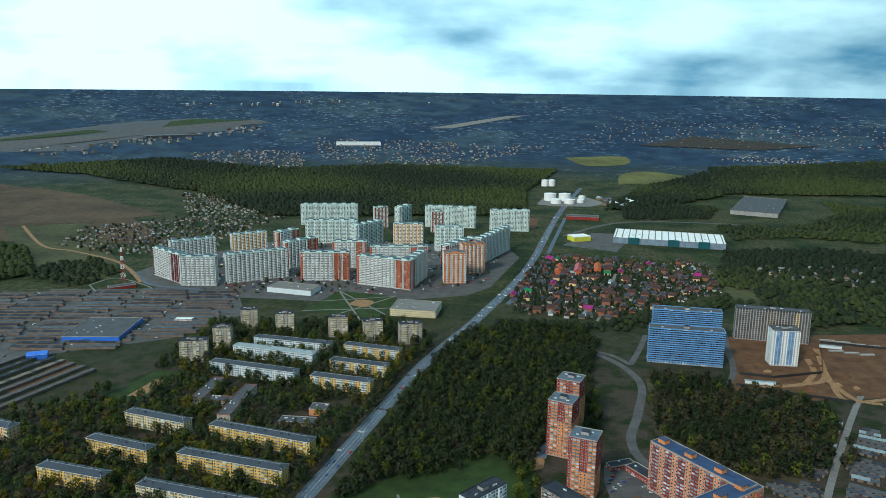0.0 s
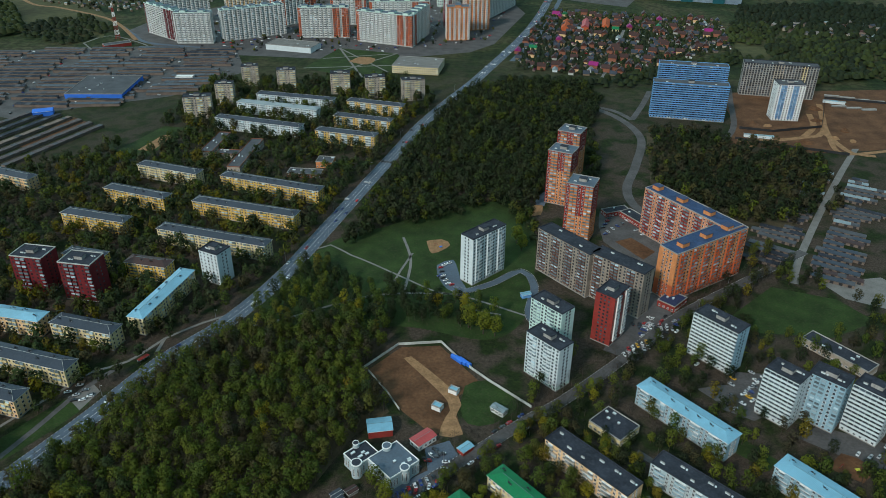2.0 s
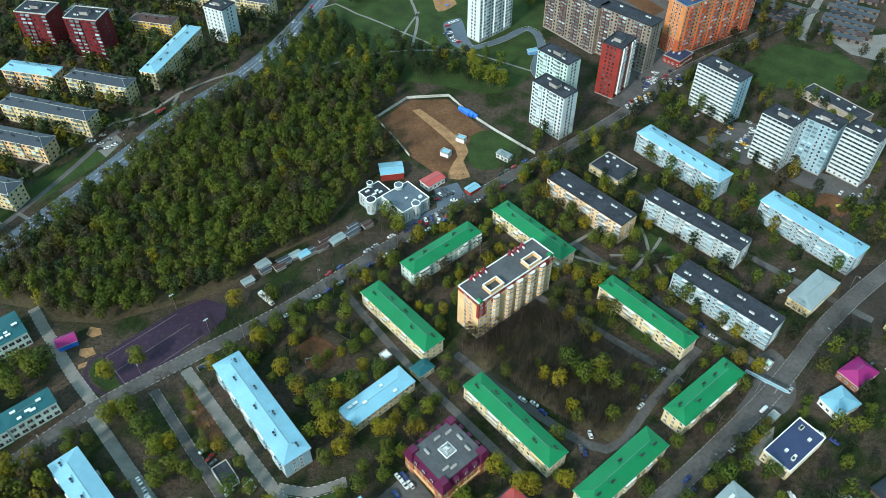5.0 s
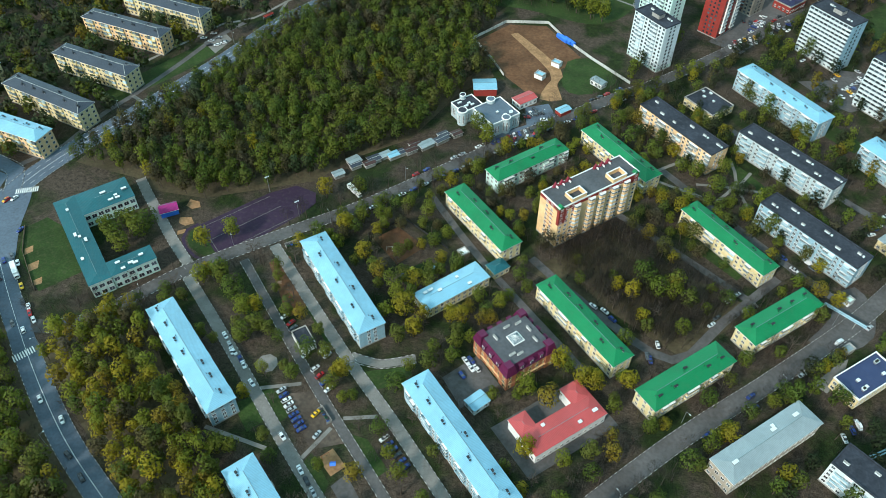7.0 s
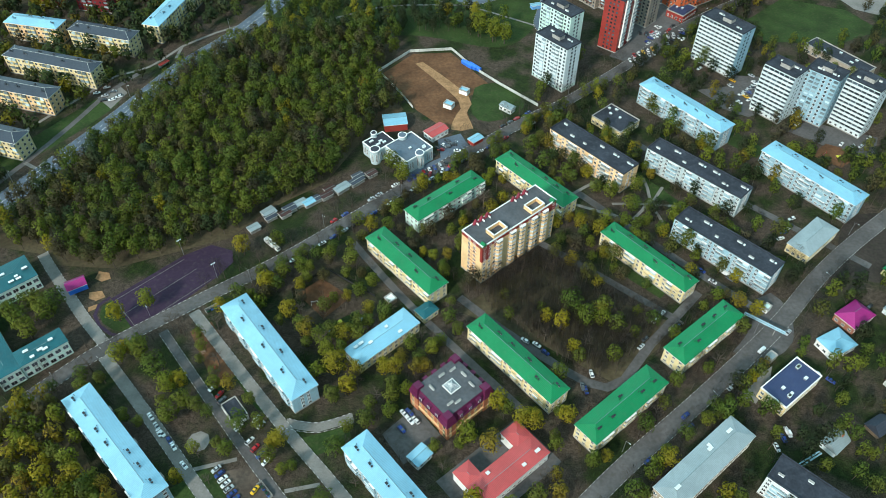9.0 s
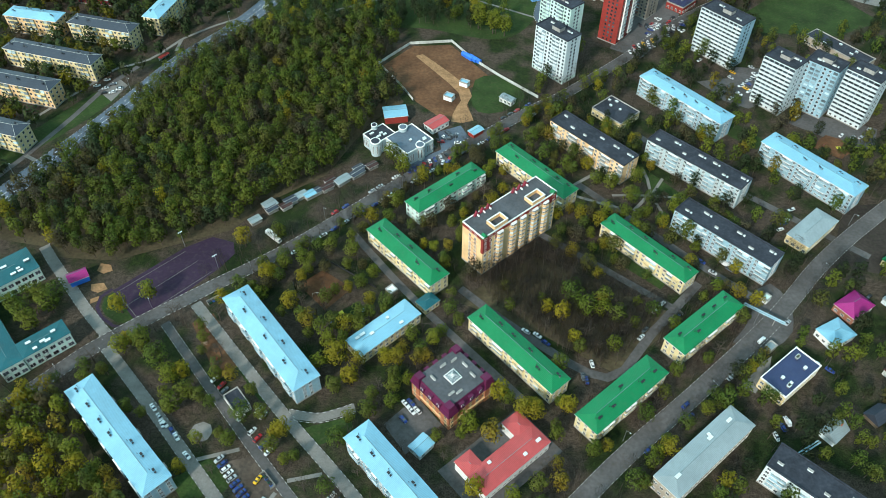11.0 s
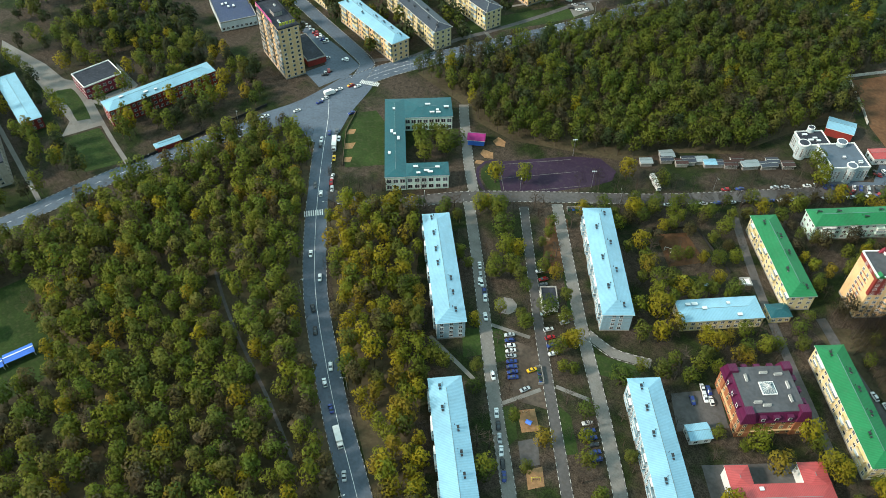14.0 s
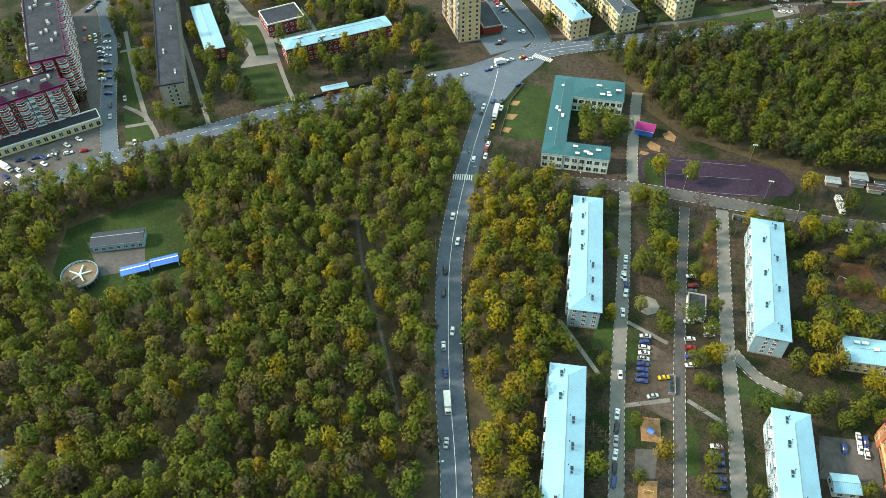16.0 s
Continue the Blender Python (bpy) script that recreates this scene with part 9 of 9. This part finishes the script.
for x, y, s, k in ((52, 531, 1.3, 7), (55, 518, 1.2, 7), (8, 409, 1.5, 7), (18, 402, 1.45, 7), (26, 399, 1.3, 7), (-14, 432, 1.0, 5), (73, 372, 1.2, 2), (-222, 152, 1.2, 0), (-215, 146, 1.1, 1), (-210, 141, 1.15, 2), (-217, 158, 1.05, 3), (-64, 122, 1.35, 5), (-58, 112, 1.1, 6), (-70, 132, 1.0, 7), (-80, 143, 1.0, 8), (-90, 154, 1.05, 5), (-104, 172, 1.1, 6), (-155, 131, 1.1, 2), (-146, 122, 1.2, 3), (-138, 112, 1.1, 7), (-129, 104, 1.0, 2), (-133, 98, 1.05, 1), (-172, 152, 1.1, 6), (-160, 160, 1.05, 7), (-120, 196, 1.1, 5), (-46, 262, 1.2, 1), (-40, 252, 1.2, 7), (8, 104, 1.2, 6), (18, 96, 1.1, 5), (-6, 88, 1.15, 7), (4, 84, 1.1, 8), (-4, 60, 1.1, 6), (52, 150, 1.2, 1), (60, 156, 1.1, 2), (46, 160, 1.2, 3), (66, 146, 1.1, 4), (40, 148, 1.1, 6), (-205, 152, 1.2, 1), (-212, 158, 1.1, 2), (-204, 160, 1.1, 3), (6, 232, 1.2, 10), (24, 226, 1.25, 11)):
    copy_thing(MODELS[k], pose(x, y, 0, 0, 0, 37 * k) @ Matrix.Diagonal((s, s, s, 1)))
for o in MODELS:
    for c in (*o.children, o):
        bpy.data.objects.remove(c)


# far woods
canopy("far_forest", "dark belt of woodland beyond the estates", [(-1540, 2601), (-1222, 2547), (-745, 2246), (-430, 1826), (101, 1870), (220, 2000), (251, 2325), (420, 2800), (-193, 2900), (-600, 2760), (-1083, 2930)], 31)
canopy("far_forest", "dark belt of woodland right of the highway", [(830, 2300), (1339, 2261), (1704, 2903), (1000, 2849)], 32)
canopy("far_forest", "rough woodland beside the highway", [(420, 1960), (640, 2080), (841, 2252), (960, 2750), (620, 2400)], 34, cell=12)
canopy("far_forest", "rough scrub and woodland", [(520, 1010), (640, 980), (900, 1000), (1000, 1350), (800, 1500), (640, 1480), (560, 1250)], 33, cell=13, size=(0.5, 0.9), fresh=0.3)
for k, poly in enumerate(([(620, 1580), (760, 1620), (1000, 1540), (1200, 1700), (1250, 2000), (1090, 2150), (1030, 1950), (860, 1760), (640, 1740)], [(440, 1830), (660, 1850), (740, 2000), (640, 2100), (480, 2020)], [(480, 1110), (440, 1010), (480, 970), (580, 1000), (640, 1180), (520, 1230)], [(60, 990), (210, 985), (440, 1130), (470, 1100), (240, 955), (90, 955)], [(-640, 1340), (-560, 1250), (-590, 1150), (-700, 1200), (-720, 1300)], [(430, 1180), (500, 1180), (640, 1380), (700, 1480), (560, 1470)])):
    canopy("far_forest", "rough low scrub and young trees", poly, 60 + k, cell=12, size=(0.5, 0.9), fresh=0.35)
canopy("far_forest", "dark wood on the edge of fields", [(-1250, 1480), (-830, 1440), (-700, 1230), (-760, 1150), (-1200, 1180)], 35, cell=12)
